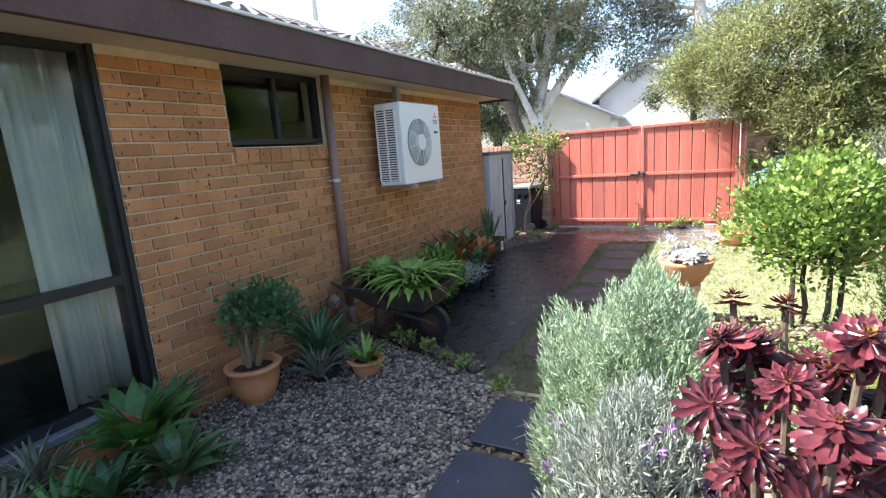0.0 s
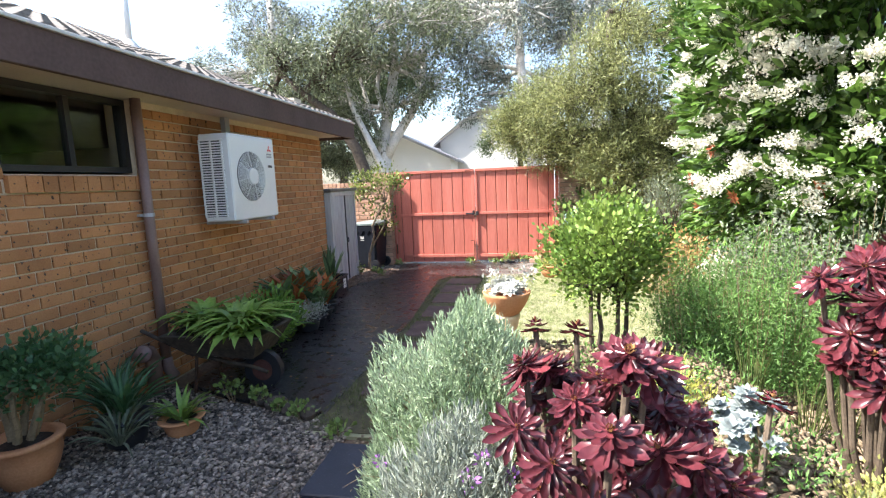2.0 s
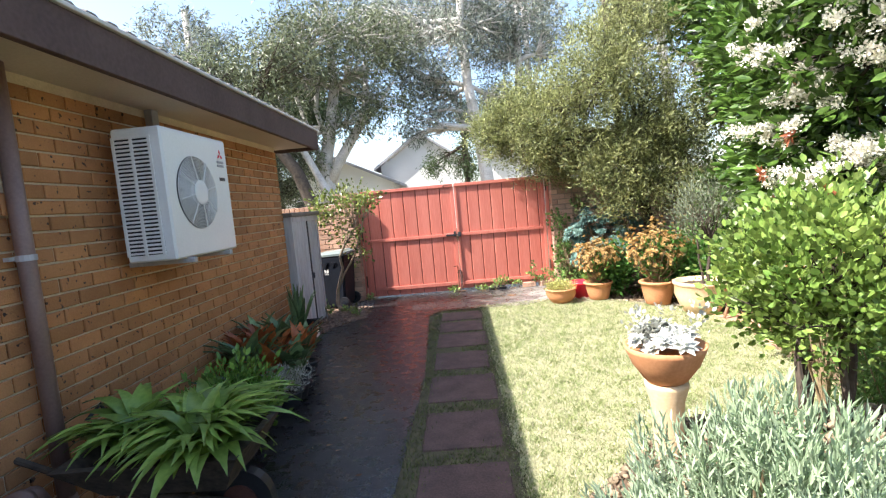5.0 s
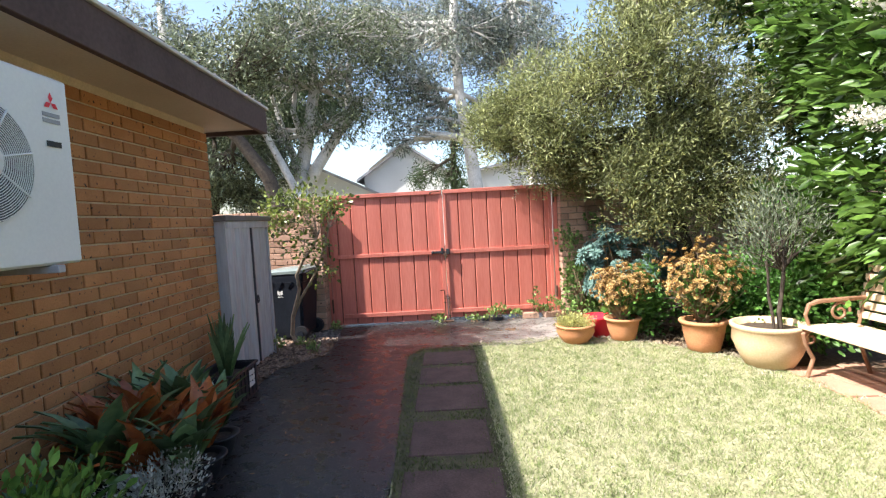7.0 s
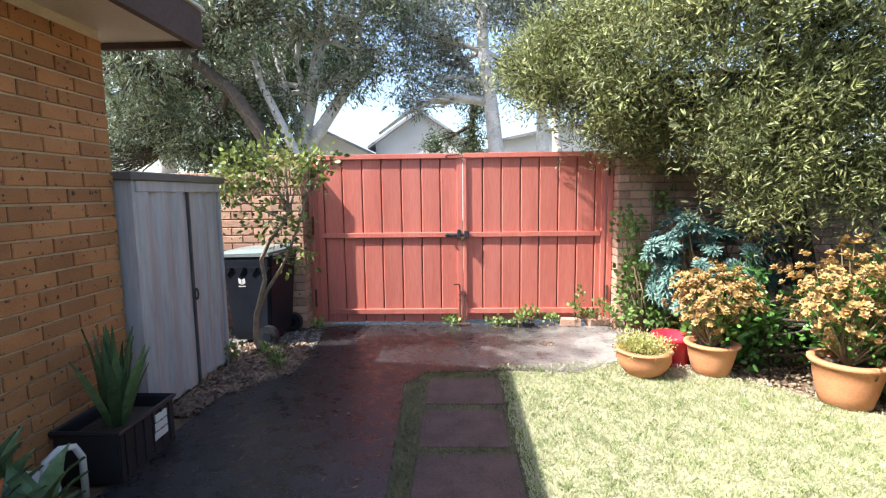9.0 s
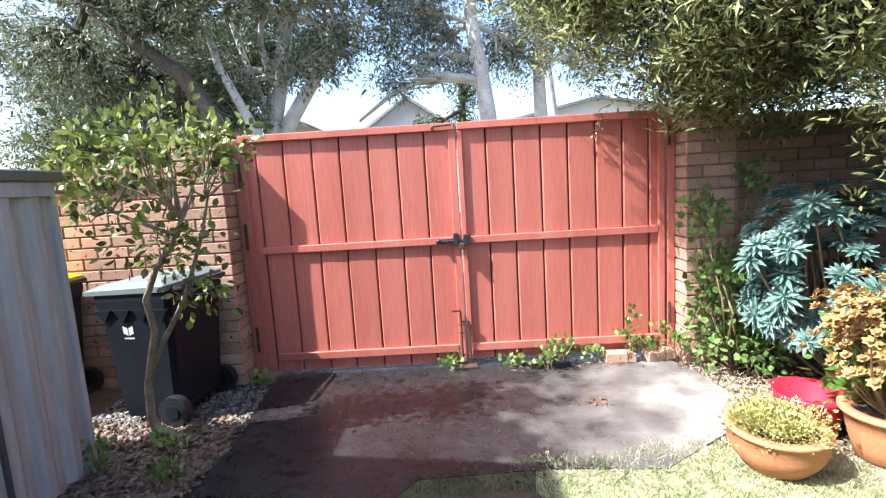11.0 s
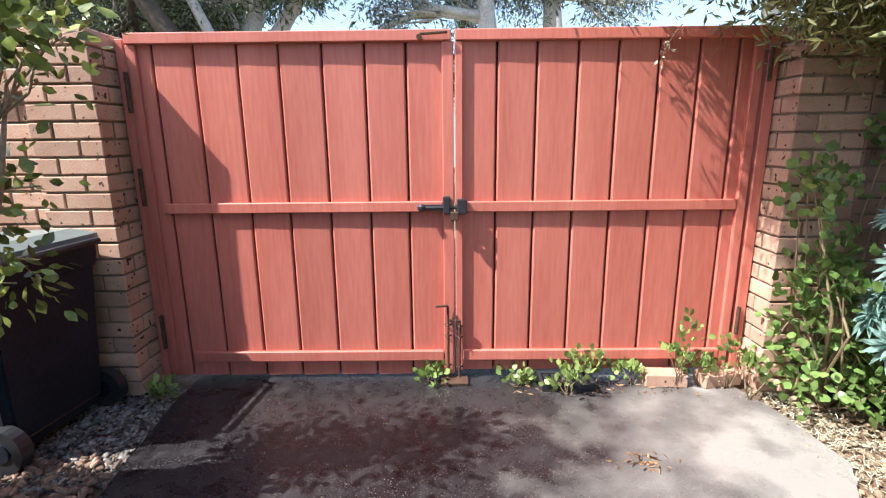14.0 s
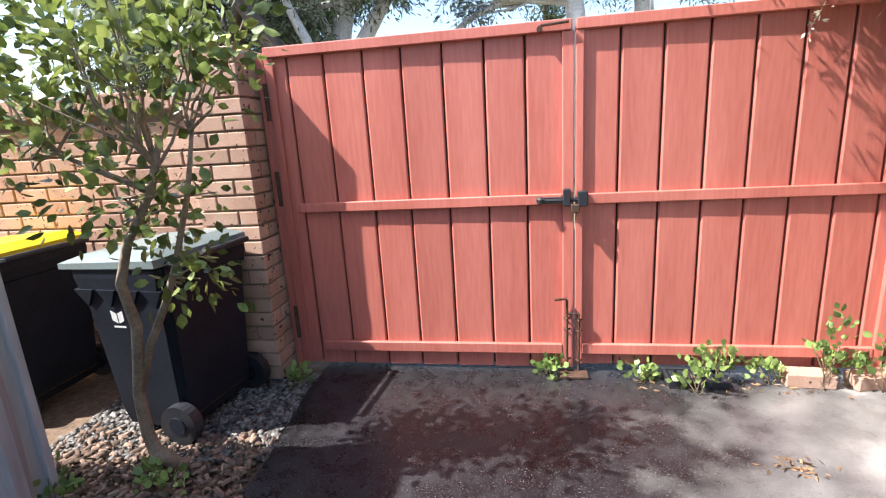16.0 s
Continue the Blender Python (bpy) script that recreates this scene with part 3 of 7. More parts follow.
lawn_open = [(0.3, -6.8), (0.3, -1.38), (1.15, -1.3), (1.75, -1.42), (2.3, -1.85), (2.72, -2.35), (2.93, -2.95), (2.93, -3.4), (2.82, -4.1), (2.65, -5.2), (2.1, -6.8)]
grass("grass", lawn_open, 110000, 0.026, l_grass, "short dry yellow green grass")
grass("grass", lawn_open, 42000, 0.034, l_tuft, "greener tufts in the dry lawn", 3500, 0.006)
grass("grass", lawn_open, 26000, 0.032, l_straw, "dead straw coloured blades in the lawn", 0, 0.004, 2.2)
grass("grass", [(0.35, -1.55), (0.35, -1.32), (1.15, -1.22), (1.8, -1.32), (2.4, -1.8), (2.85, -2.3), (3.05, -3.0), (3.0, -3.6), (2.75, -3.5), (2.6, -2.6), (2.1, -2.0), (1.6, -1.6)], 15000, 0.036, l_straw, "pale dry grass along the edge of the lawn", 700, 0.006, 1.4)
grass("grass", [(1.32, -1.3), (1.6, -0.95), (1.62, -0.4), (1.5, -0.2), (1.75, -0.2), (1.95, -0.6), (1.85, -1.1), (1.5, -1.4)], 4200, 0.035, l_straw, "dry straw littering the edge of the concrete", 420, 0.005, 2.5)

# stepping pavers in the mossy strip beside the lawn
strip = [(-0.47, -6.8), (-0.37, -4.2), (-0.49, -1.74), (-0.31, -1.48), (0.33, -1.36), (0.36, -6.8)]
rows_y = [(-2.14, -1.66), (-2.72, -2.22), (-3.34, -2.78), (-4.05, -3.52), (-4.8, -4.22), (-5.55, -4.98), (-6.3, -5.72)]
solid("moss_strip", Shape().slab(ragged([(-0.46, -6.85), (-0.36, -4.2), (-0.48, -1.77), (-0.32, -1.52), (0.27, -1.4), (0.32, -6.85)]), -0.05, -0.004), mat("mossy_soil", (0.035, 0.03, 0.018), (0.12, 0.105, 0.05), 9, 0.95, 0.8, 120), "dark mossy soil strip between drive and lawn", "ground", "structure")
gx, gy = scatter(strip, 30000)
thin = np.array([noise.noise(Vector((a * 3.1, b * 3.1, 3))) for a, b in zip(gx.tolist(), gy.tolist())]) + R.normal(0, 0.25, len(gx)) > -0.18
gx, gy = gx[thin], gy[thin]
free = np.ones(len(gx), bool)
for y0, y1 in rows_y:
    free &= ~((gx > -0.29 + 0.1 * R.random(len(gx)) ** 2) & (gx < 0.25 - 0.1 * R.random(len(gx)) ** 2) & (gy > y0 + 0.09 * R.random(len(gx)) ** 2) & (gy < y1 - 0.09 * R.random(len(gx)) ** 2))
gx, gy = gx[free], gy[free]
gd = np.stack([R.normal(0, 0.6, len(gx)), R.normal(0, 0.6, len(gx)), np.ones(len(gx))], -1)
moss = part("grass", many("grass", [(-0.5, 0, 0), (0.5, 0, 0), (0.15, 1, 0.1)], [(0, 1, 2)], np.stack([gx, gy, np.full(len(gx), -0.006)], -1), axes_of(gd, 0.026 * R.uniform(0.4, 1.4, len(gx)), np.full(len(gx), 0.006))), l_moss)
tagged(moss, "mossy grass growing between stepping pavers", "grass", kind="stuff")
for y0, y1 in rows_y:
    solid("paver", Shape().box((-0.3 + R.uniform(-0.02, 0.02), y0, -0.04), (0.26 + R.uniform(-0.02, 0.02), y1, 0.004), 0.012), m_paver, "dark worn square paver set in moss", "paver", group="stepping pavers beside the lawn")
for y0, y1 in ((-7.53, -7.0), (-8.13, -7.62), (-8.75, -8.22)):
    solid("slab", Shape().box((-0.18, y0, -0.04), (0.36, y1, 0.006), 0.008), m_slab, "blue black square stepping slab", "paver", group="blue black slabs on the gravel")
for i in range(3):
    for j in range(6):
        solid("brick_paver", Shape().box((2.9 + 0.24 * i, -4.2 + 0.24 * j, -0.05), (3.13 + 0.24 * i, -3.97 + 0.24 * j, R.uniform(-0.006, 0.008)), 0.006), m_redpaver, "terracotta square paver under garden bench", "paver", group="terracotta pavers under bench")

# ---- brickwork ----
BL, BH, JO = 0.228, 0.074, 0.012


def brick_mesh(w, h=BH, d=0.014):
    c = 0.004
    v = [(0, 0, 0), (w, 0, 0), (w, 0, h), (0, 0, h), (0, d - c, 0), (w, d - c, 0), (w, d - c, h), (0, d - c, h), (c, d, c), (w - c, d, c), (w - c, d, h - c), (c, d, h - c)]
    f = [(8, 11, 10, 9), (4, 8, 9, 5), (5, 9, 10, 6), (6, 10, 11, 7), (7, 11, 8, 4), (0, 4, 5, 1), (1, 5, 6, 2), (2, 6, 7, 3), (3, 7, 4, 0)]
    return v, f


def bricks(parent, start, u, n, length, z0, z1, mats, holes=(), near=None, limit=300):
    """Stretcher bond over a wall face from start along u; n points out. Bricks whose run lies in near are parts of their own."""
    u, n = Vector(u), Vector(n)
    turn = Matrix((u, n, Vector((0, 0, 1)))).transposed().to_4x4()
    whole = Shape()
    whole.add(*brick_mesh(BL))
    me = whole.mesh("brick")
    me.materials.append(mats[0])
    rest, made, row, z = Shape(), 0, 0, z0
    while z + BH <= z1 + 0.03:
        s = -(BL + JO) / 2 if row % 2 else 0.0
        while s < length:
            runs = [(max(s, 0), min(s + BL, length))]
            for h0, h1, hz0, hz1 in holes:
                if z + BH * 0.6 > hz0 and z + BH * 0.4 < hz1:
                    runs = [q for a, b in runs for q in ((a, min(b, h0)), (max(a, h1), b)) if q[1] - q[0] > 0.02]
            for a, b in runs:
                if b - a < 0.02:
                    continue
                place = Vector(start) + u * a + Vector((0, 0, z)) + n * R.uniform(-0.002, 0.002)
                if near and b - a > BL - 0.001 and near[0] <= a <= near[1] and made < limit:
                    ob = new("brick", me)
                    ob.parent = parent
                    ob.matrix_parent_inverse = parent.matrix_basis.inverted()
                    ob.matrix_basis = Matrix.Translation(place) @ turn
                    made += 1
                else:
                    v, f = brick_mesh(b - a)
                    m = Matrix.Translation(place) @ turn
                    rest.add([m @ Vector(p) for p in v], f)
            s += BL + JO
        z += BH + JO
        row += 1
    if rest.v:
        tagged(part("brickwork", rest, mats[1], parent), kind="stuff")


def cap_row(parent, x0, x1, y, z, depth, mats):
    """Bricks on edge along the top of a wall."""
    me = Shape().box((0, 0, 0), (0.076, depth, 0.105), 0.005).mesh("brick")
    me.materials.append(mats[0])
    x = x0
    while x < x1 - 0.05:
        ob = new("brick", me)
        ob.parent = parent
        ob.matrix_parent_inverse = parent.matrix_basis.inverted()
        ob.matrix_basis = Matrix.Translation((x, y + R.uniform(-0.003, 0.003), z + R.uniform(-0.003, 0.003)))
        x += 0.086


XW = -2.144          # mortar plane of the house wall; brick faces stand 14 mm proud
Y0, Y1 = -8.09, -2.46
ZS = 2.425           # underside of the eaves
WIN = (-7.24, -6.16, 1.81)

wall = Shape()
wall.box((-2.39, Y0, -0.1), (XW, Y1, WIN[2]))
wall.box((-2.39, Y0, WIN[2]), (XW, WIN[0], 2.5))
wall.box((-2.39, WIN[1], WIN[2]), (XW, Y1, 2.5))
wall_east = solid("wall_1", wall, m_mortar, "brown brick house wall with pale joints", "wall", "structure")
bricks_later = [(wall_east, (XW, Y1, -0.03), (0, -1, 0), (1, 0, 0), Y1 - Y0, 0.0, 2.42, (m_brick, m_brick_rest),
                 [(Y1 - WIN[1], Y1 - WIN[0], 1.68, 2.6)], (2.0, 5.6))]
end = solid("wall_2", Shape().box((-9, Y1 - 0.24, -0.1), (-2.39, Y1 - 0.014, 3.0)), m_mortar, "brown brick end wall of the house", "wall", "structure")
bricks_later.append((end, (-2.13, Y1 - 0.014, -0.03), (-1, 0, 0), (0, 1, 0), 1.2, 0.0, 2.42, (m_brick, m_brick_rest), [], None))
solid("wall_3", Shape().box((-9, -14, -0.1), (-8.8, Y1, 3.0)), m_mortar, "plain far wall of the house", "wall", "structure")
solid("wall_4", Shape().box((-9, -14.2, -0.1), (-2.14, -14, 3.0)), m_mortar, "plain rear wall of the house", "wall", "structure")
low = solid("wall_5", Shape().box((-2.39, -14, -0.1), (-2.15, Y0, 0.27)), m_mortar, "low brick wall below the large window", "wall", "structure")
bricks_later.append((low, (-2.15, Y0 - 0.02, -0.03), (0, -1, 0), (1, 0, 0), 2.6, 0.0, 0.22, (m_brick, m_brick_rest), [], None))
# Floor and ceiling carry the interior's darkness in their colour.
solid("floor", Shape().box((-8.8, -14, 0.0), (-2.39, Y1 - 0.24, 0.1)), m_room, "room floor with indoor gloom put into its colour", "floor", "structure")
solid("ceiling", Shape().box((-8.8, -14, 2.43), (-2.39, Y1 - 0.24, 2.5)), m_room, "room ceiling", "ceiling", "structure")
# sloping brick sill under the high window
sill = solid("window_sill", Shape().box((-2.2, WIN[0], 1.69), (-2.146, WIN[1], 1.72)), m_mortar, "brick on edge window sill", "sill", "structure")
y = WIN[0] + 0.004
while y < WIN[1] - 0.05:
    s = Shape().add([(-2.2, y, 1.7), (-2.105, y, 1.69), (-2.105, y + 0.103, 1.69), (-2.2, y + 0.103, 1.7), (-2.2, y, 1.815), (-2.105, y, 1.795), (-2.105, y + 0.103, 1.795), (-2.2, y + 0.103, 1.815)],
                    [(3, 2, 1, 0), (4, 5, 6, 7), (0, 1, 5, 4), (1, 2, 6, 5), (2, 3, 7, 6), (3, 0, 4, 7)])
    part("brick", s, m_brick, sill)
    y += 0.112


def window(name, x, y0, y1, z0, z1, mullions, label, bar=0.045):
    t = thing(name, label, "window", (x, y0, z0))
    t["kind"] = "structure"
    f = Shape()
    f.box((x - 0.05, y0, z0), (x + 0.03, y0 + bar, z1)).box((x - 0.05, y1 - bar, z0), (x + 0.03, y1, z1))
    f.box((x - 0.05, y0 + bar, z0), (x + 0.03, y1 - bar, z0 + bar)).box((x - 0.05, y0 + bar, z1 - bar), (x + 0.03, y1 - bar, z1))
    part("window_frame", f, m_frame, t, "dark metal window frame")
    for my in mullions:
        part("mullion", Shape().box((x - 0.04, my - 0.02, z0 + bar), (x + 0.02, my + 0.02, z1 - bar)), m_frame, t)
    edges = [y0 + bar] + list(mullions) + [y1 - bar]
    for a, b in zip(edges, edges[1:]):
        p = part("pane", Shape().box((x - 0.012, a, z0 + bar), (x - 0.006, b, z1 - bar)), m_glass, t)
        p.visible_shadow = False
    return t


window("window_1", -2.22, WIN[0] + 0.002, WIN[1] - 0.002, 1.83, 2.42, [-6.68], "high dark framed window with green reflections")
big = window("window_2", -2.21, -11.2, Y0 - 0.035, 0.28, 2.42, [-9.6], "large dark framed glass window", 0.045)
part("rail", Shape().box((-2.25, -11.14, 1.0), (-2.175, Y0 - 0.085, 1.055)), m_frame, big, "dark horizontal glazing bar")
part("jamb", Shape().box((-2.37, Y0 - 0.035, 0.275), (-2.15, Y0 - 0.001, 2.42)), m_frame, big, "dark wooden jamb")
part("window_sill", Shape().box((-2.3, -11.2, 0.225), (-2.12, Y0 - 0.001, 0.275), 0.006), mat("grey_sill_paint", (0.13, 0.13, 0.14), (0.2, 0.2, 0.21), 4, 0.5), big, "grey painted sill")
solid("wall_6", Shape().box((-2.39, -14, 0.27), (-2.15, -11.2, 2.5)), m_mortar, "house wall beyond the large window", "wall", "structure")
curtain = Shape()
cy = np.linspace(-8.17, -8.56, 60)
cx = -2.3 + 0.022 * np.sin((cy + 8) * 55) + 0.012 * np.sin((cy + 8) * 131)
for z in (0.32, 1.0, 1.7, 2.4):
    curtain.v += [(float(a), float(b), z) for a, b in zip(cx, cy)]
curtain.f = [(r * 60 + i, r * 60 + i + 1, r * 60 + 61 + i, r * 60 + 60 + i) for r in range(3) for i in range(59)]
cur = solid("curtain", curtain, m_curtain, "pale grey gathered curtain behind glass", "curtain", smooth=True)
th = cur.modifiers.new("thick", "SOLIDIFY")
th.thickness = 0.004

# ---- eaves and roof ----
YE = -2.2
solid("soffit", Shape().box((-2.39, -14, 2.425), (-1.7, YE - 0.02, 2.45)), m_soffit, "cream painted eaves lining", "soffit", "structure")
solid("fascia", Shape().box((-1.7, -14, 2.385), (-1.655, YE, 2.615), 0.004).box((-2.3, YE - 0.04, 2.385), (-1.7, YE, 2.7), 0.004), m_fascia, "dark brown painted fascia board", "fascia", "structure")
solid("roof_edge", Shape().box((-1.72, -14, 2.616), (-1.635, YE + 0.02, 2.64), 0.004), m_gutter, "pale grey metal roof edge", "trim", "structure")
SL = 0.4
roof = solid("roof", Shape().add([(-1.7, -14, 2.62), (-1.7, YE, 2.62), (-6.2, YE, 2.62 + 4.5 * SL), (-6.2, -14, 2.62 + 4.5 * SL), (-1.7, -14, 2.55), (-1.7, YE, 2.55), (-6.2, YE, 2.55 + 4.5 * SL), (-6.2, -14, 2.55 + 4.5 * SL),
                                  (-9.2, YE, 3.0), (-9.2, -14, 3.0)],
                                 [(0, 1, 2, 3), (7, 6, 5, 4), (0, 4, 5, 1), (1, 5, 6, 2), (3, 7, 4, 0), (3, 2, 8, 9)]), m_tile, "brown grey tiled roof", "roof", "structure")
tiles = Shape()
for i in range(9):
    x0 = -1.66 - i * 0.33
    z0 = 2.625 + (-1.7 - x0) * SL
    y = YE
    while y > -12:
        pts = []
        for k in range(7):
            q = y - 0.3 * k / 6
            bumpz = 0.03 * abs(math.sin(math.pi * k / 3))
            pts.append((q, bumpz))
        k0 = len(tiles.v)
        for q, b in pts:
            tiles.v += [(x0, q, z0 + 0.01), (x0, q, z0 + 0.03 + b), (x0 - 0.36, q, z0 + 0.36 * SL + 0.01 + b)]
        for k in range(6):
            a = k0 + 3 * k
            tiles.f += [(a, a + 3, a + 4, a + 1), (a + 1, a + 4, a + 5, a + 2)]
        y -= 0.3
tagged(part("tiles", tiles, m_tile, roof, "ribbed concrete roof tiles"), kind="stuff")
flue = thing("vent_pipe", "white roof vent pipe with flashing", "pipe", (-3.3, -4.75, 3.2))
part("pipe", Shape().tube([(-3.3, -4.75, 3.2), (-3.3, -4.75, 4.1)], 0.035, 12), m_white, flue, smooth=True)
part("flashing", Shape().lathe([(0.12, 0), (0.05, 0.09), (0.036, 0.1)], 16, (-3.3, -4.75, 3.27)), m_gutter, flue)

# ---- downpipe ----
dp = thing("downpipe", "brown painted round downpipe on brick wall", "downpipe", (-2.07, -6.172, 0))
part("pipe", Shape().tube([(-2.075, -6.172, 2.425), (-2.075, -6.172, 0.2)], 0.04, 14), m_pipe, dp, smooth=True)
part("shoe", Shape().tube([(-2.075, -6.172, 0.22), (-2.06, -6.18, 0.13), (-2.0, -6.18, 0.05)], 0.046, 14), m_pipe, dp, smooth=True)
part("bracket", Shape().tube([(-2.075, -6.172, 1.46), (-2.075, -6.172, 1.49)], 0.045, 14).box((-2.13, -6.24, 1.465), (-2.1, -6.1, 1.485)), m_steel, dp, "metal pipe strap")
gul = thing("drain_gully", "brown pipe bend beside the downpipe", "pipe", (-2.0, -6.4, 0))
part("bend", Shape().tube([(-2.03, -6.37, 0.0), (-2.03, -6.37, 0.28), (-2.02, -6.42, 0.36), (-1.99, -6.5, 0.38)], 0.06, 14), m_pipe, gul, smooth=True)
part("collar", Shape().tube([(-1.995, -6.49, 0.375), (-1.985, -6.53, 0.385)], 0.07, 14), m_pipe, gul, smooth=True)
part("hose", Shape().tube([(-2.05, -6.0, 0.55), (-2.0, -5.95, 0.62), (-1.99, -5.9, 0.5), (-2.02, -5.88, 0.3)], 0.012, 8), m_black, gul, "thin dark hose")

# ---- air conditioner ----
AX, AY0, AY1, AZ0, AZ1 = -1.71, -5.51, -4.68, 1.355, 2.195
ac = thing("air_conditioner", "white outdoor air conditioner unit on wall bracket", "air conditioner", (-1.9, -5.1, AZ0))
part("casing", Shape().box((-2.03, AY0, AZ0), (AX, AY1, AZ1), 0.012), m_ac, ac)
cy0, cz0, cr = -5.165, 1.785, 0.25
part("fan_well", Shape().tube([(AX - 0.01, cy0, cz0), (AX + 0.003, cy0, cz0)], cr, 40), m_dark_grey, ac, "grey fan opening")
grille = Shape()
for k in range(1, 17):
    r = 0.085 + (cr - 0.09) * k / 16
    ring = [(AX + 0.022 - 0.012 * (k / 16) ** 2, cy0 + r * math.cos(a), cz0 + r * math.sin(a)) for a in np.linspace(0, 2 * math.pi, 37)]
    grille.tube(ring, 0.0021, 4, False)
part("grille", grille, m_ac, ac, "ring shaped fan guard")
part("hub", Shape().tube([(AX + 0.005, cy0, cz0), (AX + 0.028, cy0, cz0), (AX + 0.032, cy0, cz0)], [0.085, 0.085, 0.07], 28), m_ac, ac)
for k in range(8):
    a = math.pi * k / 4 + 0.2
    part("spoke", Shape().tube([(AX + 0.024, cy0 + 0.08 * math.cos(a), cz0 + 0.08 * math.sin(a)), (AX + 0.014, cy0 + cr * math.cos(a), cz0 + cr * math.sin(a))], 0.0038, 6), m_ac, ac)
part("side_panel", Shape().box((-2.015, AY0 - 0.003, AZ0 + 0.045), (-1.775, AY0 + 0.002, AZ1 - 0.06)), m_black, ac, "dark grey slotted side")
for c in range(2):
    for k in range(30):
        z = AZ0 + 0.05 + k * 0.0248
        part("slat", Shape().box((-2.017 + 0.122 * c, AY0 - 0.009, z + 0.001), (-1.895 + 0.122 * c, AY0 - 0.002, z + 0.0145), 0.002), m_ac, ac)
for x in (-2.02, -1.905, -1.79):
    part("side_bar", Shape().box((x - 0.004, AY0 - 0.011, AZ0 + 0.04), (x + 0.016, AY0 - 0.002, AZ1 - 0.055), 0.002), m_ac, ac)
# three red lozenges and a plate, the maker's mark drawn as plain shapes
for k in range(3):
    a = math.pi / 2 + k * 2 * math.pi / 3
    d, s = (math.cos(a), math.sin(a)), (-math.sin(a), math.cos(a))
    cyy, czz, L = -4.79, 2.075, 0.045
    q = [(0, 0), (L / 2, 0.013), (L, 0), (L / 2, -0.013)]
    part("badge", Shape().add([(AX + 0.0045, cyy + u * d[0] + w * s[0], czz + u * d[1] + w * s[1]) for u, w in q], [(0, 1, 2, 3)]), m_red, ac, "small red lozenge badge")
part("plate", Shape().box((AX + 0.001, -4.84, 2.012), (AX + 0.004, -4.745, 2.03)), m_grey_plastic, ac, "grey lettering bar")
part("plate", Shape().box((AX + 0.001, -4.84, 1.985), (AX + 0.004, -4.745, 2.003)), m_grey_plastic, ac, "grey lettering bar")
part("plate", Shape().box((AX + 0.001, -4.83, 1.88), (AX + 0.004, -4.75, 1.905)), m_black, ac, "dark model plate")
for yy in (-5.35, -4.85):
    part("bracket", Shape().box((-2.128, yy - 0.02, AZ0 - 0.035), (AX + 0.03, yy + 0.02, AZ0 - 0.001), 0.003), m_steel, ac, "steel wall bracket")
part("conduit", Shape().box((-2.128, -4.98, 2.15), (-2.07, -4.9, 2.424), 0.004), m_grey_plastic, ac, "grey pipe cover")

# ---- gates ----
def rail(parent, x0, x1, z0, z1, y0=-0.03, y1=-0.003, name="rail"):
    part(name, Shape().box((x0, y0, z0), (x1, y1, z1), 0.004), m_gate, parent)


left = thing("gate_leaf", "red painted timber gate leaf with vertical planks", "gate", (-0.8, 0, 0), "pair of driveway gate leaves")
right = thing("gate_leaf", "red painted timber gate leaf with drop bolt", "gate", (0.8, 0, 0), "pair of driveway gate leaves")


def planks(parent, edges, z0, z1):
    for a, b in zip(edges, edges[1:]):
        # a board with one rounded nose and a lapped edge
        v = []
        for z in (z0, z1):
            v += [(a + 0.005, 0.02, z), (a + 0.005, 0.004, z), (a + 0.013, -0.004, z), (b - 0.013, -0.001, z), (b - 0.006, 0.004, z), (b - 0.006, 0.02, z)]
        f = [(i, (i + 1) % 6, (i + 1) % 6 + 6, i + 6) for i in range(6)] + [(5, 4, 3, 2, 1, 0), (6, 7, 8, 9, 10, 11)]
        part("plank", Shape().add(v, f), m_gate, parent)


planks(left, [-1.64, -1.53, -1.32, -1.1, -0.889, -0.669, -0.451, -0.242, -0.03], 0.02, 1.85)
planks(right, [0.012, 0.222, 0.425, 0.634, 0.836, 1.043, 1.244, 1.441, 1.56], 0.045, 1.85)
# Added backing sheets, coloured near-black as the shade between planks.
part("backing", Shape().box((-1.63, 0.021, 0.03), (-0.012, 0.03, 1.85)), mat("plank_gap_shade", (0.03, 0.01, 0.008), (0.07, 0.02, 0.015), 6, 0.8, 0.4), left, "added dark sheet that stands for shade in the plank gaps")
part("backing", Shape().box((0.03, 0.021, 0.05), (1.55, 0.03, 1.85)), bpy.data.materials["plank_gap_shade"], right, "added dark sheet that stands for shade in the plank gaps")
rail(left, -1.56, -0.062, 0.975, 1.03), rail(right, 0.048, 1.5, 0.972, 1.027)
rail(left, -1.5, -0.062, 0.112, 0.172), rail(right, 0.048, 1.5, 0.114, 0.174)
rail(left, -1.645, -0.012, 1.832, 1.885, -0.034, 0.05, "top_cap"), rail(right, 0.008, 1.56, 1.832, 1.885, -0.034, 0.05, "top_cap")
rail(left, -0.06, -0.001, 0.03, 1.831, -0.027, -0.002, "stile"), rail(right, 0.006, 0.046, 0.05, 1.831, -0.027, -0.002, "stile")
rail(left, -1.65, -1.6, 0.03, 1.831, -0.022, -0.005, "stile"), rail(right, 1.503, 1.55, 0.05, 1.831, -0.027, -0.002, "stile")
for z in (0.3, 1.12, 1.6):
    part("hinge", Shape().tube([(-1.655, -0.034, z - 0.1), (-1.655, -0.034, z + 0.1)], 0.012, 8), m_iron, left, "rusty hinge")
for z in (0.35, 1.7):
    part("hinge", Shape().tube([(1.575, -0.045, z - 0.08), (1.575, -0.045, z + 0.08)], 0.011, 8), m_iron, right, "rusty hinge")
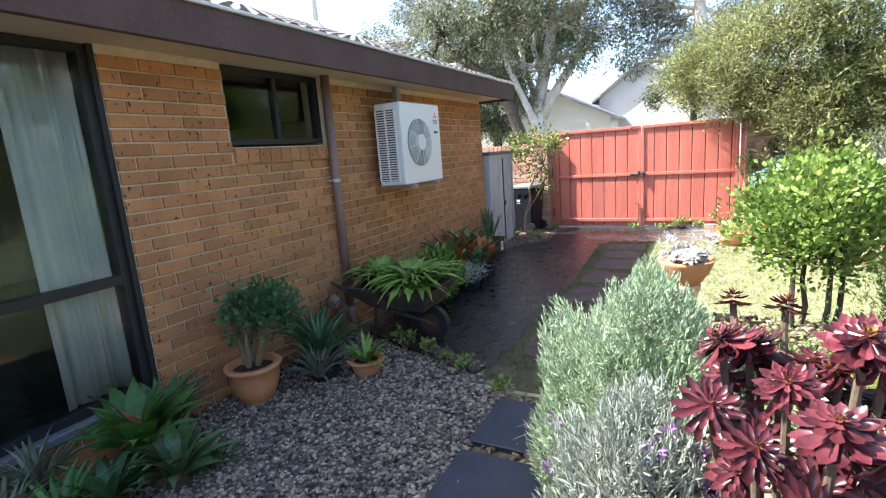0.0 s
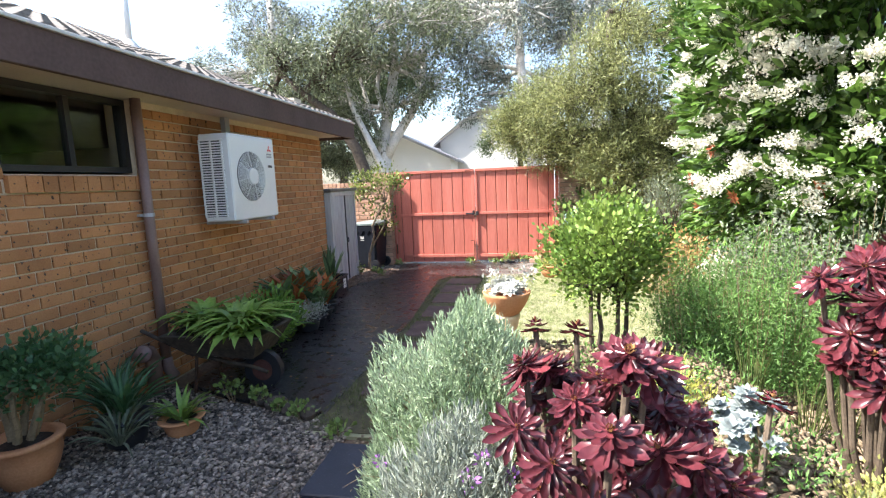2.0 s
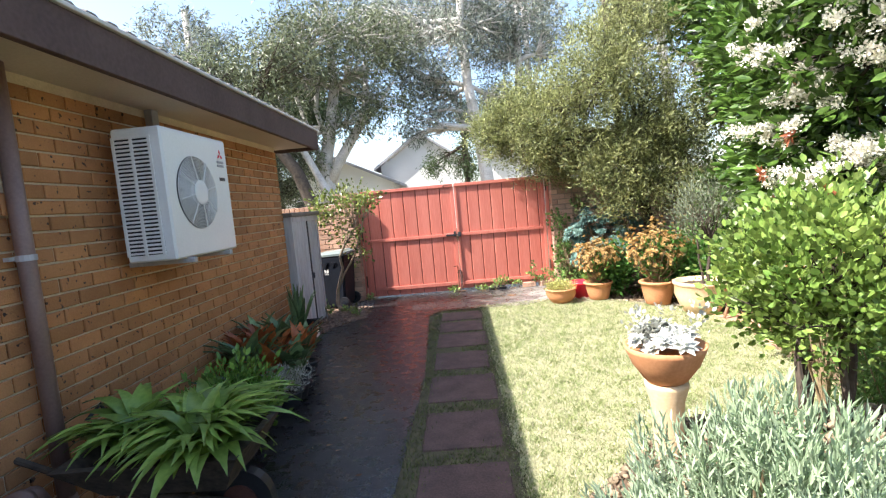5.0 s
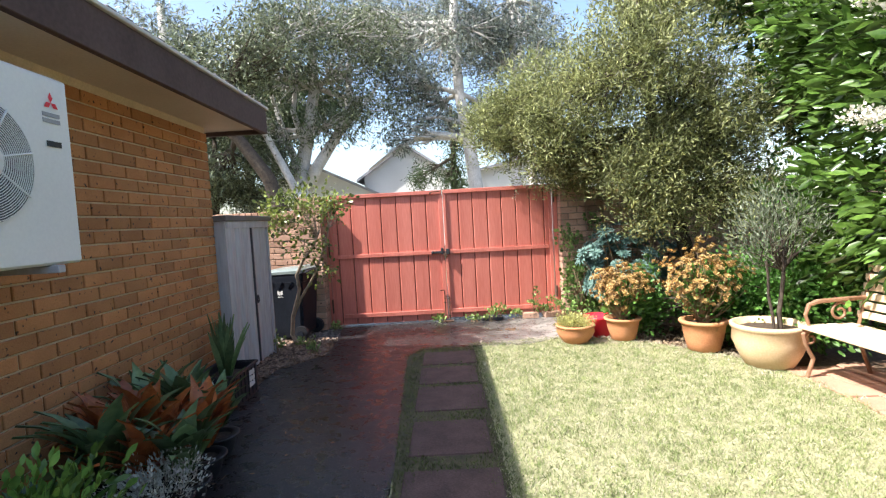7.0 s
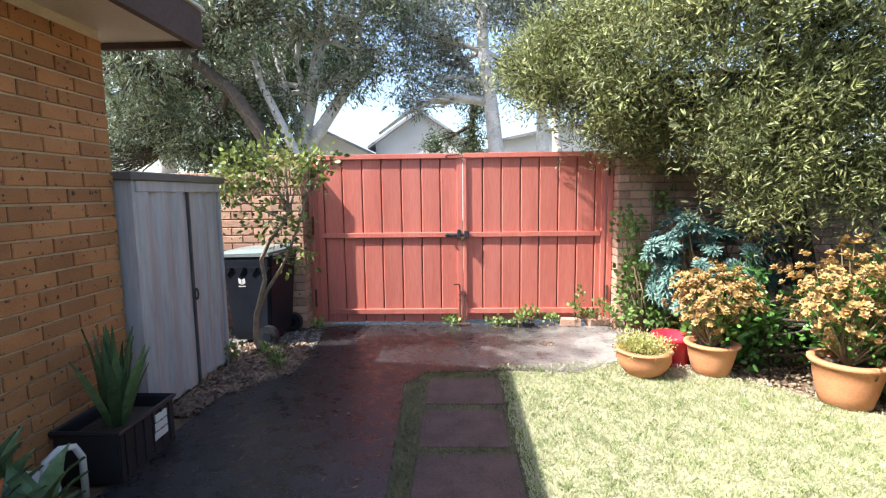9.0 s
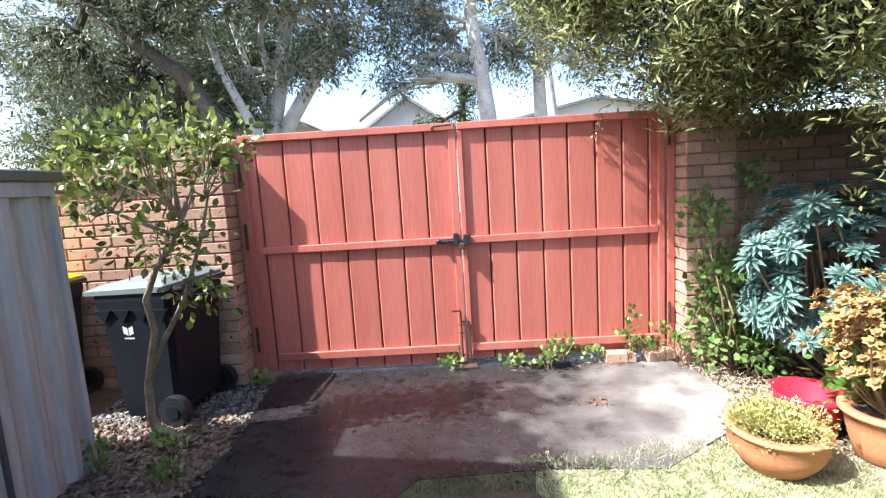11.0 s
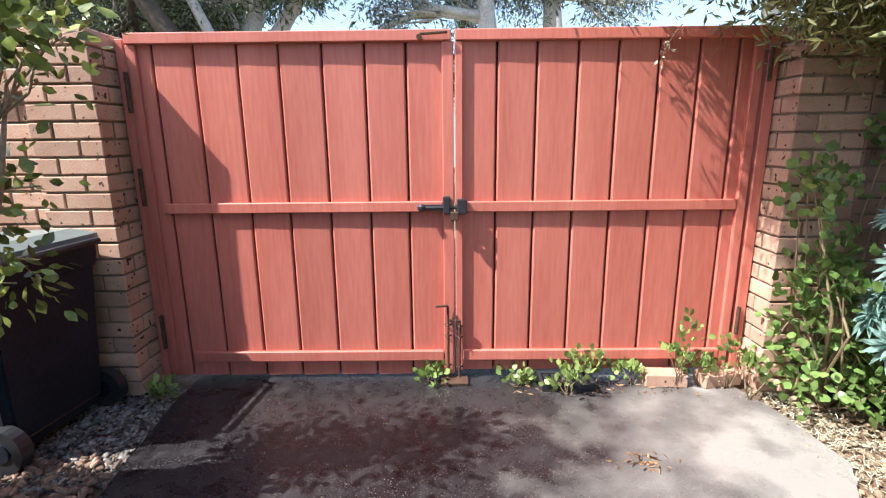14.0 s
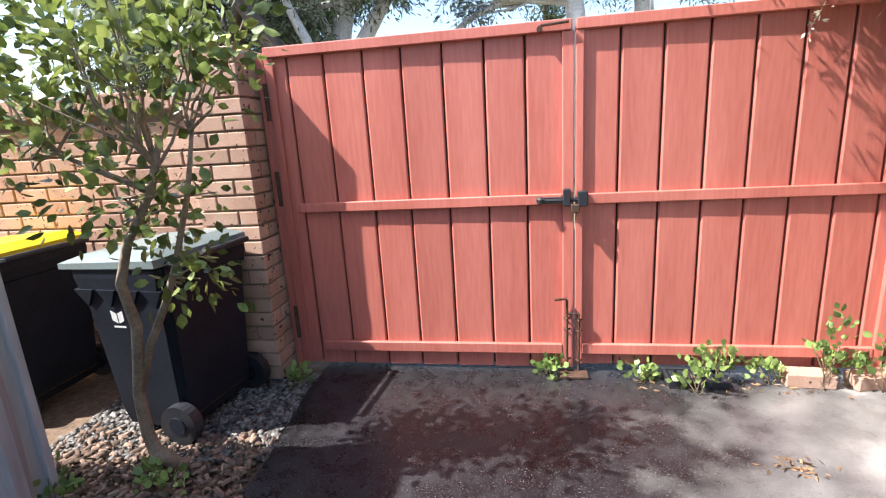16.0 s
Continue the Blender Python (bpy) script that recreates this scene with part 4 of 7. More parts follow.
solid("gate_post", Shape().box((1.57, -0.03, 0.0), (1.625, 0.05, 1.88), 0.004), m_gate, "red painted gate post beside brick pier", "post")
solid("gate_post", Shape().box((-1.7, -0.02, 0.0), (-1.66, 0.05, 1.86), 0.004), m_gate, "narrow red gate post beside brick pier", "post")

bolt = thing("gate_bolt", "black iron sliding bolt with padlock", "bolt", (0, -0.07, 1.0))
part("plate", Shape().box((-0.17, -0.064, 0.98), (-0.03, -0.056, 1.015), 0.002), m_black, bolt)
part("rod", Shape().tube([(-0.185, -0.078, 1.0), (0.06, -0.078, 1.0)], 0.009, 8), m_black, bolt)
part("knob", Shape().lathe([(0.005, -0.02), (0.02, -0.012), (0.022, 0.008), (0.01, 0.02)], 12, (-0.175, -0.08, 1.0)), m_black, bolt)
part("keeper", Shape().box((0.015, -0.095, 0.965), (0.065, -0.055, 1.045), 0.004), m_black, bolt)
part("keeper", Shape().box((-0.06, -0.095, 0.97), (-0.022, -0.055, 1.06), 0.004), m_black, bolt)
part("padlock", Shape().box((-0.02, -0.11, 0.935), (0.022, -0.088, 0.98), 0.004), m_iron, bolt, "small rusty padlock")
bolt.matrix_basis = Matrix.Translation((0, -0.045, 1.0))
hook = thing("gate_hook", "small dark hook on top rail", "hook", (-0.1, -0.07, 1.86))
part("arm", Shape().tube([(-0.17, -0.085, 1.83), (-0.165, -0.085, 1.86), (-0.03, -0.085, 1.868)], 0.007, 6), m_iron, hook)
part("eye", Shape().tube([(-0.17, -0.072, 1.845), (-0.17, -0.095, 1.845)], 0.014, 8), m_iron, hook)
hook.matrix_basis = Matrix.Translation((-0.1, -0.034, 1.86))
drop = thing("drop_bolt", "rusty iron drop bolt with bent handle", "bolt", (0, -0.07, 0.2))
part("rod", Shape().tube([(-0.038, -0.07, 0.01), (-0.038, -0.07, 0.44), (-0.045, -0.075, 0.452), (-0.105, -0.09, 0.452)], 0.007, 8), m_iron, drop)
part("rod", Shape().tube([(0.026, -0.07, 0.01), (0.026, -0.07, 0.36), (-0.03, -0.075, 0.365)], 0.007, 8), m_iron, drop)
for z in (0.09, 0.27, 0.335):
    part("loop", Shape().tube([(-0.055, -0.055, z), (-0.04, -0.083, z), (-0.02, -0.055, z)], 0.005, 6), m_iron, drop)
    part("loop", Shape().tube([(0.01, -0.055, z - 0.01), (0.026, -0.083, z - 0.01), (0.044, -0.055, z - 0.01)], 0.005, 6), m_iron, drop)
drop.matrix_basis = Matrix.Translation((0, -0.044, 0.2))
solid("bolt_plate", Shape().box((-0.08, -0.12, 0.0), (0.075, -0.03, 0.02), 0.004), m_iron, "rusty iron ground plate below gate bolt", "plate")

sprig = thing("dry_sprig", "dry brown sprig hanging over gate top", "twig", (1.05, -0.05, 1.88))
part("twig", Shape().tube([(1.12, -0.045, 1.89), (1.08, -0.055, 1.85), (1.04, -0.05, 1.76)], [0.003, 0.0025, 0.0015], 5), m_stem, sprig)
part("leaf_cluster", spray("leaf_cluster", [(1.05, -0.05, 1.78), (1.03, -0.05, 1.74), (1.07, -0.05, 1.8)], 0.025, 7, 0.03, 0.012, None, -0.3), l_straw, sprig, "dry straw coloured leaves")
for x, z in ((1.3, 1.8), (1.36, 1.84)):
    part("twig", Shape().tube([(x, -0.045, 1.89), (x + 0.02, -0.05, z), (x - 0.02, -0.045, z - 0.06)], [0.0025, 0.002, 0.001], 4), m_stem, sprig)

# ---- boundary walls ----
FB = (m_fence_brick, m_fence_brick_rest)
PL0, PL1, PR0, PR1 = -2.06, -1.715, 1.63, 2.0
pier_l = solid("pier_1", Shape().box((PL0 + 0.014, -0.186, -0.1), (PL1 - 0.014, 0.14, 1.86)), m_fence_mortar, "brown brick gate pier", "pier", "structure")
pier_r = solid("pier_2", Shape().box((PR0 + 0.014, -0.186, -0.1), (PR1 - 0.014, 0.14, 1.86)), m_fence_mortar, "brown brick gate pier", "pier", "structure")
wall_l = solid("wall_7", Shape().box((-7, -0.1, -0.1), (PL0, 0.06, 1.6)), m_fence_mortar, "brown brick boundary wall with brick on edge top", "wall", "structure")
wall_r = solid("wall_8", Shape().box((PR1, -0.02, -0.1), (7, 0.14, 1.7)), m_fence_mortar, "brown brick boundary wall with overhanging top", "wall", "structure")
for a, p in ((PL0, pier_l), (PR0, pier_r)):
    bricks_later.append((p, (a + 0.345, -0.186, 0.0), (-1, 0, 0), (0, -1, 0), 0.345, 0.0, 1.86, FB, [], (-1, 9)))
bricks_later.append((pier_l, (PL1 - 0.014, 0.14, 0.0), (0, -1, 0), (1, 0, 0), 0.33, 0.0, 1.86, FB, [], (-1, 9)))
bricks_later.append((pier_r, (PR0 + 0.014, -0.19, 0.0), (0, 1, 0), (-1, 0, 0), 0.33, 0.0, 1.86, FB, [], (-1, 9)))
bricks_later.append((pier_r, (PR1 - 0.014, 0.14, 0.0), (0, -1, 0), (1, 0, 0), 0.33, 0.0, 1.86, FB, [], None))
bricks_later.append((wall_l, (PL0, -0.1, 0.0), (-1, 0, 0), (0, -1, 0), 3.4, 0.0, 1.56, FB, [], (-1, 2.4)))
bricks_later.append((wall_r, (PR1 + 4.0, -0.02, 0.0), (-1, 0, 0), (0, -1, 0), 4.0, 0.0, 1.66, FB, [], (2.2, 4.0)))
solid("fence", Shape().box((6.9, -14, -0.1), (7, 0.1, 1.8)), mat("weathered_paling", (0.16, 0.13, 0.1), (0.28, 0.23, 0.18), 4, 0.9, 0.6), "weathered timber side fence", "fence", "structure")
solid("fence_2", Shape().box((-2.1, -14.1, -0.1), (7, -14, 1.8)), bpy.data.materials["weathered_paling"], "weathered timber rear fence", "fence", "structure")

# ---- shed ----
SX, SY0, SY1, SZ = -2.05, -2.43, -1.31, 1.56
shed = thing("garden_shed", "small grey metal garden shed with sliding doors", "shed", (-2.5, -1.9, 0))
part("body", Shape().box((-2.95, SY0, -0.03), (SX - 0.03, SY1, SZ)), m_steel, shed)


def ribbed(y0, y1, x, z0, z1, count):
    s, n = Shape(), count * 4
    for i in range(n + 1):
        yy = y0 + (y1 - y0) * i / n
        xx = x + (0.028 if i % 4 in (1, 2) else 0.0)
        s.v += [(xx, yy, z0), (xx, yy, z1), (x - 0.006, yy, z1), (x - 0.006, yy, z0)]
    for i in range(n):
        a = 4 * i
        s.f += [(a, a + 4, a + 5, a + 1), (a + 1, a + 5, a + 6, a + 2), (a + 2, a + 6, a + 7, a + 3)]
    return s


d1 = part("door", ribbed(-1.83, SY1 - 0.03, SX - 0.02, 0.05, SZ - 0.07, 3), m_steel, shed, "ribbed grey sliding door")
d2 = part("door", ribbed(SY0 + 0.03, -1.81, SX - 0.004, 0.05, SZ - 0.07, 3), m_steel, shed, "ribbed grey sliding door")
part("handle", Shape().tube([(SX + 0.03, -1.825 + 0.022 * math.cos(a), 0.727 + 0.04 * math.sin(a)) for a in np.linspace(0, 2 * math.pi, 25)], 0.007, 6, False), m_black, d2, "small black ring handle")
part("post", Shape().box((SX - 0.03, SY1 - 0.03, -0.02), (SX + 0.004, SY1, SZ), 0.003), m_steel, shed)
part("post", Shape().box((SX - 0.03, SY0, -0.02), (SX + 0.01, SY0 + 0.03, SZ), 0.003), m_steel, shed)
# Solid dark strip drawn in place of the shaded gap between doors.
part("door_seam", Shape().box((SX - 0.012, -1.824, 0.05), (SX + 0.014, -1.806, SZ - 0.07)), m_dark_grey, shed, "dark strip that stands for the shaded gap between the doors")
part("track", Shape().box((SX - 0.03, SY0 + 0.03, SZ - 0.07), (SX + 0.02, SY1 - 0.03, SZ), 0.003), m_steel, shed)
part("roof", Shape().box((-3.0, SY0 - 0.03, SZ + 0.001), (SX + 0.035, SY1 + 0.03, SZ + 0.055), 0.006), m_shed_dark, shed, "dark grey metal roof")

# ---- bins and the small tree beside them ----
def bin_(at, lid_mat, label):
    x, y, _ = at
    t = thing("wheelie_bin", label, "bin", at, "wheelie bins by the wall")

    def ring(cx, w, d, z):
        return [(x + cx - w / 2, y - d / 2, z), (x + cx + w / 2, y - d / 2, z), (x + cx + w / 2, y + d / 2, z), (x + cx - w / 2, y + d / 2, z)]
    s = Shape()
    levels = [(0.0, 0.38, 0.48, 0.05), (0.0, 0.41, 0.5, 0.12), (0.0, 0.49, 0.565, 0.76), (0.0, 0.51, 0.585, 0.77), (0.0, 0.53, 0.6, 0.83), (0.0, 0.53, 0.6, 0.872)]
    bm = bmesh.new()
    loops = [[bm.verts.new(p) for p in ring(*q)] for q in levels]
    for a, b in zip(loops, loops[1:]):
        for i in range(4):
            bm.faces.new((a[i], a[(i + 1) % 4], b[(i + 1) % 4], b[i]))
    bm.faces.new(loops[0][::-1]), bm.faces.new(loops[-1])
    bmesh.ops.bevel(bm, geom=[e for e in bm.edges if abs(e.verts[0].co.z - e.verts[1].co.z) > 0.003], offset=0.03, segments=3, affect="EDGES")
    me = bpy.data.meshes.new("body")
    bm.to_mesh(me), bm.free()
    part("body", me, m_bin, t)
    # pointed skirt under the rim
    for k in range(4):
        xx = x - 0.195 + 0.13 * k
        part("rib", Shape().add([(xx - 0.055, y - 0.302, 0.775), (xx + 0.055, y - 0.302, 0.775), (xx, y - 0.29, 0.69), (xx - 0.055, y - 0.275, 0.775), (xx + 0.055, y - 0.275, 0.775), (xx, y - 0.27, 0.69)],
                                [(0, 2, 1), (3, 4, 5), (0, 3, 5, 2), (1, 2, 5, 4), (0, 1, 4, 3)]), m_bin, t)
    lid = Shape()
    lid.add([(x - 0.3, y - 0.31, 0.873), (x + 0.25, y - 0.31, 0.884), (x + 0.25, y + 0.31, 0.884), (x - 0.3, y + 0.31, 0.873),
             (x - 0.3, y - 0.31, 0.9), (x + 0.25, y - 0.31, 0.92), (x + 0.25, y + 0.31, 0.92), (x - 0.3, y + 0.31, 0.9),
             (x - 0.22, y - 0.23, 0.93), (x + 0.19, y - 0.23, 0.955), (x + 0.19, y + 0.23, 0.955), (x - 0.22, y + 0.23, 0.93)],
            [(3, 2, 1, 0), (0, 1, 5, 4), (1, 2, 6, 5), (2, 3, 7, 6), (3, 0, 4, 7), (4, 5, 9, 8), (5, 6, 10, 9), (6, 7, 11, 10), (7, 4, 8, 11), (8, 9, 10, 11)])
    part("lid", lid, lid_mat, t)
    part("handle", Shape().tube([(x + 0.25, y - 0.24, 0.885), (x + 0.31, y - 0.24, 0.895), (x + 0.31, y + 0.24, 0.895), (x + 0.25, y + 0.24, 0.885)], 0.016, 8), m_black, t)
    for sy in (-0.27, 0.27):
        w = part("wheel", Shape().tube([(x + 0.19, y + sy - 0.028, 0.1), (x + 0.19, y + sy + 0.028, 0.1)], 0.1, 24), m_black, t)
        part("hub", Shape().tube([(x + 0.19, y + sy - 0.034, 0.1), (x + 0.19, y + sy + 0.034, 0.1)], 0.045, 16), m_bin, w)
    part("axle", Shape().tube([(x + 0.19, y - 0.22, 0.1), (x + 0.19, y + 0.22, 0.1)], 0.012, 8), m_iron, t)
    # white mark of two leaning strokes over a bar
    for q in ([(-0.035, 0.62), (-0.003, 0.605), (-0.003, 0.655), (-0.035, 0.67)], [(0.035, 0.62), (0.003, 0.605), (0.003, 0.655), (0.035, 0.67)]):
        yy = lambda z: y - 0.25 - (z - 0.12) * 0.0508 - 0.004
        part("mark", Shape().add([(x + a - 0.05, yy(z), z) for a, z in q], [(0, 1, 2, 3)]), m_white, t, "small white printed mark")
    part("mark", Shape().add([(x - 0.085, y - 0.25 - 0.0236 - 0.004, 0.583), (x - 0.015, y - 0.25 - 0.0236 - 0.004, 0.583), (x - 0.015, y - 0.25 - 0.0241 - 0.004, 0.593), (x - 0.085, y - 0.25 - 0.0241 - 0.004, 0.593)], [(0, 1, 2, 3)]), m_white, t, "small white lettering bar")
    return t


bin_((-2.06, -0.53, -0.01), m_green_lid, "dark grey wheelie bin with green lid").matrix_basis = pose(-2.06, -0.53, -0.01, 0, 0, -6)
bin_((-3.13, -0.46, -0.01), m_yellow_lid, "dark grey wheelie bin with yellow lid")

tree = thing("small_tree", "small leaning tree with glossy leaves beside bins", "tree", (-1.97, -0.94, 0))
trunk = Shape()
trunk.tube([(-1.83, -0.97, -0.02), (-1.87, -0.98, 0.035), (-1.94, -0.96, 0.05), (-1.97, -0.95, 0.13), (-1.94, -0.98, 0.35), (-1.86, -1.02, 0.56), (-1.81, -1.05, 0.7), (-1.83, -1.06, 0.88), (-1.74, -1.08, 1.05), (-1.58, -1.1, 1.24), (-1.5, -1.11, 1.42)],
           [0.034, 0.035, 0.031, 0.027, 0.024, 0.023, 0.021, 0.019, 0.017, 0.015, 0.011], 10)
trunk.tube([(-1.93, -0.98, 0.36), (-1.82, -1.0, 0.58), (-1.66, -1.04, 0.8), (-1.57, -1.06, 0.96), (-1.46, -1.07, 1.22), (-1.38, -1.08, 1.48)], [0.019, 0.017, 0.015, 0.013, 0.01, 0.006], 7)
trunk.tube([(-1.58, -1.1, 1.24), (-1.75, -1.12, 1.32), (-1.95, -1.14, 1.42)], [0.013, 0.011, 0.006], 6)
tc = np.concatenate([clumps((-1.62, -1.1, 1.72), (0.46, 0.36, 0.34), 54, 0.15), clumps((-2.02, -1.12, 1.6), (0.36, 0.28, 0.36), 34, 0.15), clumps((-1.7, -1.08, 1.2), (0.46, 0.25, 0.16), 18, 0.3),
                     clumps((-1.3, -1.08, 1.68), (0.26, 0.22, 0.24), 22, 0.2), clumps((-1.55, -1.05, 0.93), (0.24, 0.14, 0.12), 9, 0.3)])
limbs(trunk, (-1.54, -1.1, 1.32), tc[0:54:4], 0.008, 0.0025, 5, 0.05)
limbs(trunk, (-1.9, -1.13, 1.4), tc[54:88:4], 0.007, 0.0025, 5, 0.05)
limbs(trunk, (-1.66, -1.09, 1.15), tc[88:106:2], 0.006, 0.0025, 5, 0.04)
limbs(trunk, (-1.4, -1.08, 1.44), tc[106:128:3], 0.006, 0.0025, 5, 0.04)
limbs(trunk, (-1.6, -1.05, 0.9), tc[128:137:2], 0.005, 0.0025, 5, 0.03)
part("trunk", trunk, mat("tan_bark", (0.17, 0.12, 0.08), (0.38, 0.29, 0.2), 14, 0.8, 0.6), tree, smooth=True)
part("crown", spray("crown", tc, 0.1, 10, 0.056, 0.034, (-1.65, -1.1, 1.2), -0.05, 0.4, 1.0, template=OVAL), l_citrus, tree, "glossy yellow green leaves")
# bark chips round the tree and bins
CHIP = ([(-0.5, 0, 0), (0.5, 0.05, 0), (0.42, 1, 0), (-0.45, 0.95, 0), (-0.4, 0.08, 0.25), (0.4, 0.1, 0.2), (0.35, 0.9, 0.2), (-0.35, 0.88, 0.25)],
        [(4, 5, 6, 7), (0, 1, 5, 4), (1, 2, 6, 5), (2, 3, 7, 6), (3, 0, 4, 7)])
nchip = 6500
cx, cy = R.uniform(-2.5, -1.28, nchip), R.uniform(-2.3, -0.75, nchip)
keep = (cx < -1.84 + 0.4 * np.clip((cy + 2.05) / 0.5, 0, 1)) & ((cy < -1.15) | (R.random(nchip) < 0.35))
cx, cy = cx[keep], cy[keep]
cl = R.uniform(0.02, 0.06, len(cx))
chips = part("bark_chips", many("bark_chips", *CHIP, np.stack([cx, cy, -0.015 + R.uniform(0, 0.03, len(cx))], -1), axes_of(np.stack([R.normal(size=len(cx)), R.normal(size=len(cx)), R.normal(0, 0.2, len(cx))], -1), cl, cl * 0.35, np.tile((0.05, 0.1, 1.0), (len(cx), 1)))), mat("bark_chip", (0.08, 0.048, 0.034), (0.3, 0.2, 0.14), 20, 0.95, 0.5, vary="island", amount=0.55))
tagged(chips, "weathered brown bark chips round tree", "bark chips", kind="stuff")

# ---- weeds along the gate ----
for i, (x, y, h) in enumerate([(0.6, -0.22, 0.17), (0.76, -0.1, 0.2), (0.98, -0.1, 0.12), (1.24, -0.15, 0.4), (1.36, -0.12, 0.2), (1.5, -0.16, 0.34), (-0.13, -0.06, 0.06), (1.55, -0.28, 0.26), (-1.6, -0.25, 0.08), (0.35, -0.08, 0.05), (-1.75, -1.15, 0.12), (-1.55, -1.5, 0.1), (-2.02, -1.35, 0.2), (-1.02, -6.52, 0.12), (-0.58, -6.7, 0.1), (-0.8, -6.6, 0.07), (-1.25, -6.48, 0.16), (-0.2, -6.9, 0.06)]):
    w = thing("weed", "small green weed at foot of wall", "weed", (x, y, 0), "weeds along the gate")
    c = clumps((x, y, h * 0.65), (0.09 + h * 0.15, 0.06, h * 0.5), 9, 0.2)
    part("stem", limbs(Shape(), (x, y, -0.03), c[::2], 0.004, 0.002, 4, 0.02), m_stem, w)
    part("foliage", spray("foliage", c, 0.04, 7, 0.04, 0.03, (x, y, 0), 0.3, template=OVAL), l_weed, w)
grate = thing("drain_grate", "old black plastic drain grate at gate foot", "grate", (0.6, -0.09, 0))
part("rim", Shape().box((0.47, -0.19, -0.01), (0.77, -0.165, 0.045), 0.004).box((0.47, -0.045, -0.01), (0.77, -0.02, 0.045), 0.004).box((0.47, -0.165, -0.01), (0.49, -0.045, 0.045), 0.004).box((0.75, -0.165, -0.01), (0.77, -0.045, 0.045), 0.004), m_black, grate)
for k in range(5):
    part("bar", Shape().box((0.5 + 0.05 * k, -0.165, 0.02), (0.53 + 0.05 * k, -0.045, 0.035), 0.003), m_black, grate)
for (x, y, a, n) in ((1.17, -0.1, -4, 0), (1.47, -0.1, 12, 1)):
    b = solid("loose_brick", Shape().box((-0.115, -0.05, 0), (0.115, 0.05, 0.076), 0.006), m_fence_brick, "loose old red brick at foot of gate", "brick", group="loose bricks along gate")
    b.matrix_basis = pose(x, y, -0.002, 0, 0, a)
lx = np.concatenate([R.normal(0.8, 0.06, 40), R.uniform(0.3, 1.5, 90), R.uniform(-1.7, -0.5, 70)])
ly = np.concatenate([R.normal(-0.79, 0.035, 40), R.normal(-0.14, 0.05, 90), R.uniform(-6.1, -2.2, 70)])
leaf_fall = part("fallen_leaves", many("fallen_leaves", *LEAF, np.stack([lx, ly, np.full(200, 0.006)], -1), axes_of(np.stack([R.normal(size=200), R.normal(size=200), R.normal(0, 0.15, 200)], -1), R.uniform(0.02, 0.05, 200), R.uniform(0.008, 0.015, 200))), leafy("dry_leaf", (0.2, 0.1, 0.05), (0.42, 0.25, 0.13)))
tagged(leaf_fall, "dry brown fallen leaves on concrete", "leaves", kind="stuff")

# vine with round leaves on the right pier
vine = thing("geranium_vine", "straggling geranium with round green leaves against pier", "shrub", (1.85, -0.35, 0))
vc = np.concatenate([clumps((1.72, -0.36, 1.1), (0.16, 0.1, 0.2), 14, 0.2), clumps((1.78, -0.4, 0.7), (0.2, 0.14, 0.35), 22, 0.2), clumps((1.95, -0.4, 0.3), (0.4, 0.2, 0.25), 34, 0.2), clumps((2.1, -0.25, 1.35), (0.15, 0.1, 0.2), 8, 0.2), clumps((2.0, -0.42, 0.14), (0.4, 0.2, 0.14), 20, 0.1), clumps((1.72, -0.34, 0.45), (0.14, 0.12, 0.4), 20, 0.1)])
vc[:, 2] = np.maximum(vc[:, 2], 0.05)
part("branching_stem", limbs(Shape(), (1.9, -0.33, -0.03), vc[::3], 0.01, 0.003, 5, 0.06), m_stem, vine)
part("foliage", spray("foliage", vc, 0.08, 9, 0.05, 0.045, (1.9, -0.2, 0.5), 0.2, template=OVAL), l_geranium, vine)

# ---- glaucous euphorbia ----
eu = thing("euphorbia", "blue green euphorbia bush with whorled leaves", "shrub", (2.35, -0.75, 0))
ec = clumps((2.36, -0.76, 0.78), (0.76, 0.55, 0.68), 190, 0.6)
ec[:, 2] = np.maximum(ec[:, 2], 0.22)
part("branching_stem", limbs(Shape(), (2.4, -0.7, -0.03), ec[::2], 0.012, 0.006, 5, 0.05), m_stem, eu)
part("foliage", rosettes("foliage", ec, unit(ec - np.array([2.4, -0.6, 0.3])), 0.115, 13, 0.027, OVAL, 4, 0.1), l_euph, eu, "narrow blue green leaves in whorls")

# ---- pots along the lawn ----
pa = potted("plant_pot", "terracotta bowl pot with trailing lime groundcover", "plant pot", (1.43, -1.53, -0.01), 0.2, 0.21, m_terra, 0.03, 0.66)
pc = clumps((1.42, -1.54, 0.225), (0.27, 0.26, 0.07), 110, 0.1)
part("foliage", spray("foliage", pc, 0.05, 26, 0.022, 0.013, (1.42, -1.53, 0.05), 0.3), l_lime, pa, "pale lime groundcover")
red = thing("tub", "bright red round plastic tub among pots", "tub", (1.8, -1.22, -0.03))
part("bowl", Shape().lathe([(0.12, 0), (0.16, 0.2), (0.185, 0.23), (0.185, 0.25), (0.16, 0.25), (0.11, 0.03), (0.02, 0.03)], 32, (1.8, -1.22, -0.03)), m_red, red, smooth=True)


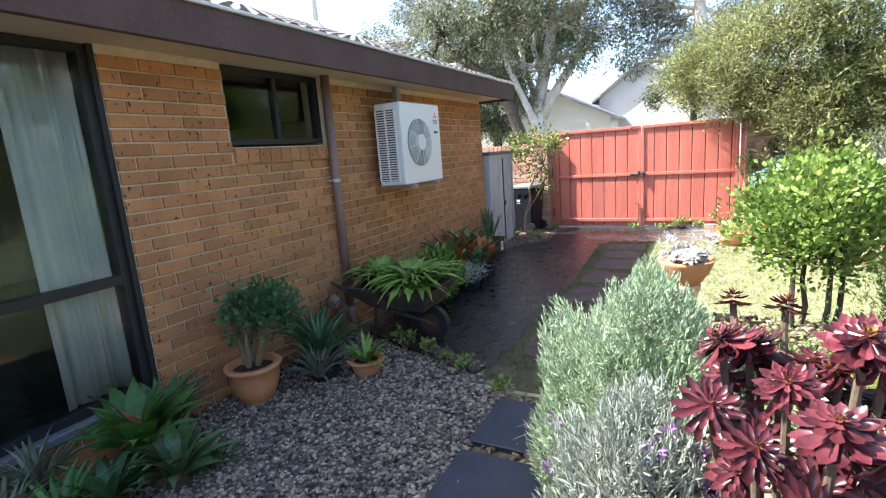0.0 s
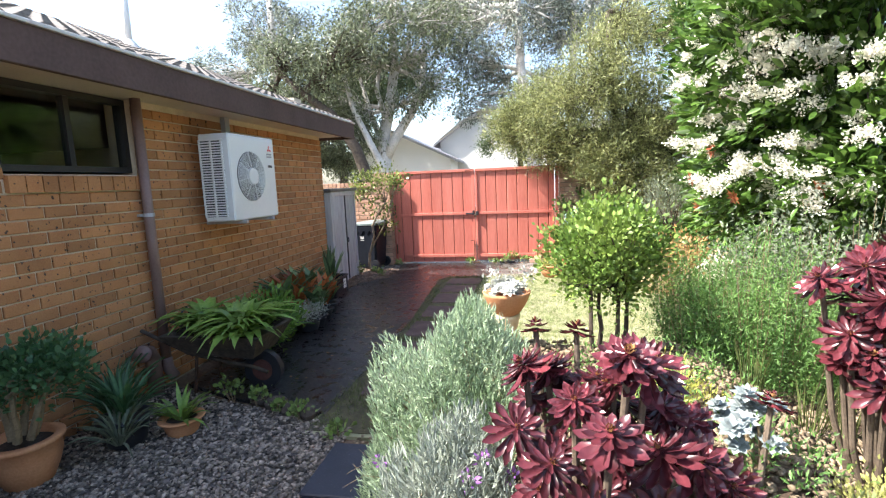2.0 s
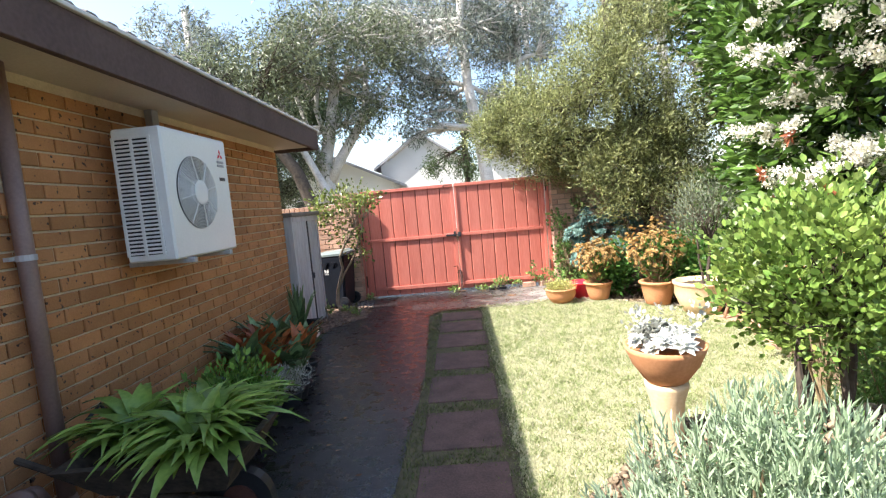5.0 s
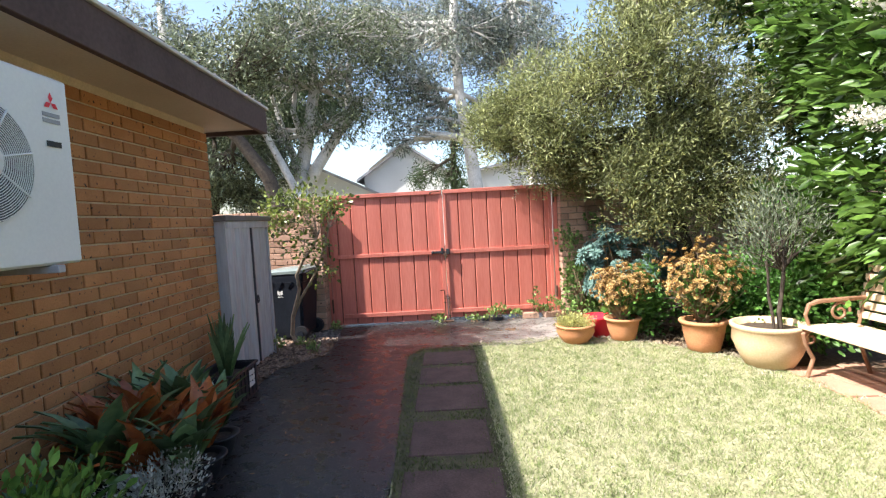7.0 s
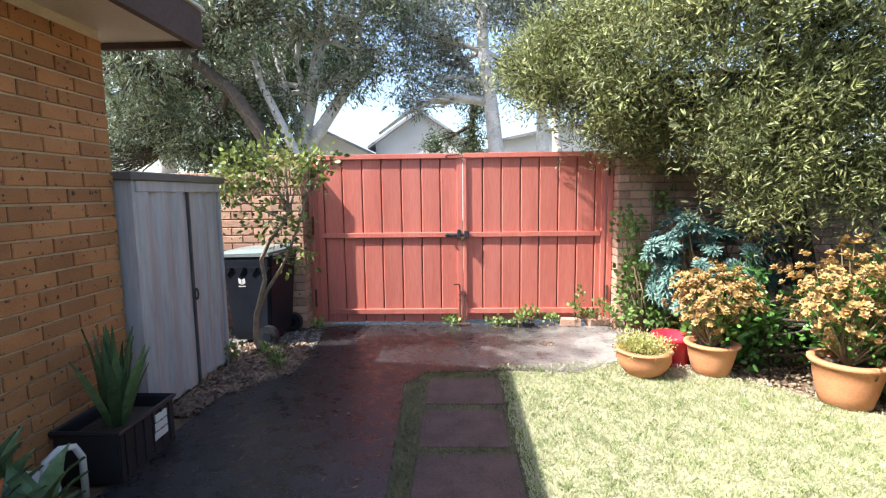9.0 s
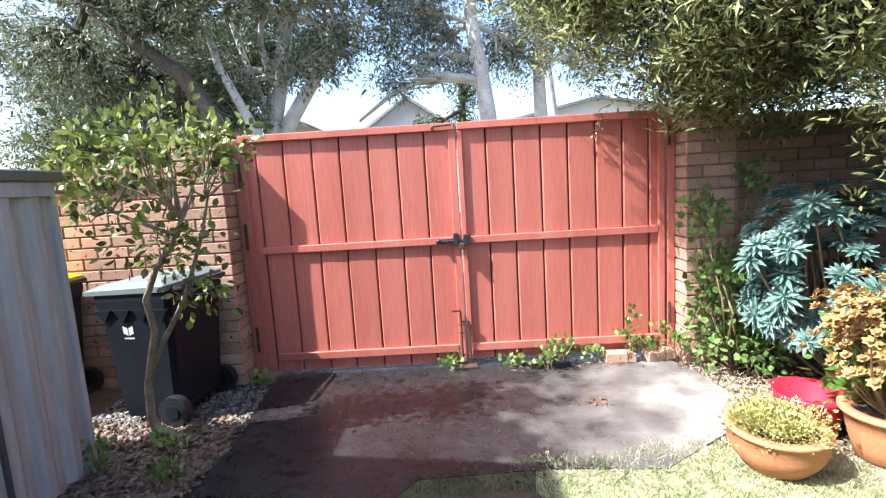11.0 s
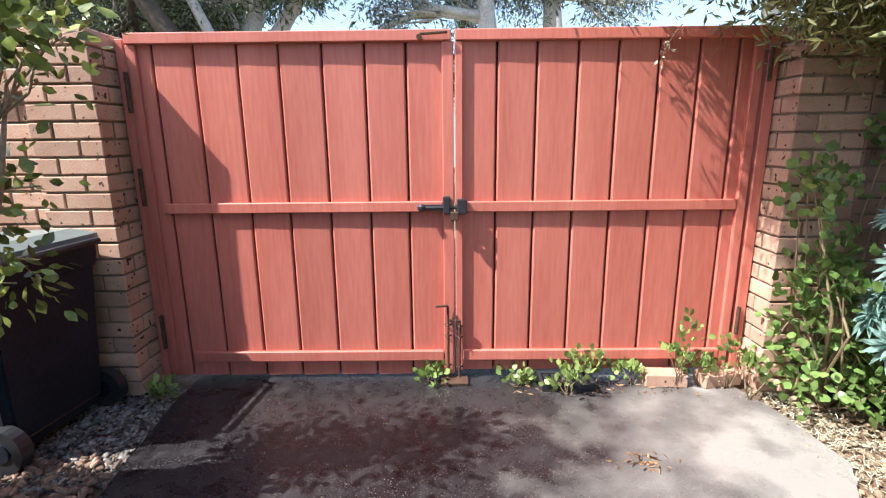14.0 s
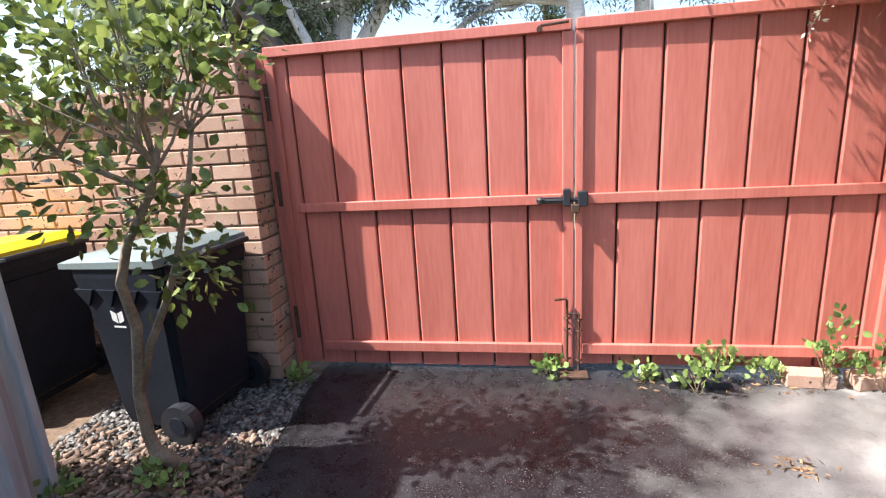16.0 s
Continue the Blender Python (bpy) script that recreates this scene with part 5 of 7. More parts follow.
def golden(at, r, h, crown, top, name_label):
    t = potted("potted_shrub", name_label, "potted plant", at, r, h, m_terra, 0.0, 0.72)
    x, y, _ = at
    c = clumps((x, y, crown), (top * 1.2, top * 1.2, top * 0.95), 420, 0.3)
    c[:, 2] = np.maximum(c[:, 2], h + 0.08)
    part("branching_stem", limbs(Shape(), (x, y, h * 0.8), c[::7], 0.009, 0.003, 5, 0.03), m_stem, t)
    part("foliage", rosettes("foliage", c, unit(c - np.array([x, y, crown - 0.35])), 0.036, 7, 0.022, OVAL, 2, 0.5), l_orange, t, "orange yellow leaf rosettes")
    part("inner_foliage", spray("inner_foliage", clumps((x, y, crown - 0.14), (top * 0.8, top * 0.8, top * 0.7), 70, 0.2), 0.08, 14, 0.05, 0.022, (x, y, h), 0.3, template=OVAL), l_green, t)
    return t


golden((1.97, -1.52, 0.0), 0.185, 0.25, 0.63, 0.35, "terracotta pot with orange leaved jade shrub")
golden((2.58, -2.1, 0.0), 0.21, 0.31, 0.77, 0.43, "terracotta pot with tall golden jade shrub")
pd = potted("potted_tree", "large cream bowl pot with grey olive shrub", "potted plant", (2.87, -2.66, 0.0), 0.29, 0.38, m_cream_pot, 0.03, 0.68)
oc = clumps((2.95, -2.7, 1.25), (0.48, 0.45, 0.5), 90, 0.25)
st = Shape().tube(wobble((2.95, -2.7, 0.3), (2.97, -2.7, 1.0), 4, 0.015), [0.022, 0.02, 0.018, 0.016, 0.014], 8).tube(wobble((2.88, -2.72, 0.3), (2.8, -2.75, 0.95), 4, 0.015), [0.014, 0.013, 0.012, 0.011, 0.01], 7)
limbs(st, (2.97, -2.7, 0.85), oc[::3], 0.009, 0.002, 5, 0.05)
part("branching_stem", st, m_bark_dark, pd)
part("foliage", spray("foliage", oc, 0.12, 26, 0.05, 0.011, (2.95, -2.7, 0.8), 0.3), l_olive, pd, "narrow grey green leaves")

# ---- bench ----
bench = thing("garden_bench", "cream slatted garden bench with scrolled iron ends", "bench", (3.2, -3.35, 0))
for k in range(4):
    part("seat_slat", Shape().box((2.98 + 0.115 * k, -3.88, 0.405), (3.08 + 0.115 * k, -3.0, 0.43), 0.006), m_bench, bench)
for k in range(6):
    x = 3.47 + 0.018 * k
    part("back_slat", Shape().box((x, -3.88, 0.47 + 0.075 * k), (x + 0.022, -3.0, 0.53 + 0.075 * k), 0.005), m_bench, bench)


def scroll(cx, y, cz, r0, turns, start, n=26):
    return [(cx + r0 * (1 - 0.75 * i / n) * math.cos(start + turns * 2 * math.pi * i / n), y, cz + r0 * (1 - 0.75 * i / n) * math.sin(start + turns * 2 * math.pi * i / n)) for i in range(n + 1)]


for y in (-3.04, -3.84):
    e = part("end_frame", Shape().tube([(3.05, y, 0.41), (3.0, y, 0.36), (3.02, y, 0.27), (3.08, y, 0.15), (3.03, y, 0.0)], 0.016, 8).tube([(3.44, y, 0.41), (3.47, y, 0.25), (3.55, y, 0.0)], 0.016, 8).tube(
        [(3.0, y, 0.4), (3.45, y, 0.4), (3.5, y, 0.6), (3.6, y, 0.98)], 0.015, 8), m_bench_iron, bench, "brown painted iron end")
    part("scroll", Shape().tube(scroll(3.3, y, 0.53, 0.085, 1.4, 0.0), 0.011, 6), m_bench_iron, e)
    part("scroll", Shape().tube(scroll(3.06, y, 0.32, 0.06, 1.2, 1.2), 0.01, 6), m_bench_iron, e)
    part("armrest", Shape().tube([(3.05, y, 0.42), (3.02, y, 0.52), (3.05, y, 0.6), (3.12, y, 0.625), (3.52, y, 0.64)], [0.013, 0.014, 0.018, 0.02, 0.02], 8), m_bench_iron, e)

bench.matrix_basis = Matrix.Translation((3.1, -3.35, 0))
# broad leaved plant with white flowers before the bench
pg = thing("pelargonium", "pelargonium with broad lime leaves and white flowers", "plant", (2.85, -4.4, 0))
gq = clumps((2.85, -4.4, 0.3), (0.3, 0.3, 0.28), 60, 0.2)
gq[:, 2] = np.maximum(gq[:, 2], 0.06)
part("branching_stem", limbs(Shape(), (2.85, -4.4, -0.03), gq[::2], 0.008, 0.003, 5, 0.04), m_stem, pg)
part("foliage", spray("foliage", gq, 0.08, 8, 0.075, 0.07, (2.85, -4.4, 0), 0.3, template=OVAL), l_weed, pg, "broad yellow green leaves")
part("blossom", spray("blossom", clumps((2.95, -4.4, 0.66), (0.24, 0.24, 0.14), 26, 0.2), 0.045, 26, 0.028, 0.024, None, 0.5, template=OVAL), l_flower, pg, "white flower heads")
# ---- bowl on a pedestal ----
bowl = thing("bowl_planter", "terracotta bowl of silver succulents on pedestal", "planter", (0.915, -6.43, 0))
part("pedestal", Shape().lathe([(0.13, -0.02), (0.13, 0.06), (0.08, 0.1), (0.06, 0.4), (0.07, 0.62), (0.09, 0.69), (0.09, 0.71)], 24, (0.915, -6.43, 0)), m_cream_pot, bowl, smooth=True)
part("bowl", Shape().lathe([(0.07, 0.71), (0.09, 0.725), (0.135, 0.79), (0.16, 0.85), (0.168, 0.875), (0.158, 0.875), (0.14, 0.84), (0.02, 0.83)], 32, (0.915, -6.43, 0)), m_terra, bowl, smooth=True)
sc_ = clumps((0.915, -6.43, 0.9), (0.17, 0.17, 0.07), 38, 0.1)
sc_[:, 2] = np.maximum(sc_[:, 2], 0.87)
part("foliage", rosettes("foliage", sc_, unit(sc_ - np.array([0.93, -6.43, 0.7])), 0.058, 9, 0.03, OVAL, 3, 0.3), l_silver, bowl, "silver white rosettes")
for k in range(7):
    a = R.uniform(0, 6.3)
    part("foliage", spray("foliage", [(0.93 + 0.13 * math.cos(a), -6.43 + 0.13 * math.sin(a), 0.95 + 0.03 * (k % 3))], 0.045, 16, 0.026, 0.016, None, 0.6, template=OVAL), l_silver, bowl)

# ---- lavender ----
def lavender(at, rx, ry, h, count, material, label, flowers=0):
    x, y, _ = at
    t = thing("lavender_bush", label, "shrub", at)
    d = unit(R.normal(size=(count, 3)) + np.array([0, 0, 0.35]))
    d[:, 2] = np.abs(d[:, 2])
    wob = 0.84 + 0.3 * np.array([noise.noise(Vector(q) * 2.4 + Vector(at)) for q in d.tolist()])
    tip = np.stack([x + d[:, 0] * rx * wob, y + d[:, 1] * ry * wob, 0.1 + d[:, 2] * (h - 0.1) * wob], -1)
    per, L = 15, 0.19
    grow = unit(d * np.array([0.6, 0.6, 0.6]) + np.array([0, 0, 0.75]) + R.normal(0, 0.18, (count, 3)))
    u = np.tile(np.linspace(0, 1, per), count)
    g2 = np.repeat(grow, per, 0)
    pos = np.repeat(tip, per, 0) - g2 * (L * (1 - u))[:, None]
    ld = unit(g2 * (0.55 + 0.5 * u[:, None]) + R.normal(0, 0.5, pos.shape) * (1.1 - 0.7 * u[:, None]))
    ll = 0.046 * R.uniform(0.7, 1.25, len(pos)) * (1.1 - 0.35 * u)
    part("foliage", many("foliage", *LEAF, pos, axes_of(ld, ll, ll * 0.19)), material, t, "narrow grey green leaves")
    core = clumps((x, y, h * 0.4), (rx * 0.66, ry * 0.66, h * 0.42), 60, 0.1)
    part("inner_foliage", spray("inner_foliage", core, 0.13, 40, 0.06, 0.011, (x, y, 0), 0.4), material, t)
    part("branching_stem", limbs(Shape(), (x, y, float(hill(x, y)) - 0.05), tip[:: max(1, count // 60)] - grow[:: max(1, count // 60)] * L, 0.008, 0.003, 4, 0.05), m_stem, t)
    if flowers:
        k = R.choice(count, flowers, replace=False)
        part("blossom", spray("blossom", tip[k] + grow[k] * 0.03, 0.02, 14, 0.024, 0.012, None, 0.5), l_purple, t, "small purple flowers")
    return t


lavender((0.76, -7.45, 0), 0.6, 0.74, 1.1, 2300, l_lav, "green lavender bush in full leaf beside path")
lavender((0.82, -8.2, 0), 0.4, 0.42, 0.86, 1200, l_lavgrey, "grey lavender bush with a few purple flowers", 26)
lavender((1.16, -8.62, 0), 0.28, 0.28, 0.64, 500, l_lavgrey, "low grey lavender tuft with purple flowers", 12)
tw = thing("dry_twigs", "dry straw coloured twigs leaning over path", "twigs", (0.3, -7.6, 0))
m_straw_twig = leafy("straw_twig", (0.14, 0.11, 0.06), (0.28, 0.22, 0.13))
TW = np.random.default_rng(3)
for k in range(6):
    a = Vector((0.42, -7.75 + 0.13 * k + TW.uniform(-0.05, 0.05), TW.uniform(0.25, 0.5)))
    d = Vector((-TW.uniform(0.12, 0.26), TW.uniform(-0.14, 0.14), TW.uniform(-0.1, 0.12)))
    b = a + d * 0.5 + Vector((0, TW.uniform(-0.03, 0.03), 0.04))
    part("twig", Shape().tube([a, b, a + d], [0.0025, 0.002, 0.0008], 4).tube([b, b + d * 0.3 + Vector((0, 0.04, 0.05))], [0.0015, 0.0007], 4), m_straw_twig, tw)

# ---- dark red aeoniums ----
AEON_LEAF = Shape().add(*SPOON).mesh("leaf")
AEON_LEAF.materials.append(l_aeon_leaf)


def aeonium(base, heads, label):
    t = thing("aeonium", label, "succulent", (*base, 0))
    heads = np.array(heads, float)
    count = 0
    for (x, y, z, r) in heads * np.array([1, 1, 1, 1.04]):
        part("stem", Shape().tube([(base[0] + (x - base[0]) * 0.3, base[1] + (y - base[1]) * 0.3, 0.1), (base[0] + (x - base[0]) * 0.75, base[1] + (y - base[1]) * 0.7, z * 0.5), (x, y, z)], [0.017, 0.013, 0.011], 8), m_aeon_stem, t)
        n = unit(np.array([x - base[0], y - base[1] - 0.25, 0.6]) + R.normal(0, 0.22, 3))
        pos, ax = whorl([(x, y, z)], [n], r, 14, r * 0.3, 6, -0.32)
        head = part("rosette", rosettes("rosette", [(x + n[0] * 0.02, y + n[1] * 0.02, z + n[2] * 0.02)], [n], r * 0.2, 8, r * 0.1, SPOON, 2, 0.8), l_heart, t, "pale orange leaf heart")
        head["kind"] = "stuff"
        if count < 280:
            for p, a in zip(pos, ax):
                leaf = new("leaf", AEON_LEAF)
                leaf.parent = head
                m = Matrix(a.tolist()).to_4x4()
                m.translation = Vector(p)
                leaf.matrix_basis = m
            count += len(pos)
        else:
            part("foliage", many("foliage", *SPOON, pos, ax), l_aeon, t, "dark red leaf rosette")
    return t


aeonium((1.25, -8.2), [(1.1, -7.88, 1.06, 0.085), (1.26, -7.85, 1.04, 0.085), (1.06, -8.14, 1.0, 0.12), (1.14, -8.06, 0.96, 0.11), (1.36, -8.36, 1.12, 0.125), (1.43, -8.28, 1.07, 0.115), (1.21, -8.34, 0.97, 0.085), (1.29, -8.5, 0.95, 0.125),
                       (1.13, -8.46, 0.83, 0.085), (1.24, -8.6, 0.76, 0.095), (1.03, -8.28, 0.84, 0.09), (1.22, -8.14, 0.86, 0.1), (1.38, -8.2, 0.9, 0.1), (1.33, -8.32, 0.82, 0.11), (1.44, -8.42, 0.86, 0.11), (1.36, -8.64, 0.66, 0.1), (1.16, -8.24, 0.74, 0.1), (1.3, -8.1, 0.94, 0.1), (1.18, -7.98, 0.9, 0.1), (1.1, -8.36, 0.68, 0.09), (1.28, -8.42, 0.72, 0.1), (1.2, -8.52, 0.64, 0.09), (1.42, -8.52, 0.74, 0.1), (1.08, -8.04, 0.84, 0.09), (1.34, -8.24, 0.98, 0.1)],
        "dark red aeonium clump with spoon shaped leaves")
aeonium((1.62, -8.25), [(1.55, -8.38, 0.82, 0.105), (1.49, -8.22, 0.9, 0.1), (1.94, -7.92, 0.8, 0.085), (1.6, -8.14, 0.82, 0.1), (1.52, -8.5, 0.68, 0.1), (1.66, -8.3, 0.7, 0.1), (1.44, -8.58, 0.6, 0.095)], "dark red aeonium in broken terracotta pot")
aeonium((2.6, -7.5), [(2.27, -7.56, 1.18, 0.11), (2.38, -7.72, 0.9, 0.12), (2.48, -7.78, 0.78, 0.12), (2.42, -7.7, 1.12, 0.12), (2.56, -7.76, 1.0, 0.12), (2.4, -7.62, 1.24, 0.12), (2.46, -7.68, 1.05, 0.12), (2.33, -7.66, 0.97, 0.11), (2.6, -7.5, 1.3, 0.13), (2.36, -7.54, 1.1, 0.11), (2.75, -7.6, 1.15, 0.13), (2.65, -7.7, 0.95, 0.12), (2.85, -7.5, 1.35, 0.13), (2.5, -7.56, 1.18, 0.12), (2.55, -7.72, 0.86, 0.11), (2.7, -7.62, 1.02, 0.12), (2.42, -7.74, 0.78, 0.11), (2.58, -7.78, 0.66, 0.11), (2.7, -7.76, 0.8, 0.12), (2.85, -7.66, 0.95, 0.12), (2.8, -7.74, 0.7, 0.11), (2.34, -7.6, 0.85, 0.1), (2.48, -7.6, 0.95, 0.12), (2.62, -7.6, 1.12, 0.12), (2.72, -7.52, 1.24, 0.12)], "tall dark red aeonium among herbs")
tp = thing("terracotta_pot", "half buried terracotta pot under aeonium", "plant pot", (1.6, -8.2, 0))
part("pot", pot(Shape(), 0.2, 0.3, (1.66, -8.42, 0.3)), m_terra, tp, smooth=True)
sl = thing("silver_succulent", "pale silver succulent below aeoniums", "succulent", (1.95, -7.85, 0))
s2 = clumps((1.9, -7.85, 0.68), (0.16, 0.16, 0.15), 14, 0.3)
for q in s2:
    part("rosette", rosettes("rosette", [q], [unit(q - np.array([1.95, -7.7, 0.2]))], 0.06, 9, 0.03, OVAL, 3, 0.35), l_glaucous, sl)
part("branching_stem", limbs(Shape(), (1.95, -7.85, 0.35), s2[::2], 0.01, 0.006, 5, 0.03), m_stem, sl)
yl = thing("yellow_sedum", "bright yellow green sedum sprigs", "plant", (1.75, -7.2, 0))
y2 = clumps((1.75, -7.2, 0.5), (0.3, 0.3, 0.3), 40, 0.2)
y2[:, 2] = np.maximum(y2[:, 2], 0.5)
part("foliage", spray("foliage", y2, 0.08, 30, 0.035, 0.01, (1.75, -7.2, 0.1), 0.5), leafy("yellow_sedum_leaf", (0.42, 0.44, 0.08), (0.65, 0.62, 0.18)), yl)
part("branching_stem", limbs(Shape(), (1.75, -7.2, 0.4), y2[::2], 0.006, 0.003, 4, 0.04), m_stem, yl)
for (x, y) in ((2.5, -7.1), (2.75, -6.95), (2.3, -6.9), (2.95, -7.2), (2.6, -7.6)):
    gtuft = thing("grass_tuft", "pale straw coloured grass tuft", "grass", (x, y, 0), "straw grass tufts")
    part("foliage", tuft("foliage", (x, y, float(hill(x, y)) - 0.03), 36, 0.24, 0.007, SPIKE, 0.3, 0.05, 0.7), l_moss, gtuft)

cover = thing("groundcover", "low grey green groundcover between aeoniums and rosemary", "groundcover", (2.0, -7.4, 0))
gx, gy = R.uniform(1.2, 2.15, 170), R.uniform(-8.2, -6.75, 170)
gc = np.stack([gx, gy, hill(gx, gy) + R.uniform(0.03, 0.16, 170)], -1)
part("foliage", spray("foliage", gc, 0.07, 20, 0.03, 0.01, None, 0.6), l_rosemary, cover)

for (x, y, n) in ((2.3, -7.95, 16), (2.55, -8.05, 22), (2.1, -8.2, 12), (2.75, -7.9, 18), (2.45, -8.3, 20), (1.95, -8.45, 10)):
    z = float(hill(x, y))
    lt = thing("groundcover", "lime green groundcover clump on dry mulch", "groundcover", (x, y, z), "lime groundcover clumps")
    q = clumps((x, y, z + 0.05), (0.17, 0.14, 0.07), n, 0.1)
    part("foliage", spray("foliage", q, 0.05, 34, 0.026, 0.013, (x, y, z - 0.1), 0.5), l_lime if n > 15 else l_tuft, lt)

# ---- rose, rosemary ----
rose = thing("rose_bush", "bushy rose with fresh yellow green leaves", "shrub", (1.58, -6.42, 0))
rc = clumps((1.58, -6.42, 1.14), (0.5, 0.46, 0.42), 230, 0.45)
rs = Shape()
for q in ((1.48, -6.44), (1.55, -6.36), (1.66, -6.44), (1.72, -6.4)):
    p = wobble((q[0] * 0.6 + 1.58 * 0.4, q[1] * 0.6 - 6.42 * 0.4, 0.3), (q[0], q[1], 0.9), 4, 0.02)
    rs.tube(p, [0.02, 0.018, 0.016, 0.014, 0.011], 7)
    limbs(rs, p[-1], rc[R.choice(230, 16)], 0.008, 0.002, 5, 0.04)
part("branching_stem", rs, m_bark_dark, rose)
part("foliage", spray("foliage", rc, 0.09, 34, 0.036, 0.024, (1.58, -6.42, 0.8), 0.15, template=OVAL), l_rose, rose, "yellow green toothed leaves")


def sticks(name, label, at, rx, ry, h, count, per, material, leaf, width, spread=0.4, group=""):
    """A bush of upright leafy shoots."""
    x, y, _ = at
    t = thing(name, label, "shrub", at, group)
    a, r = R.uniform(0, 6.283, count), np.sqrt(R.random(count))
    b = np.stack([x + rx * r * np.cos(a), y + ry * r * np.sin(a), np.full(count, 0.0)], -1)
    lean = np.stack([np.cos(a) * r * spread, np.sin(a) * r * spread, np.ones(count)], -1) + R.normal(0, 0.12, (count, 3))
    lean = unit(lean)
    hh = h * R.uniform(0.65, 1.05, count) * (1 - 0.25 * r)
    u = np.tile(np.linspace(0.15, 1, per), count)
    g = np.repeat(lean, per, 0)
    pos = np.repeat(b, per, 0) + g * (u * np.repeat(hh, per))[:, None] + R.normal(0, 0.008, (count * per, 3))
    d = unit(g * 0.6 + R.normal(0, 0.6, pos.shape))
    L = leaf * R.uniform(0.7, 1.2, len(pos)) * (1.15 - 0.4 * u)
    part("foliage", many("foliage", *LEAF, pos, axes_of(d, L, L * width / leaf)), material, t)
    s = Shape()
    for i in range(0, count, 8):
        s.tube([b[i] - np.array([0, 0, 0.03]), b[i] + lean[i] * hh[i]], [0.004, 0.0015], 4, False)
    part("branching_stem", s, m_stem, t)
    return t


sticks("rosemary_bush", "tall dense green rosemary bush", (2.62, -6.1, 0), 0.52, 0.5, 1.38, 800, 52, l_rosemary, 0.04, 0.009, 0.22)
sticks("herb_bush", "grey green oregano like bush behind rosemary", (3.5, -5.6, 0), 0.62, 0.6, 1.55, 460, 44, l_olive, 0.05, 0.024, 0.3)
of = thing("orange_shrub", "low shrub with orange tipped leaves", "shrub", (2.35, -5.4, 0))
o2 = clumps((2.35, -5.35, 0.95), (0.3, 0.3, 0.22), 44, 0.4)
part("foliage", spray("foliage", o2, 0.09, 22, 0.04, 0.022, (2.35, -5.35, 0.6), 0.2), leafy("coral_leaf", (0.38, 0.2, 0.07), (0.6, 0.36, 0.16)), of)
part("branching_stem", limbs(Shape(), (2.35, -5.35, -0.03), o2[::2], 0.01, 0.003, 5, 0.05), m_stem, of)

# ---- plants along the house wall ----
jade = potted("potted_jade", "terracotta pot with bushy jade plant by wall", "potted plant", (-1.86, -7.58, -0.015), 0.18, 0.28, m_terra, 0.015, 0.66)
jc = clumps((-1.76, -7.52, 0.66), (0.33, 0.32, 0.2), 75, 0.2)
js = Shape()
for k in range(5):
    a = 6.28 * k / 5
    p = wobble((-1.86 + 0.05 * math.cos(a), -7.58 + 0.05 * math.sin(a), 0.26), (-1.82 + 0.14 * math.cos(a), -7.55 + 0.12 * math.sin(a), 0.56), 3, 0.01)
    js.tube(p, [0.024, 0.021, 0.018, 0.014], 7)
    limbs(js, p[-1], jc[R.choice(60, 6)], 0.01, 0.004, 5, 0.03)
part("branching_stem", js, m_stem, jade)
part("foliage", spray("foliage", jc, 0.07, 22, 0.042, 0.03, (-1.8, -7.55, 0.5), 0.25, template=OVAL), l_deep, jade, "thick dark green leaves")


def bromeliad(name, label, at, count, length, width, material, base=0.0, template=STRAP, up=0.35, group="", potmat=None, r=0.12, h=0.16):
    x, y, z = at
    t = potted(name, label, "potted plant", at, r, h, potmat, 0, 0.75) if potmat else thing(name, label, "plant", at, group)
    part("foliage", tuft("foliage", (x, y, z + (h * 0.8 if potmat else base)), count, length, width, template, 0.3, 0.03, up), material, t)
    return t


bromeliad("spider_plant", "dark strappy plant in black pot", (-1.62, -7.12, -0.015), 70, 0.42, 0.028, l_deep, 0.0, STRAP, 0.6, potmat=m_black, r=0.15, h=0.2)
bromeliad("spider_plant", "tall dark strappy plant against wall", (-1.85, -6.95, -0.015), 50, 0.55, 0.03, l_deep, 0.0, STRAP, 1.2)
bromeliad("spider_plant", "variegated spider plant with arching leaves", (-1.5, -7.3, -0.015), 50, 0.36, 0.018, l_olive, 0.1, STRAP, 0.5)
bromeliad("potted_bromeliad", "small bromeliad in low terracotta pot", (-1.33, -6.95, -0.015), 34, 0.26, 0.035, l_brom, potmat=m_terra, r=0.13, h=0.12)
for (x, y, n, L, W, m_, z) in ((-1.9, -8.25, 40, 0.38, 0.07, l_bromdark, 0.12), (-1.7, -8.5, 46, 0.42, 0.1, l_green, 0.2), (-1.5, -8.45, 36, 0.34, 0.085, l_bromdark, 0.08), (-1.9, -8.9, 60, 0.34, 0.022, l_olive, 0.16), (-1.6, -8.75, 40, 0.3, 0.05, l_deep, 0.08),
                              (-1.95, -8.12, 60, 0.28, 0.014, l_olive, 0.14), (-1.45, -8.3, 24, 0.2, 0.03, l_deep, 0.0), (-1.75, -9.1, 60, 0.34, 0.022, l_olive, 0.12), (-1.6, -8.95, 50, 0.3, 0.03, l_green, 0.1)):
    b = bromeliad("bromeliad", "bromeliad with strappy leaves below large window", (x, y, -0.03), n, L, W, m_, z, STRAP, 0.5, "bromeliads below the large window")
    part("mound", Shape().lathe([(0.08, 0), (0.05, z * 0.7), (0.02, z)], 12, (x, y, -0.03)), m_soil, b)
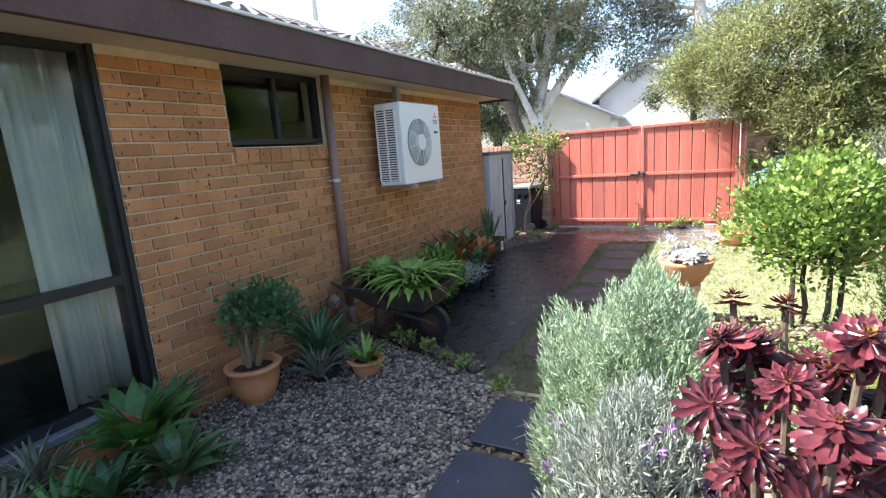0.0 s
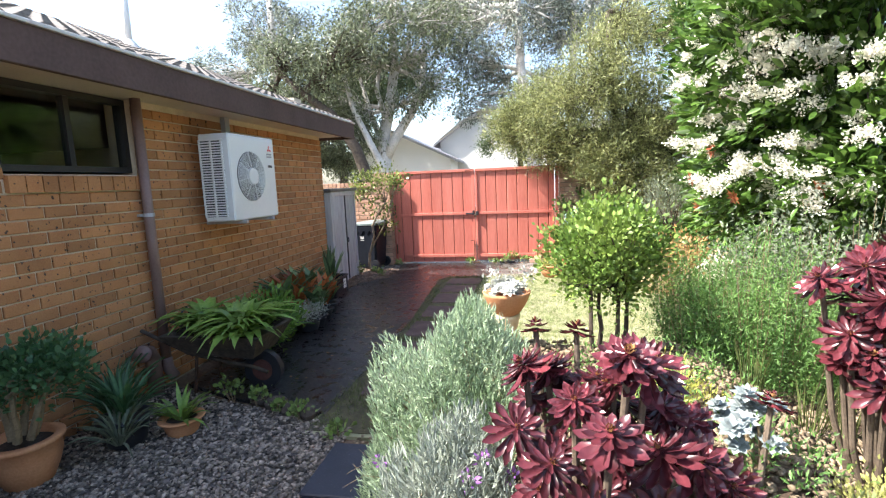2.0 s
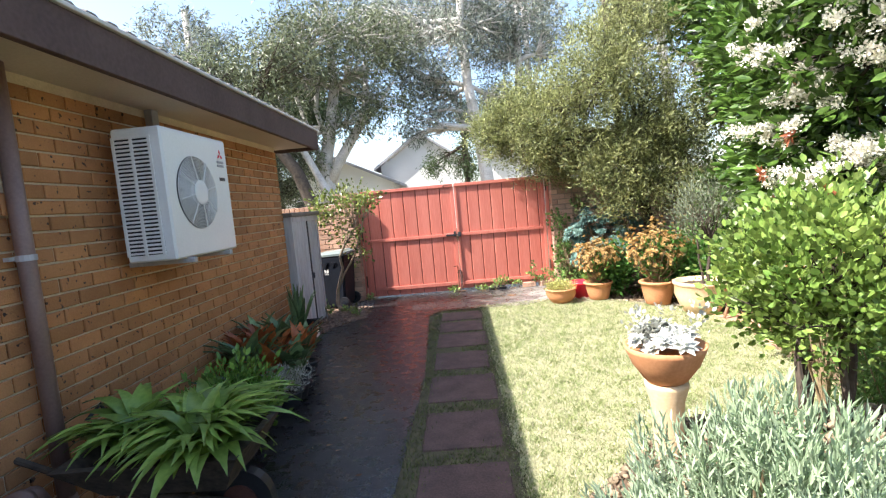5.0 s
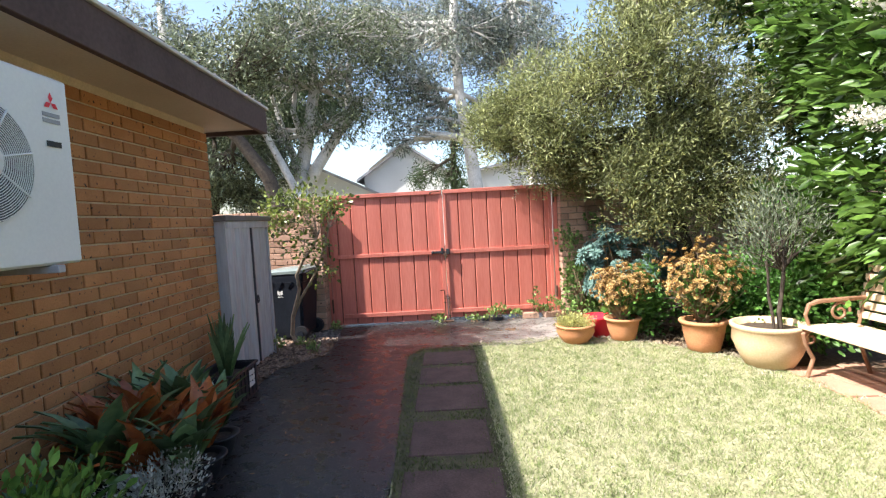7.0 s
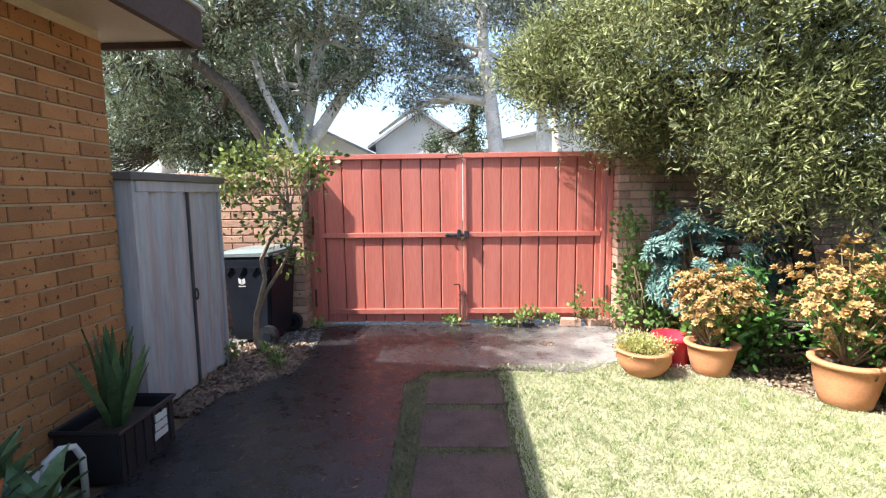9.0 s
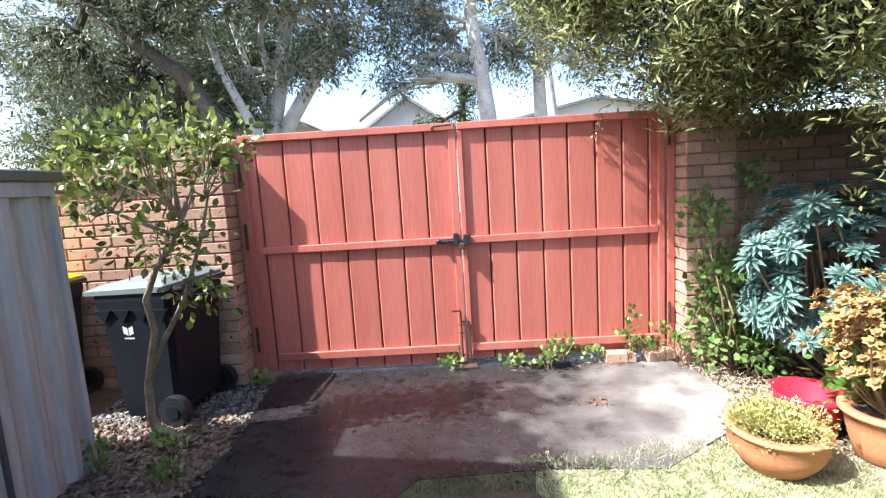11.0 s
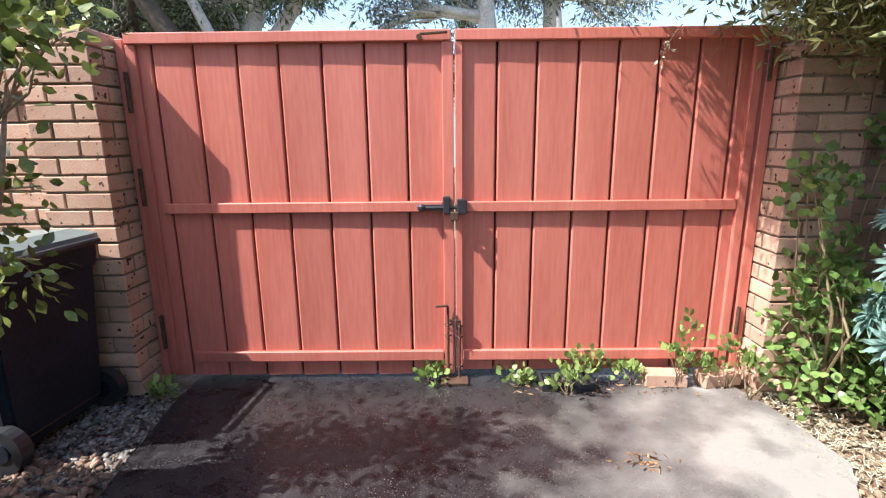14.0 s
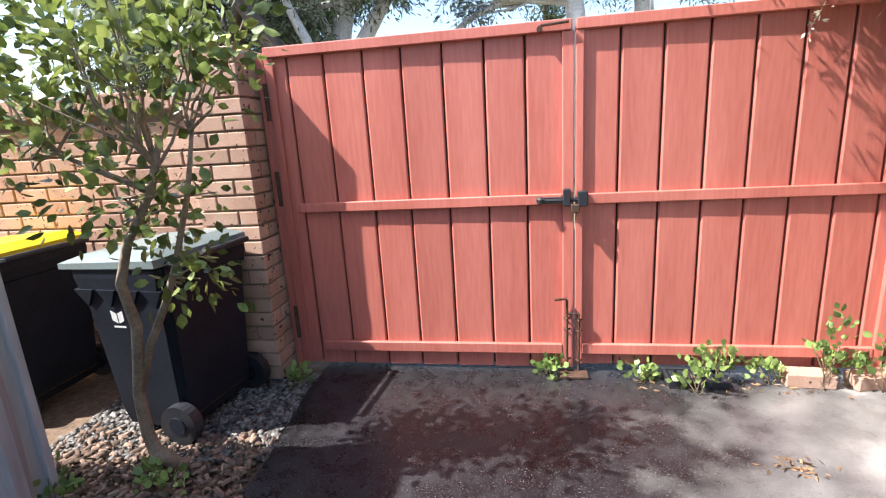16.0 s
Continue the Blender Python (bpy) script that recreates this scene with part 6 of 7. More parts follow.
rb = bromeliad("bromeliad", "bromeliad with red centre leaves", (-1.68, -8.45, -0.03), 16, 0.26, 0.07, l_bromred, 0.24, STRAP, 0.7)
part("stalk", Shape().lathe([(0.03, 0), (0.02, 0.18), (0.012, 0.32)], 10, (-1.68, -8.45, -0.03)), m_stem, rb)

# low edging between gravel and drive
lg = [(-1.02, -6.47), (-0.86, -6.53), (-0.7, -6.6), (-0.53, -6.66)]
for i, (x, y) in enumerate(lg):
    st_ = Shape().lathe([(0.03, -0.03), (0.085, 0.0), (0.09, 0.03), (0.06, 0.06), (0.02, 0.07)], 9)
    ob = solid("edging_stone", st_, m_bark_dark, "dark rounded stone edging the gravel", "stone", group="edging stones beside the drive")
    ob.matrix_basis = pose(x, y, 0.0, 0, 0, 40 * i) @ Matrix.Diagonal((1.0, 0.7, 0.9 + 0.2 * (i % 2), 1))
# wheelbarrow planter
wb = thing("wheelbarrow", "rusty wheelbarrow planted with bromeliads", "wheelbarrow", (-1.35, -6.15, 0))
tray = Shape().add([(-1.6, -6.35, 0.34), (-1.05, -6.3, 0.3), (-1.05, -5.95, 0.3), (-1.6, -5.95, 0.34), (-1.74, -6.48, 0.53), (-0.92, -6.42, 0.51), (-0.92, -5.84, 0.51), (-1.74, -5.82, 0.53),
                    (-1.7, -6.44, 0.53), (-0.96, -6.38, 0.51), (-0.96, -5.88, 0.51), (-1.7, -5.86, 0.53), (-1.64, -6.4, 0.46), (-1.0, -6.34, 0.44), (-1.0, -5.92, 0.44), (-1.64, -5.9, 0.46)],
                   [(3, 2, 1, 0), (0, 1, 5, 4), (1, 2, 6, 5), (2, 3, 7, 6), (3, 0, 4, 7), (4, 5, 9, 8), (5, 6, 10, 9), (6, 7, 11, 10), (7, 4, 8, 11), (8, 9, 13, 12), (9, 10, 14, 13), (10, 11, 15, 14), (11, 8, 12, 15), (12, 13, 14, 15)])
part("tray", tray, m_bark_dark, wb, "dark rusty metal tray")
for yy in (-6.3, -5.98):
    part("handle", Shape().tube([(-2.05, yy, 0.52), (-1.6, yy, 0.33), (-1.1, yy * 0.5 - 3.07, 0.2), (-0.98, yy * 0.4 - 3.7, 0.16)], 0.016, 8), m_bark_dark, wb)
    part("leg", Shape().tube([(-1.55, yy, 0.34), (-1.6, yy, -0.01)], 0.013, 7), m_iron, wb)
wheel = part("wheel", Shape().tube([(-1.06, -6.165, 0.155), (-1.06, -6.105, 0.155)], 0.165, 26), m_black, wb, "worn rubber tyre")
part("rim", Shape().tube([(-1.06, -6.172, 0.155), (-1.06, -6.098, 0.155)], 0.09, 20), mat("faded_red_rim", (0.07, 0.025, 0.018), (0.13, 0.05, 0.035), 8, 0.8), wheel, "faded red metal rim")
for k in range(11):
    x, y = R.uniform(-1.72, -1.14), R.uniform(-6.42, -5.98)
    b = bromeliad("bromeliad", "bright green bromeliad planted in wheelbarrow", (x, y, 0.45), 28, R.uniform(0.32, 0.44), 0.08, l_brom, 0.04, DROOP, 0.65, "bromeliads in the wheelbarrow")
wb.matrix_basis = Matrix.Translation((-1.43, -6.2, 0))
# strip bed between wheelbarrow and shed
lst = [(-1.75, -5.45, 0.34, 0.04, l_green), (-1.6, -5.2, 0.34, 0.05, l_green), (-1.8, -4.95, 0.36, 0.05, l_deep), (-1.82, -4.5, 0.45, 0.06, l_bromdark), (-1.75, -4.25, 0.46, 0.06, l_bromred), (-1.9, -4.0, 0.45, 0.06, l_bromdark),
       (-1.72, -3.9, 0.42, 0.06, l_bromdark), (-1.95, -4.3, 0.42, 0.06, l_bromred), (-1.62, -4.5, 0.36, 0.05, l_bromred), (-1.5, -4.15, 0.38, 0.06, l_bromred), (-1.45, -4.45, 0.36, 0.06, l_bromdark), (-1.55, -3.85, 0.36, 0.055, l_bromdark)]
for x, y, L, W, m_ in lst:
    z = 0.3 if y > -4.8 else 0.16
    b = potted("potted_bromeliad", "black nursery pot with green and rusty red bromeliad", "potted plant", (x, y, -0.01), 0.11, 0.14, m_black)
    part("foliage", tuft("foliage", (x, y, z * 0.6), 30, L * 1.15, W * 2.1, STRAP, 0.35, 0.03, 0.9), m_, b)
fern = thing("fern", "leafy green groundcover by driveway", "plant", (-1.6, -5.3, 0))
f2 = clumps((-1.58, -5.4, 0.32), (0.36, 0.5, 0.3), 100, 0.2)
f2[:, 2] = np.maximum(f2[:, 2], 0.03)
part("foliage", spray("foliage", f2, 0.11, 26, 0.06, 0.026, (-1.7, -5.3, 0), 0.3, template=OVAL), l_lushgreen, fern)
sed = potted("potted_sedum", "low black pot with spreading pale sedum", "potted plant", (-1.5, -4.62, -0.01), 0.15, 0.14, m_black, 0.0, 0.75)
s3 = clumps((-1.48, -4.66, 0.24), (0.3, 0.3, 0.13), 90, 0.2)
part("foliage", spray("foliage", s3, 0.05, 20, 0.025, 0.012, (-1.46, -4.62, 0.1), 0.4), l_silver, sed, "pale grey pink sedum")
crate = thing("plant_crate", "black plastic crate with strappy plant", "crate", (-1.94, -2.85, 0))
for x in (-2.115, -1.775):
    part("side_wall", Shape().box((x - 0.006, -3.08, 0.0), (x + 0.006, -2.62, 0.27), 0.003), m_black, crate)
for y in (-3.08, -2.62):
    part("end_wall", Shape().box((-2.108, y - 0.006, 0.0), (-1.782, y + 0.006, 0.27), 0.003), m_black, crate)
part("rim", Shape().tube([(-2.122, -3.09, 0.27), (-1.767, -3.09, 0.27), (-1.767, -2.61, 0.27), (-2.122, -2.61, 0.27), (-2.122, -3.09, 0.27)], 0.014, 6), m_black, crate)
for k in range(6):
    part("rib", Shape().box((-1.771, -3.05 + 0.075 * k, 0.02), (-1.761, -3.038 + 0.075 * k, 0.255), 0.002), m_black, crate)
for k in range(3):
    part("label_bar", Shape().box((-1.7695, -2.82 + 0.01 * k, 0.09 + 0.05 * k), (-1.7605, -2.7, 0.13 + 0.05 * k)), m_white, crate, "white printed bar")
part("soil", Shape().box((-2.1, -3.065, 0.0), (-1.787, -2.635, 0.21)), m_soil, crate)
part("foliage", tuft("foliage", (-1.95, -2.85, 0.2), 46, 0.44, 0.065, SPIKE, 0.35, 0.05, 0.75), l_bromdark, crate, "grey green strappy leaves")

meter = thing("tap_box", "pale grey plastic box with white curved pipe", "box", (-1.72, -3.6, 0))
part("housing", Shape().box((-1.82, -3.72, -0.01), (-1.64, -3.5, 0.15), 0.012), m_ac, meter)
part("lid", Shape().box((-1.83, -3.73, 0.151), (-1.63, -3.49, 0.172), 0.006), m_ac, meter)
part("pipe", Shape().tube([(-1.6, -3.42, -0.01), (-1.6, -3.42, 0.2), (-1.61, -3.45, 0.27), (-1.63, -3.51, 0.29), (-1.65, -3.57, 0.26), (-1.66, -3.58, 0.17)], 0.016, 10), m_ac, meter, smooth=True)

meter.matrix_basis = Matrix.Translation((-2.01, -3.36, 0))

# ---- large shrubs and trees on the garden side ----
def big_tree(name, label, base, trunk_pts, r0, crowns, per, leaf, width, material, bark, up, template=LEAF, radius=0.2, limb_every=5, origin=None, limb_r=0.03, sub=None):
    t = thing(name, label, "tree", (*base, 0))
    s = Shape()
    pts = [Vector(p) for p in trunk_pts]
    s.tube(pts, [r0 * (1 - 0.6 * i / (len(pts) - 1)) for i in range(len(pts))], 12)
    cs = []
    for centre, size, count, inner in crowns:
        c = clumps(centre, size, count, inner)
        cs.append(c)
        near = min(pts[1:], key=lambda p: (p - Vector(centre)).length)
        hub = near.lerp(Vector(centre), 0.45)
        s.tube([near, near.lerp(hub, 0.5) + Vector((R.normal(0, 0.05), R.normal(0, 0.05), 0.05)), hub], [limb_r * 1.5, limb_r * 1.2, limb_r], 7, False)
        limbs(s, hub, c[::limb_every], limb_r * 0.6, 0.004, 5, 0.1)
    part("trunk", s, bark, t, smooth=True)
    allc = np.concatenate(cs)
    mid = np.mean([c[0] for c in crowns], 0) if origin is None else origin
    out = 0.7
    if sub:
        out = 0.15
        allc = np.repeat(allc, sub[0], 0) + R.normal(0, sub[1], (len(allc) * sub[0], 3))
    part("crown", spray("crown", allc, radius, per, leaf, width, mid, up, out, template=template), material, t)
    return t, allc


yt, yc = big_tree("yellow_green_tree", "bushy tree with yellow green needle like leaves", (3.1, -1.0), [(3.1, -1.0, -0.05), (3.0, -1.05, 0.7), (2.75, -1.15, 1.5), (2.5, -1.25, 2.3), (2.4, -1.3, 3.2), (2.35, -1.3, 4.2)], 0.1,
                  [((1.55, -1.25, 2.7), (0.75, 0.8, 0.75), 110, 0.2), ((2.2, -1.6, 3.1), (0.85, 0.85, 0.9), 140, 0.2), ((2.9, -1.5, 2.6), (0.8, 0.8, 0.9), 130, 0.2), ((2.7, -1.2, 3.9), (1.0, 0.9, 0.9), 120, 0.2),
                   ((1.35, -0.9, 2.25), (0.5, 0.55, 0.38), 60, 0.2), ((2.25, -1.5, 2.0), (0.6, 0.5, 0.5), 70, 0.2), ((3.5, -1.2, 2.2), (0.7, 0.7, 0.8), 80, 0.2), ((1.2, -0.7, 2.9), (0.5, 0.5, 0.6), 60, 0.2), ((2.4, -1.5, 1.5), (0.6, 0.4, 0.4), 60, 0.2), ((3.2, -1.6, 1.55), (0.6, 0.5, 0.5), 70, 0.2), ((0.8, -0.6, 2.6), (0.52, 0.5, 0.48), 150, 0.1), ((1.9, -0.5, 2.1), (0.7, 0.45, 0.35), 70, 0.2), ((2.9, -0.5, 2.3), (0.7, 0.5, 0.5), 60, 0.2), ((2.3, -0.2, 2.15), (0.9, 0.4, 0.4), 120, 0.1), ((3.4, -0.2, 2.25), (0.8, 0.45, 0.5), 120, 0.1), ((1.7, -0.3, 2.15), (0.5, 0.3, 0.28), 60, 0.1)],
                  18, 0.06, 0.0145, l_yellowtree, m_bark_dark, 0.3, radius=0.075, sub=(5, 0.13))
ph, pcl = big_tree("photinia_tree", "large photinia with white flower heads and red new leaves", (4.3, -4.2), [(4.3, -4.2, -0.05), (4.25, -4.2, 0.8), (4.2, -4.2, 1.6), (4.2, -4.2, 2.6), (4.2, -4.2, 3.6)], 0.12,
                   [((3.35, -4.2, 2.7), (0.85, 1.3, 1.1), 230, 0.45), ((3.2, -5.0, 3.3), (0.7, 0.9, 0.8), 110, 0.4), ((4.0, -5.2, 2.7), (1.0, 1.0, 1.2), 140, 0.45), ((3.7, -3.2, 2.6), (0.9, 0.8, 1.0), 120, 0.45), ((3.5, -3.9, 1.4), (0.6, 1.2, 0.7), 110, 0.4), ((4.2, -4.3, 3.9), (1.4, 1.6, 0.8), 130, 0.4),
                    ((4.3, -6.1, 2.2), (0.9, 0.9, 1.6), 180, 0.3), ((4.6, -6.9, 2.6), (1.0, 1.1, 1.7), 170, 0.3), ((3.9, -4.9, 1.6), (0.8, 0.9, 0.9), 130, 0.3), ((3.9, -2.5, 3.1), (0.9, 0.8, 1.1), 150, 0.3), ((4.4, -3.6, 1.8), (0.8, 1.2, 1.2), 120, 0.2), ((3.6, -2.6, 1.3), (0.6, 0.8, 0.8), 80, 0.4), ((3.9, -2.3, 3.5), (0.9, 0.7, 1.4), 230, 0.1), ((4.7, -2.9, 3.2), (0.9, 1.0, 1.9), 220, 0.1), ((3.7, -3.3, 3.7), (0.7, 0.8, 0.9), 150, 0.1), ((4.4, -1.3, 3.1), (0.9, 0.7, 1.4), 230, 0.1), ((3.9, -1.0, 4.2), (0.9, 0.7, 1.0), 130, 0.1)],
                   20, 0.13, 0.05, l_photinia, m_bark_dark, 0.15, template=OVAL, radius=0.17, origin=(4.6, -4.2, 2.2))
outer = pcl[(pcl[:, 0] < 3.7) & (pcl[:, 2] > 1.3) & (pcl[:, 1] < -3.6)]
fl = outer[R.choice(len(outer), 230, replace=True)] + R.normal(0, 0.07, (230, 3))
fl = fl + unit(fl - np.array([4.6, -4.2, 2.0])) * 0.17 + np.array([0, -0.07, 0.05])
for q in fl:
    part("flower_head", spray("flower_head", q + R.normal(0, (0.045, 0.055, 0.022), (7, 3)), 0.042, 34, 0.022, 0.02, (4.6, -4.2, 2.2), 0.6, template=OVAL), l_flower, ph, "domed cream white flower head")
rd = outer[R.choice(len(outer), 18, replace=False)]
rd = rd + unit(rd - np.array([4.6, -4.2, 2.0])) * 0.16 + np.array([0, -0.06, 0.02])
for q in rd:
    part("new_shoot", rosettes("new_shoot", [q], [unit(q - np.array([4.8, -4.0, 2.0]))], 0.11, 9, 0.034, OVAL, 2, 0.3), l_red, ph, "red new leaf shoot")
hd, hc = big_tree("hedge_shrub", "dark green dense shrub behind bench", (3.9, -2.0), [(3.9, -2.0, -0.05), (3.9, -2.0, 0.5), (3.85, -2.0, 1.2)], 0.06,
                  [((3.3, -1.75, 0.55), (0.6, 0.5, 0.5), 80, 0.3), ((3.8, -2.6, 0.75), (0.4, 0.9, 0.7), 110, 0.3), ((3.9, -1.6, 1.3), (0.7, 0.7, 0.8), 90, 0.3), ((4.0, -3.6, 0.8), (0.4, 0.7, 0.7), 80, 0.3), ((3.1, -1.3, 0.4), (0.5, 0.4, 0.4), 50, 0.3), ((2.2, -1.25, 0.22), (0.3, 0.2, 0.2), 20, 0.2), ((2.25, -1.35, 0.4), (0.4, 0.25, 0.38), 60, 0.2), ((2.95, -2.0, 0.45), (0.38, 0.4, 0.42), 70, 0.2), ((3.35, -2.45, 0.5), (0.3, 0.4, 0.5), 70, 0.2)],
                  36, 0.06, 0.035, l_green, m_bark_dark, 0.2, template=OVAL, radius=0.16)
big_tree("hedge_shrub", "dense green screening shrubs along side fence", (5.6, -6.5), [(5.6, -6.5, -0.05), (5.6, -6.5, 0.8), (5.6, -6.5, 2.2)], 0.08,
         [((5.4, -6.8, 2.2), (0.9, 1.3, 2.3), 200, 0.3), ((5.6, -8.8, 2.2), (0.9, 1.5, 2.3), 200, 0.3), ((5.8, -11, 2.0), (0.9, 1.5, 2.2), 140, 0.3)], 16, 0.12, 0.05, l_photinia, m_bark_dark, 0.2, template=OVAL, radius=0.2)

# ---- street side ----
def gum(label, base, spine, r0, crowns, per, material, bark, group="street gum trees", leaf=0.17, width=0.045, extra=(), dens=1.0):
    crowns = [(c, size, count, max(inner, 0.35)) for c, size, count, inner in crowns]
    t, _ = big_tree("gum_tree", label, base, spine, r0, crowns, int(per * 0.165), leaf, width, material, bark, -0.35, radius=0.14, limb_every=2, limb_r=0.075, sub=(int(5 * dens), 0.2))
    s = Shape()
    for pts, a, b in extra:
        n = len(pts)
        s.tube(pts, [a + (b - a) * i / (n - 1) for i in range(n)], 9)
    if s.v:
        part("branch", s, bark, t, smooth=True)
    return t


gum("leaning pale barked gum tree behind wall", (-4.7, 9.6), [(-4.7, 9.6, -0.05), (-4.75, 9.7, 2.4), (-4.8, 9.8, 3.4), (-4.5, 9.9, 4.6), (-4.2, 10, 6.2), (-4.2, 10, 8)], 0.34,
    [((-5.5, 9.6, 6.6), (2.0, 1.8, 1.3), 90, 0.05), ((-3.0, 9.8, 6.8), (1.8, 1.8, 1.4), 90, 0.05), ((-4.2, 10, 8.6), (2.4, 2, 1.6), 110, 0.05), ((-6.8, 9.6, 5.2), (1.2, 1.4, 1.2), 60, 0.05), ((-3.5, 9.4, 4.9), (1.4, 1.0, 0.8), 46, 0.05), ((-2.3, 9.8, 5.4), (1.2, 1.1, 0.8), 42, 0.05), ((-5.6, 9.3, 3.6), (1.0, 0.9, 0.8), 50, 0.05), ((-5.8, 9.2, 4.4), (1.2, 1.0, 1.0), 70, 0.05), ((-2.0, 9.6, 7.6), (1.6, 1.3, 1.4), 70, 0.05)], 44, l_gum, m_bark_pale,
    extra=[([(-4.78, 9.75, 2.6), (-4.2, 9.7, 3.5), (-3.4, 9.7, 4.6), (-3.0, 9.7, 5.6), (-2.9, 9.7, 7.0)], 0.24, 0.08), ([(-3.5, 9.7, 4.5), (-2.7, 9.7, 5.2), (-1.9, 9.7, 6.2)], 0.11, 0.04), ([(-4.6, 9.8, 4.2), (-4.9, 9.7, 5.4), (-4.6, 9.7, 7.0)], 0.13, 0.05), ([(-4.8, 9.8, 3.3), (-5.2, 9.8, 4.4), (-5.6, 9.7, 6.0)], 0.16, 0.06)])
gum("dark barked leaning tree behind wall", (-4.4, 7.4), [(-4.4, 7.4, -0.05), (-4.6, 7.4, 1.5), (-5.1, 7.4, 3.0), (-5.9, 7.4, 4.2), (-6.9, 7.4, 5.0), (-7.8, 7.4, 5.8)], 0.26,
    [((-7.5, 7.6, 6.3), (1.8, 1.6, 1.3), 100, 0.05), ((-6.2, 7.6, 5.8), (1.4, 1.4, 1.2), 90, 0.05), ((-8.6, 7.6, 4.6), (1.6, 1.6, 1.2), 90, 0.05), ((-6.8, 8.4, 3.4), (1.2, 1.2, 0.8), 60, 0.05), ((-5.0, 7.4, 6.6), (1.4, 1.4, 1.0), 70, 0.05)], 44, l_gum, m_bark_dark)
gum("slender white leaning gum tree behind wall", (-4.0, 8.4), [(-4.0, 8.4, -0.05), (-4.3, 8.4, 2.0), (-4.9, 8.4, 3.3), (-5.5, 8.4, 4.6), (-5.9, 8.4, 6.5)], 0.17,
    [((-5.6, 8.4, 7.4), (1.6, 1.4, 1.2), 70, 0.05), ((-4.2, 8.4, 7.6), (1.4, 1.2, 1.0), 60, 0.05)], 40, l_gum, m_bark_pale)
gum("tall white trunked gum tree", (1.3, 11), [(1.3, 11, -0.05), (1.25, 11, 2.5), (1.05, 11, 4.3), (0.8, 11, 6.0), (0.7, 11, 8.5), (0.9, 11, 10.5)], 0.3,
    [((0.2, 11, 7.6), (1.8, 1.6, 1.6), 90, 0.05), ((2.0, 11.5, 8.2), (1.6, 1.5, 1.4), 70, 0.05), ((0.8, 11, 10.4), (2.2, 2, 1.6), 80, 0.05), ((-1.0, 10.6, 6.4), (1.5, 1.3, 1.0), 80, 0.05), ((-1.6, 12, 8.2), (2.2, 1.5, 1.8), 100, 0.1), ((-0.4, 11.5, 5.6), (1.3, 1.2, 0.9), 44, 0.1), ((-3.4, 13, 9.4), (2.4, 1.6, 1.6), 80, 0.1), ((-1.4, 10.8, 4.6), (1.2, 0.9, 0.7), 34, 0.05), ((0.2, 11.3, 4.9), (0.9, 0.9, 0.6), 18, 0.05), ((2.2, 11.5, 5.4), (1.2, 1.0, 1.2), 60, 0.05)], 44, l_gumblue, m_bark_pale,
    extra=[([(1.05, 11, 4.4), (-0.4, 10.8, 4.6), (-1.6, 10.7, 4.1), (-2.6, 10.7, 3.4)], 0.13, 0.04), ([(1.0, 11, 4.9), (0.0, 10.9, 5.2), (-1.1, 10.9, 5.1)], 0.1, 0.04)])
gum("second white trunked gum tree", (2.9, 12), [(2.9, 12, -0.05), (2.9, 12, 3.0), (2.85, 12, 5.0), (2.95, 12, 7.0), (3.0, 12, 10)], 0.25,
    [((3.2, 12, 9.2), (2.0, 1.8, 1.8), 80, 0.05), ((2.0, 12, 7.4), (1.4, 1.2, 1.4), 60, 0.1), ((1.6, 12.5, 5.6), (1.2, 1.0, 1.0), 40, 0.1), ((4.6, 12, 7.5), (1.5, 1.5, 1.5), 50, 0.05), ((4.4, 11.5, 5.0), (1.5, 1.2, 1.2), 60, 0.05)], 40, l_gumblue, m_bark_pale,
    extra=[([(2.88, 12, 4.6), (3.4, 12, 5.6), (3.9, 12, 7.2)], 0.12, 0.05)])
gum("dense dark tree far behind wall", (-9, 16), [(-9, 16, -0.05), (-9, 16, 2), (-9, 16, 4), (-9, 16, 7)], 0.3,
    [((-9, 16, 6.5), (3.2, 2.5, 2.6), 170, 0.05), ((-12, 15, 5), (2.6, 2.2, 2.5), 130, 0.05), ((-6.5, 17, 7.6), (2.6, 2.2, 2.2), 110, 0.05)], 44, l_pine, m_bark_dark, leaf=0.22, width=0.06, dens=2.2)
gum("dark conifer like tree far behind gate", (0.6, 17), [(0.6, 17, -0.05), (0.6, 17, 2), (0.6, 17, 4.5), (0.6, 17, 7)], 0.2,
    [((0.6, 17, 3.6), (1.0, 1.0, 1.6), 70, 0.05), ((0.7, 17, 5.6), (0.8, 0.8, 1.4), 50, 0.05), ((-0.9, 16, 3.6), (0.7, 0.7, 0.7), 30, 0.05)], 44, l_pine, m_bark_dark, leaf=0.18, width=0.04)
gum("tall grey green gum tree far off", (5, 20), [(5, 20, -0.05), (5, 20, 4), (4.6, 20, 8), (4.6, 20, 12)], 0.3,
    [((4.6, 20, 11), (3.4, 2.5, 2.6), 120, 0.05), ((1.0, 20, 12), (3, 2.5, 2.4), 110, 0.05), ((-3, 21, 12.5), (3.2, 2.5, 2.5), 110, 0.05)], 40, l_gumblue, m_bark_pale, leaf=0.24, width=0.06, dens=1.6)
gum("tall gum tree beyond the house roof", (-14, 18), [(-14, 18, -0.05), (-14, 18, 5), (-13.6, 18, 9), (-13.6, 18, 13)], 0.4,
    [((-13.5, 18, 10.5), (3.4, 3, 3), 170, 0.05), ((-10, 20, 8), (3, 2.5, 2.4), 130, 0.05), ((-17.5, 18, 8), (3, 3, 2.5), 110, 0.05)], 42, l_gumblue, m_bark_pale, leaf=0.24, width=0.06, dens=2.0)
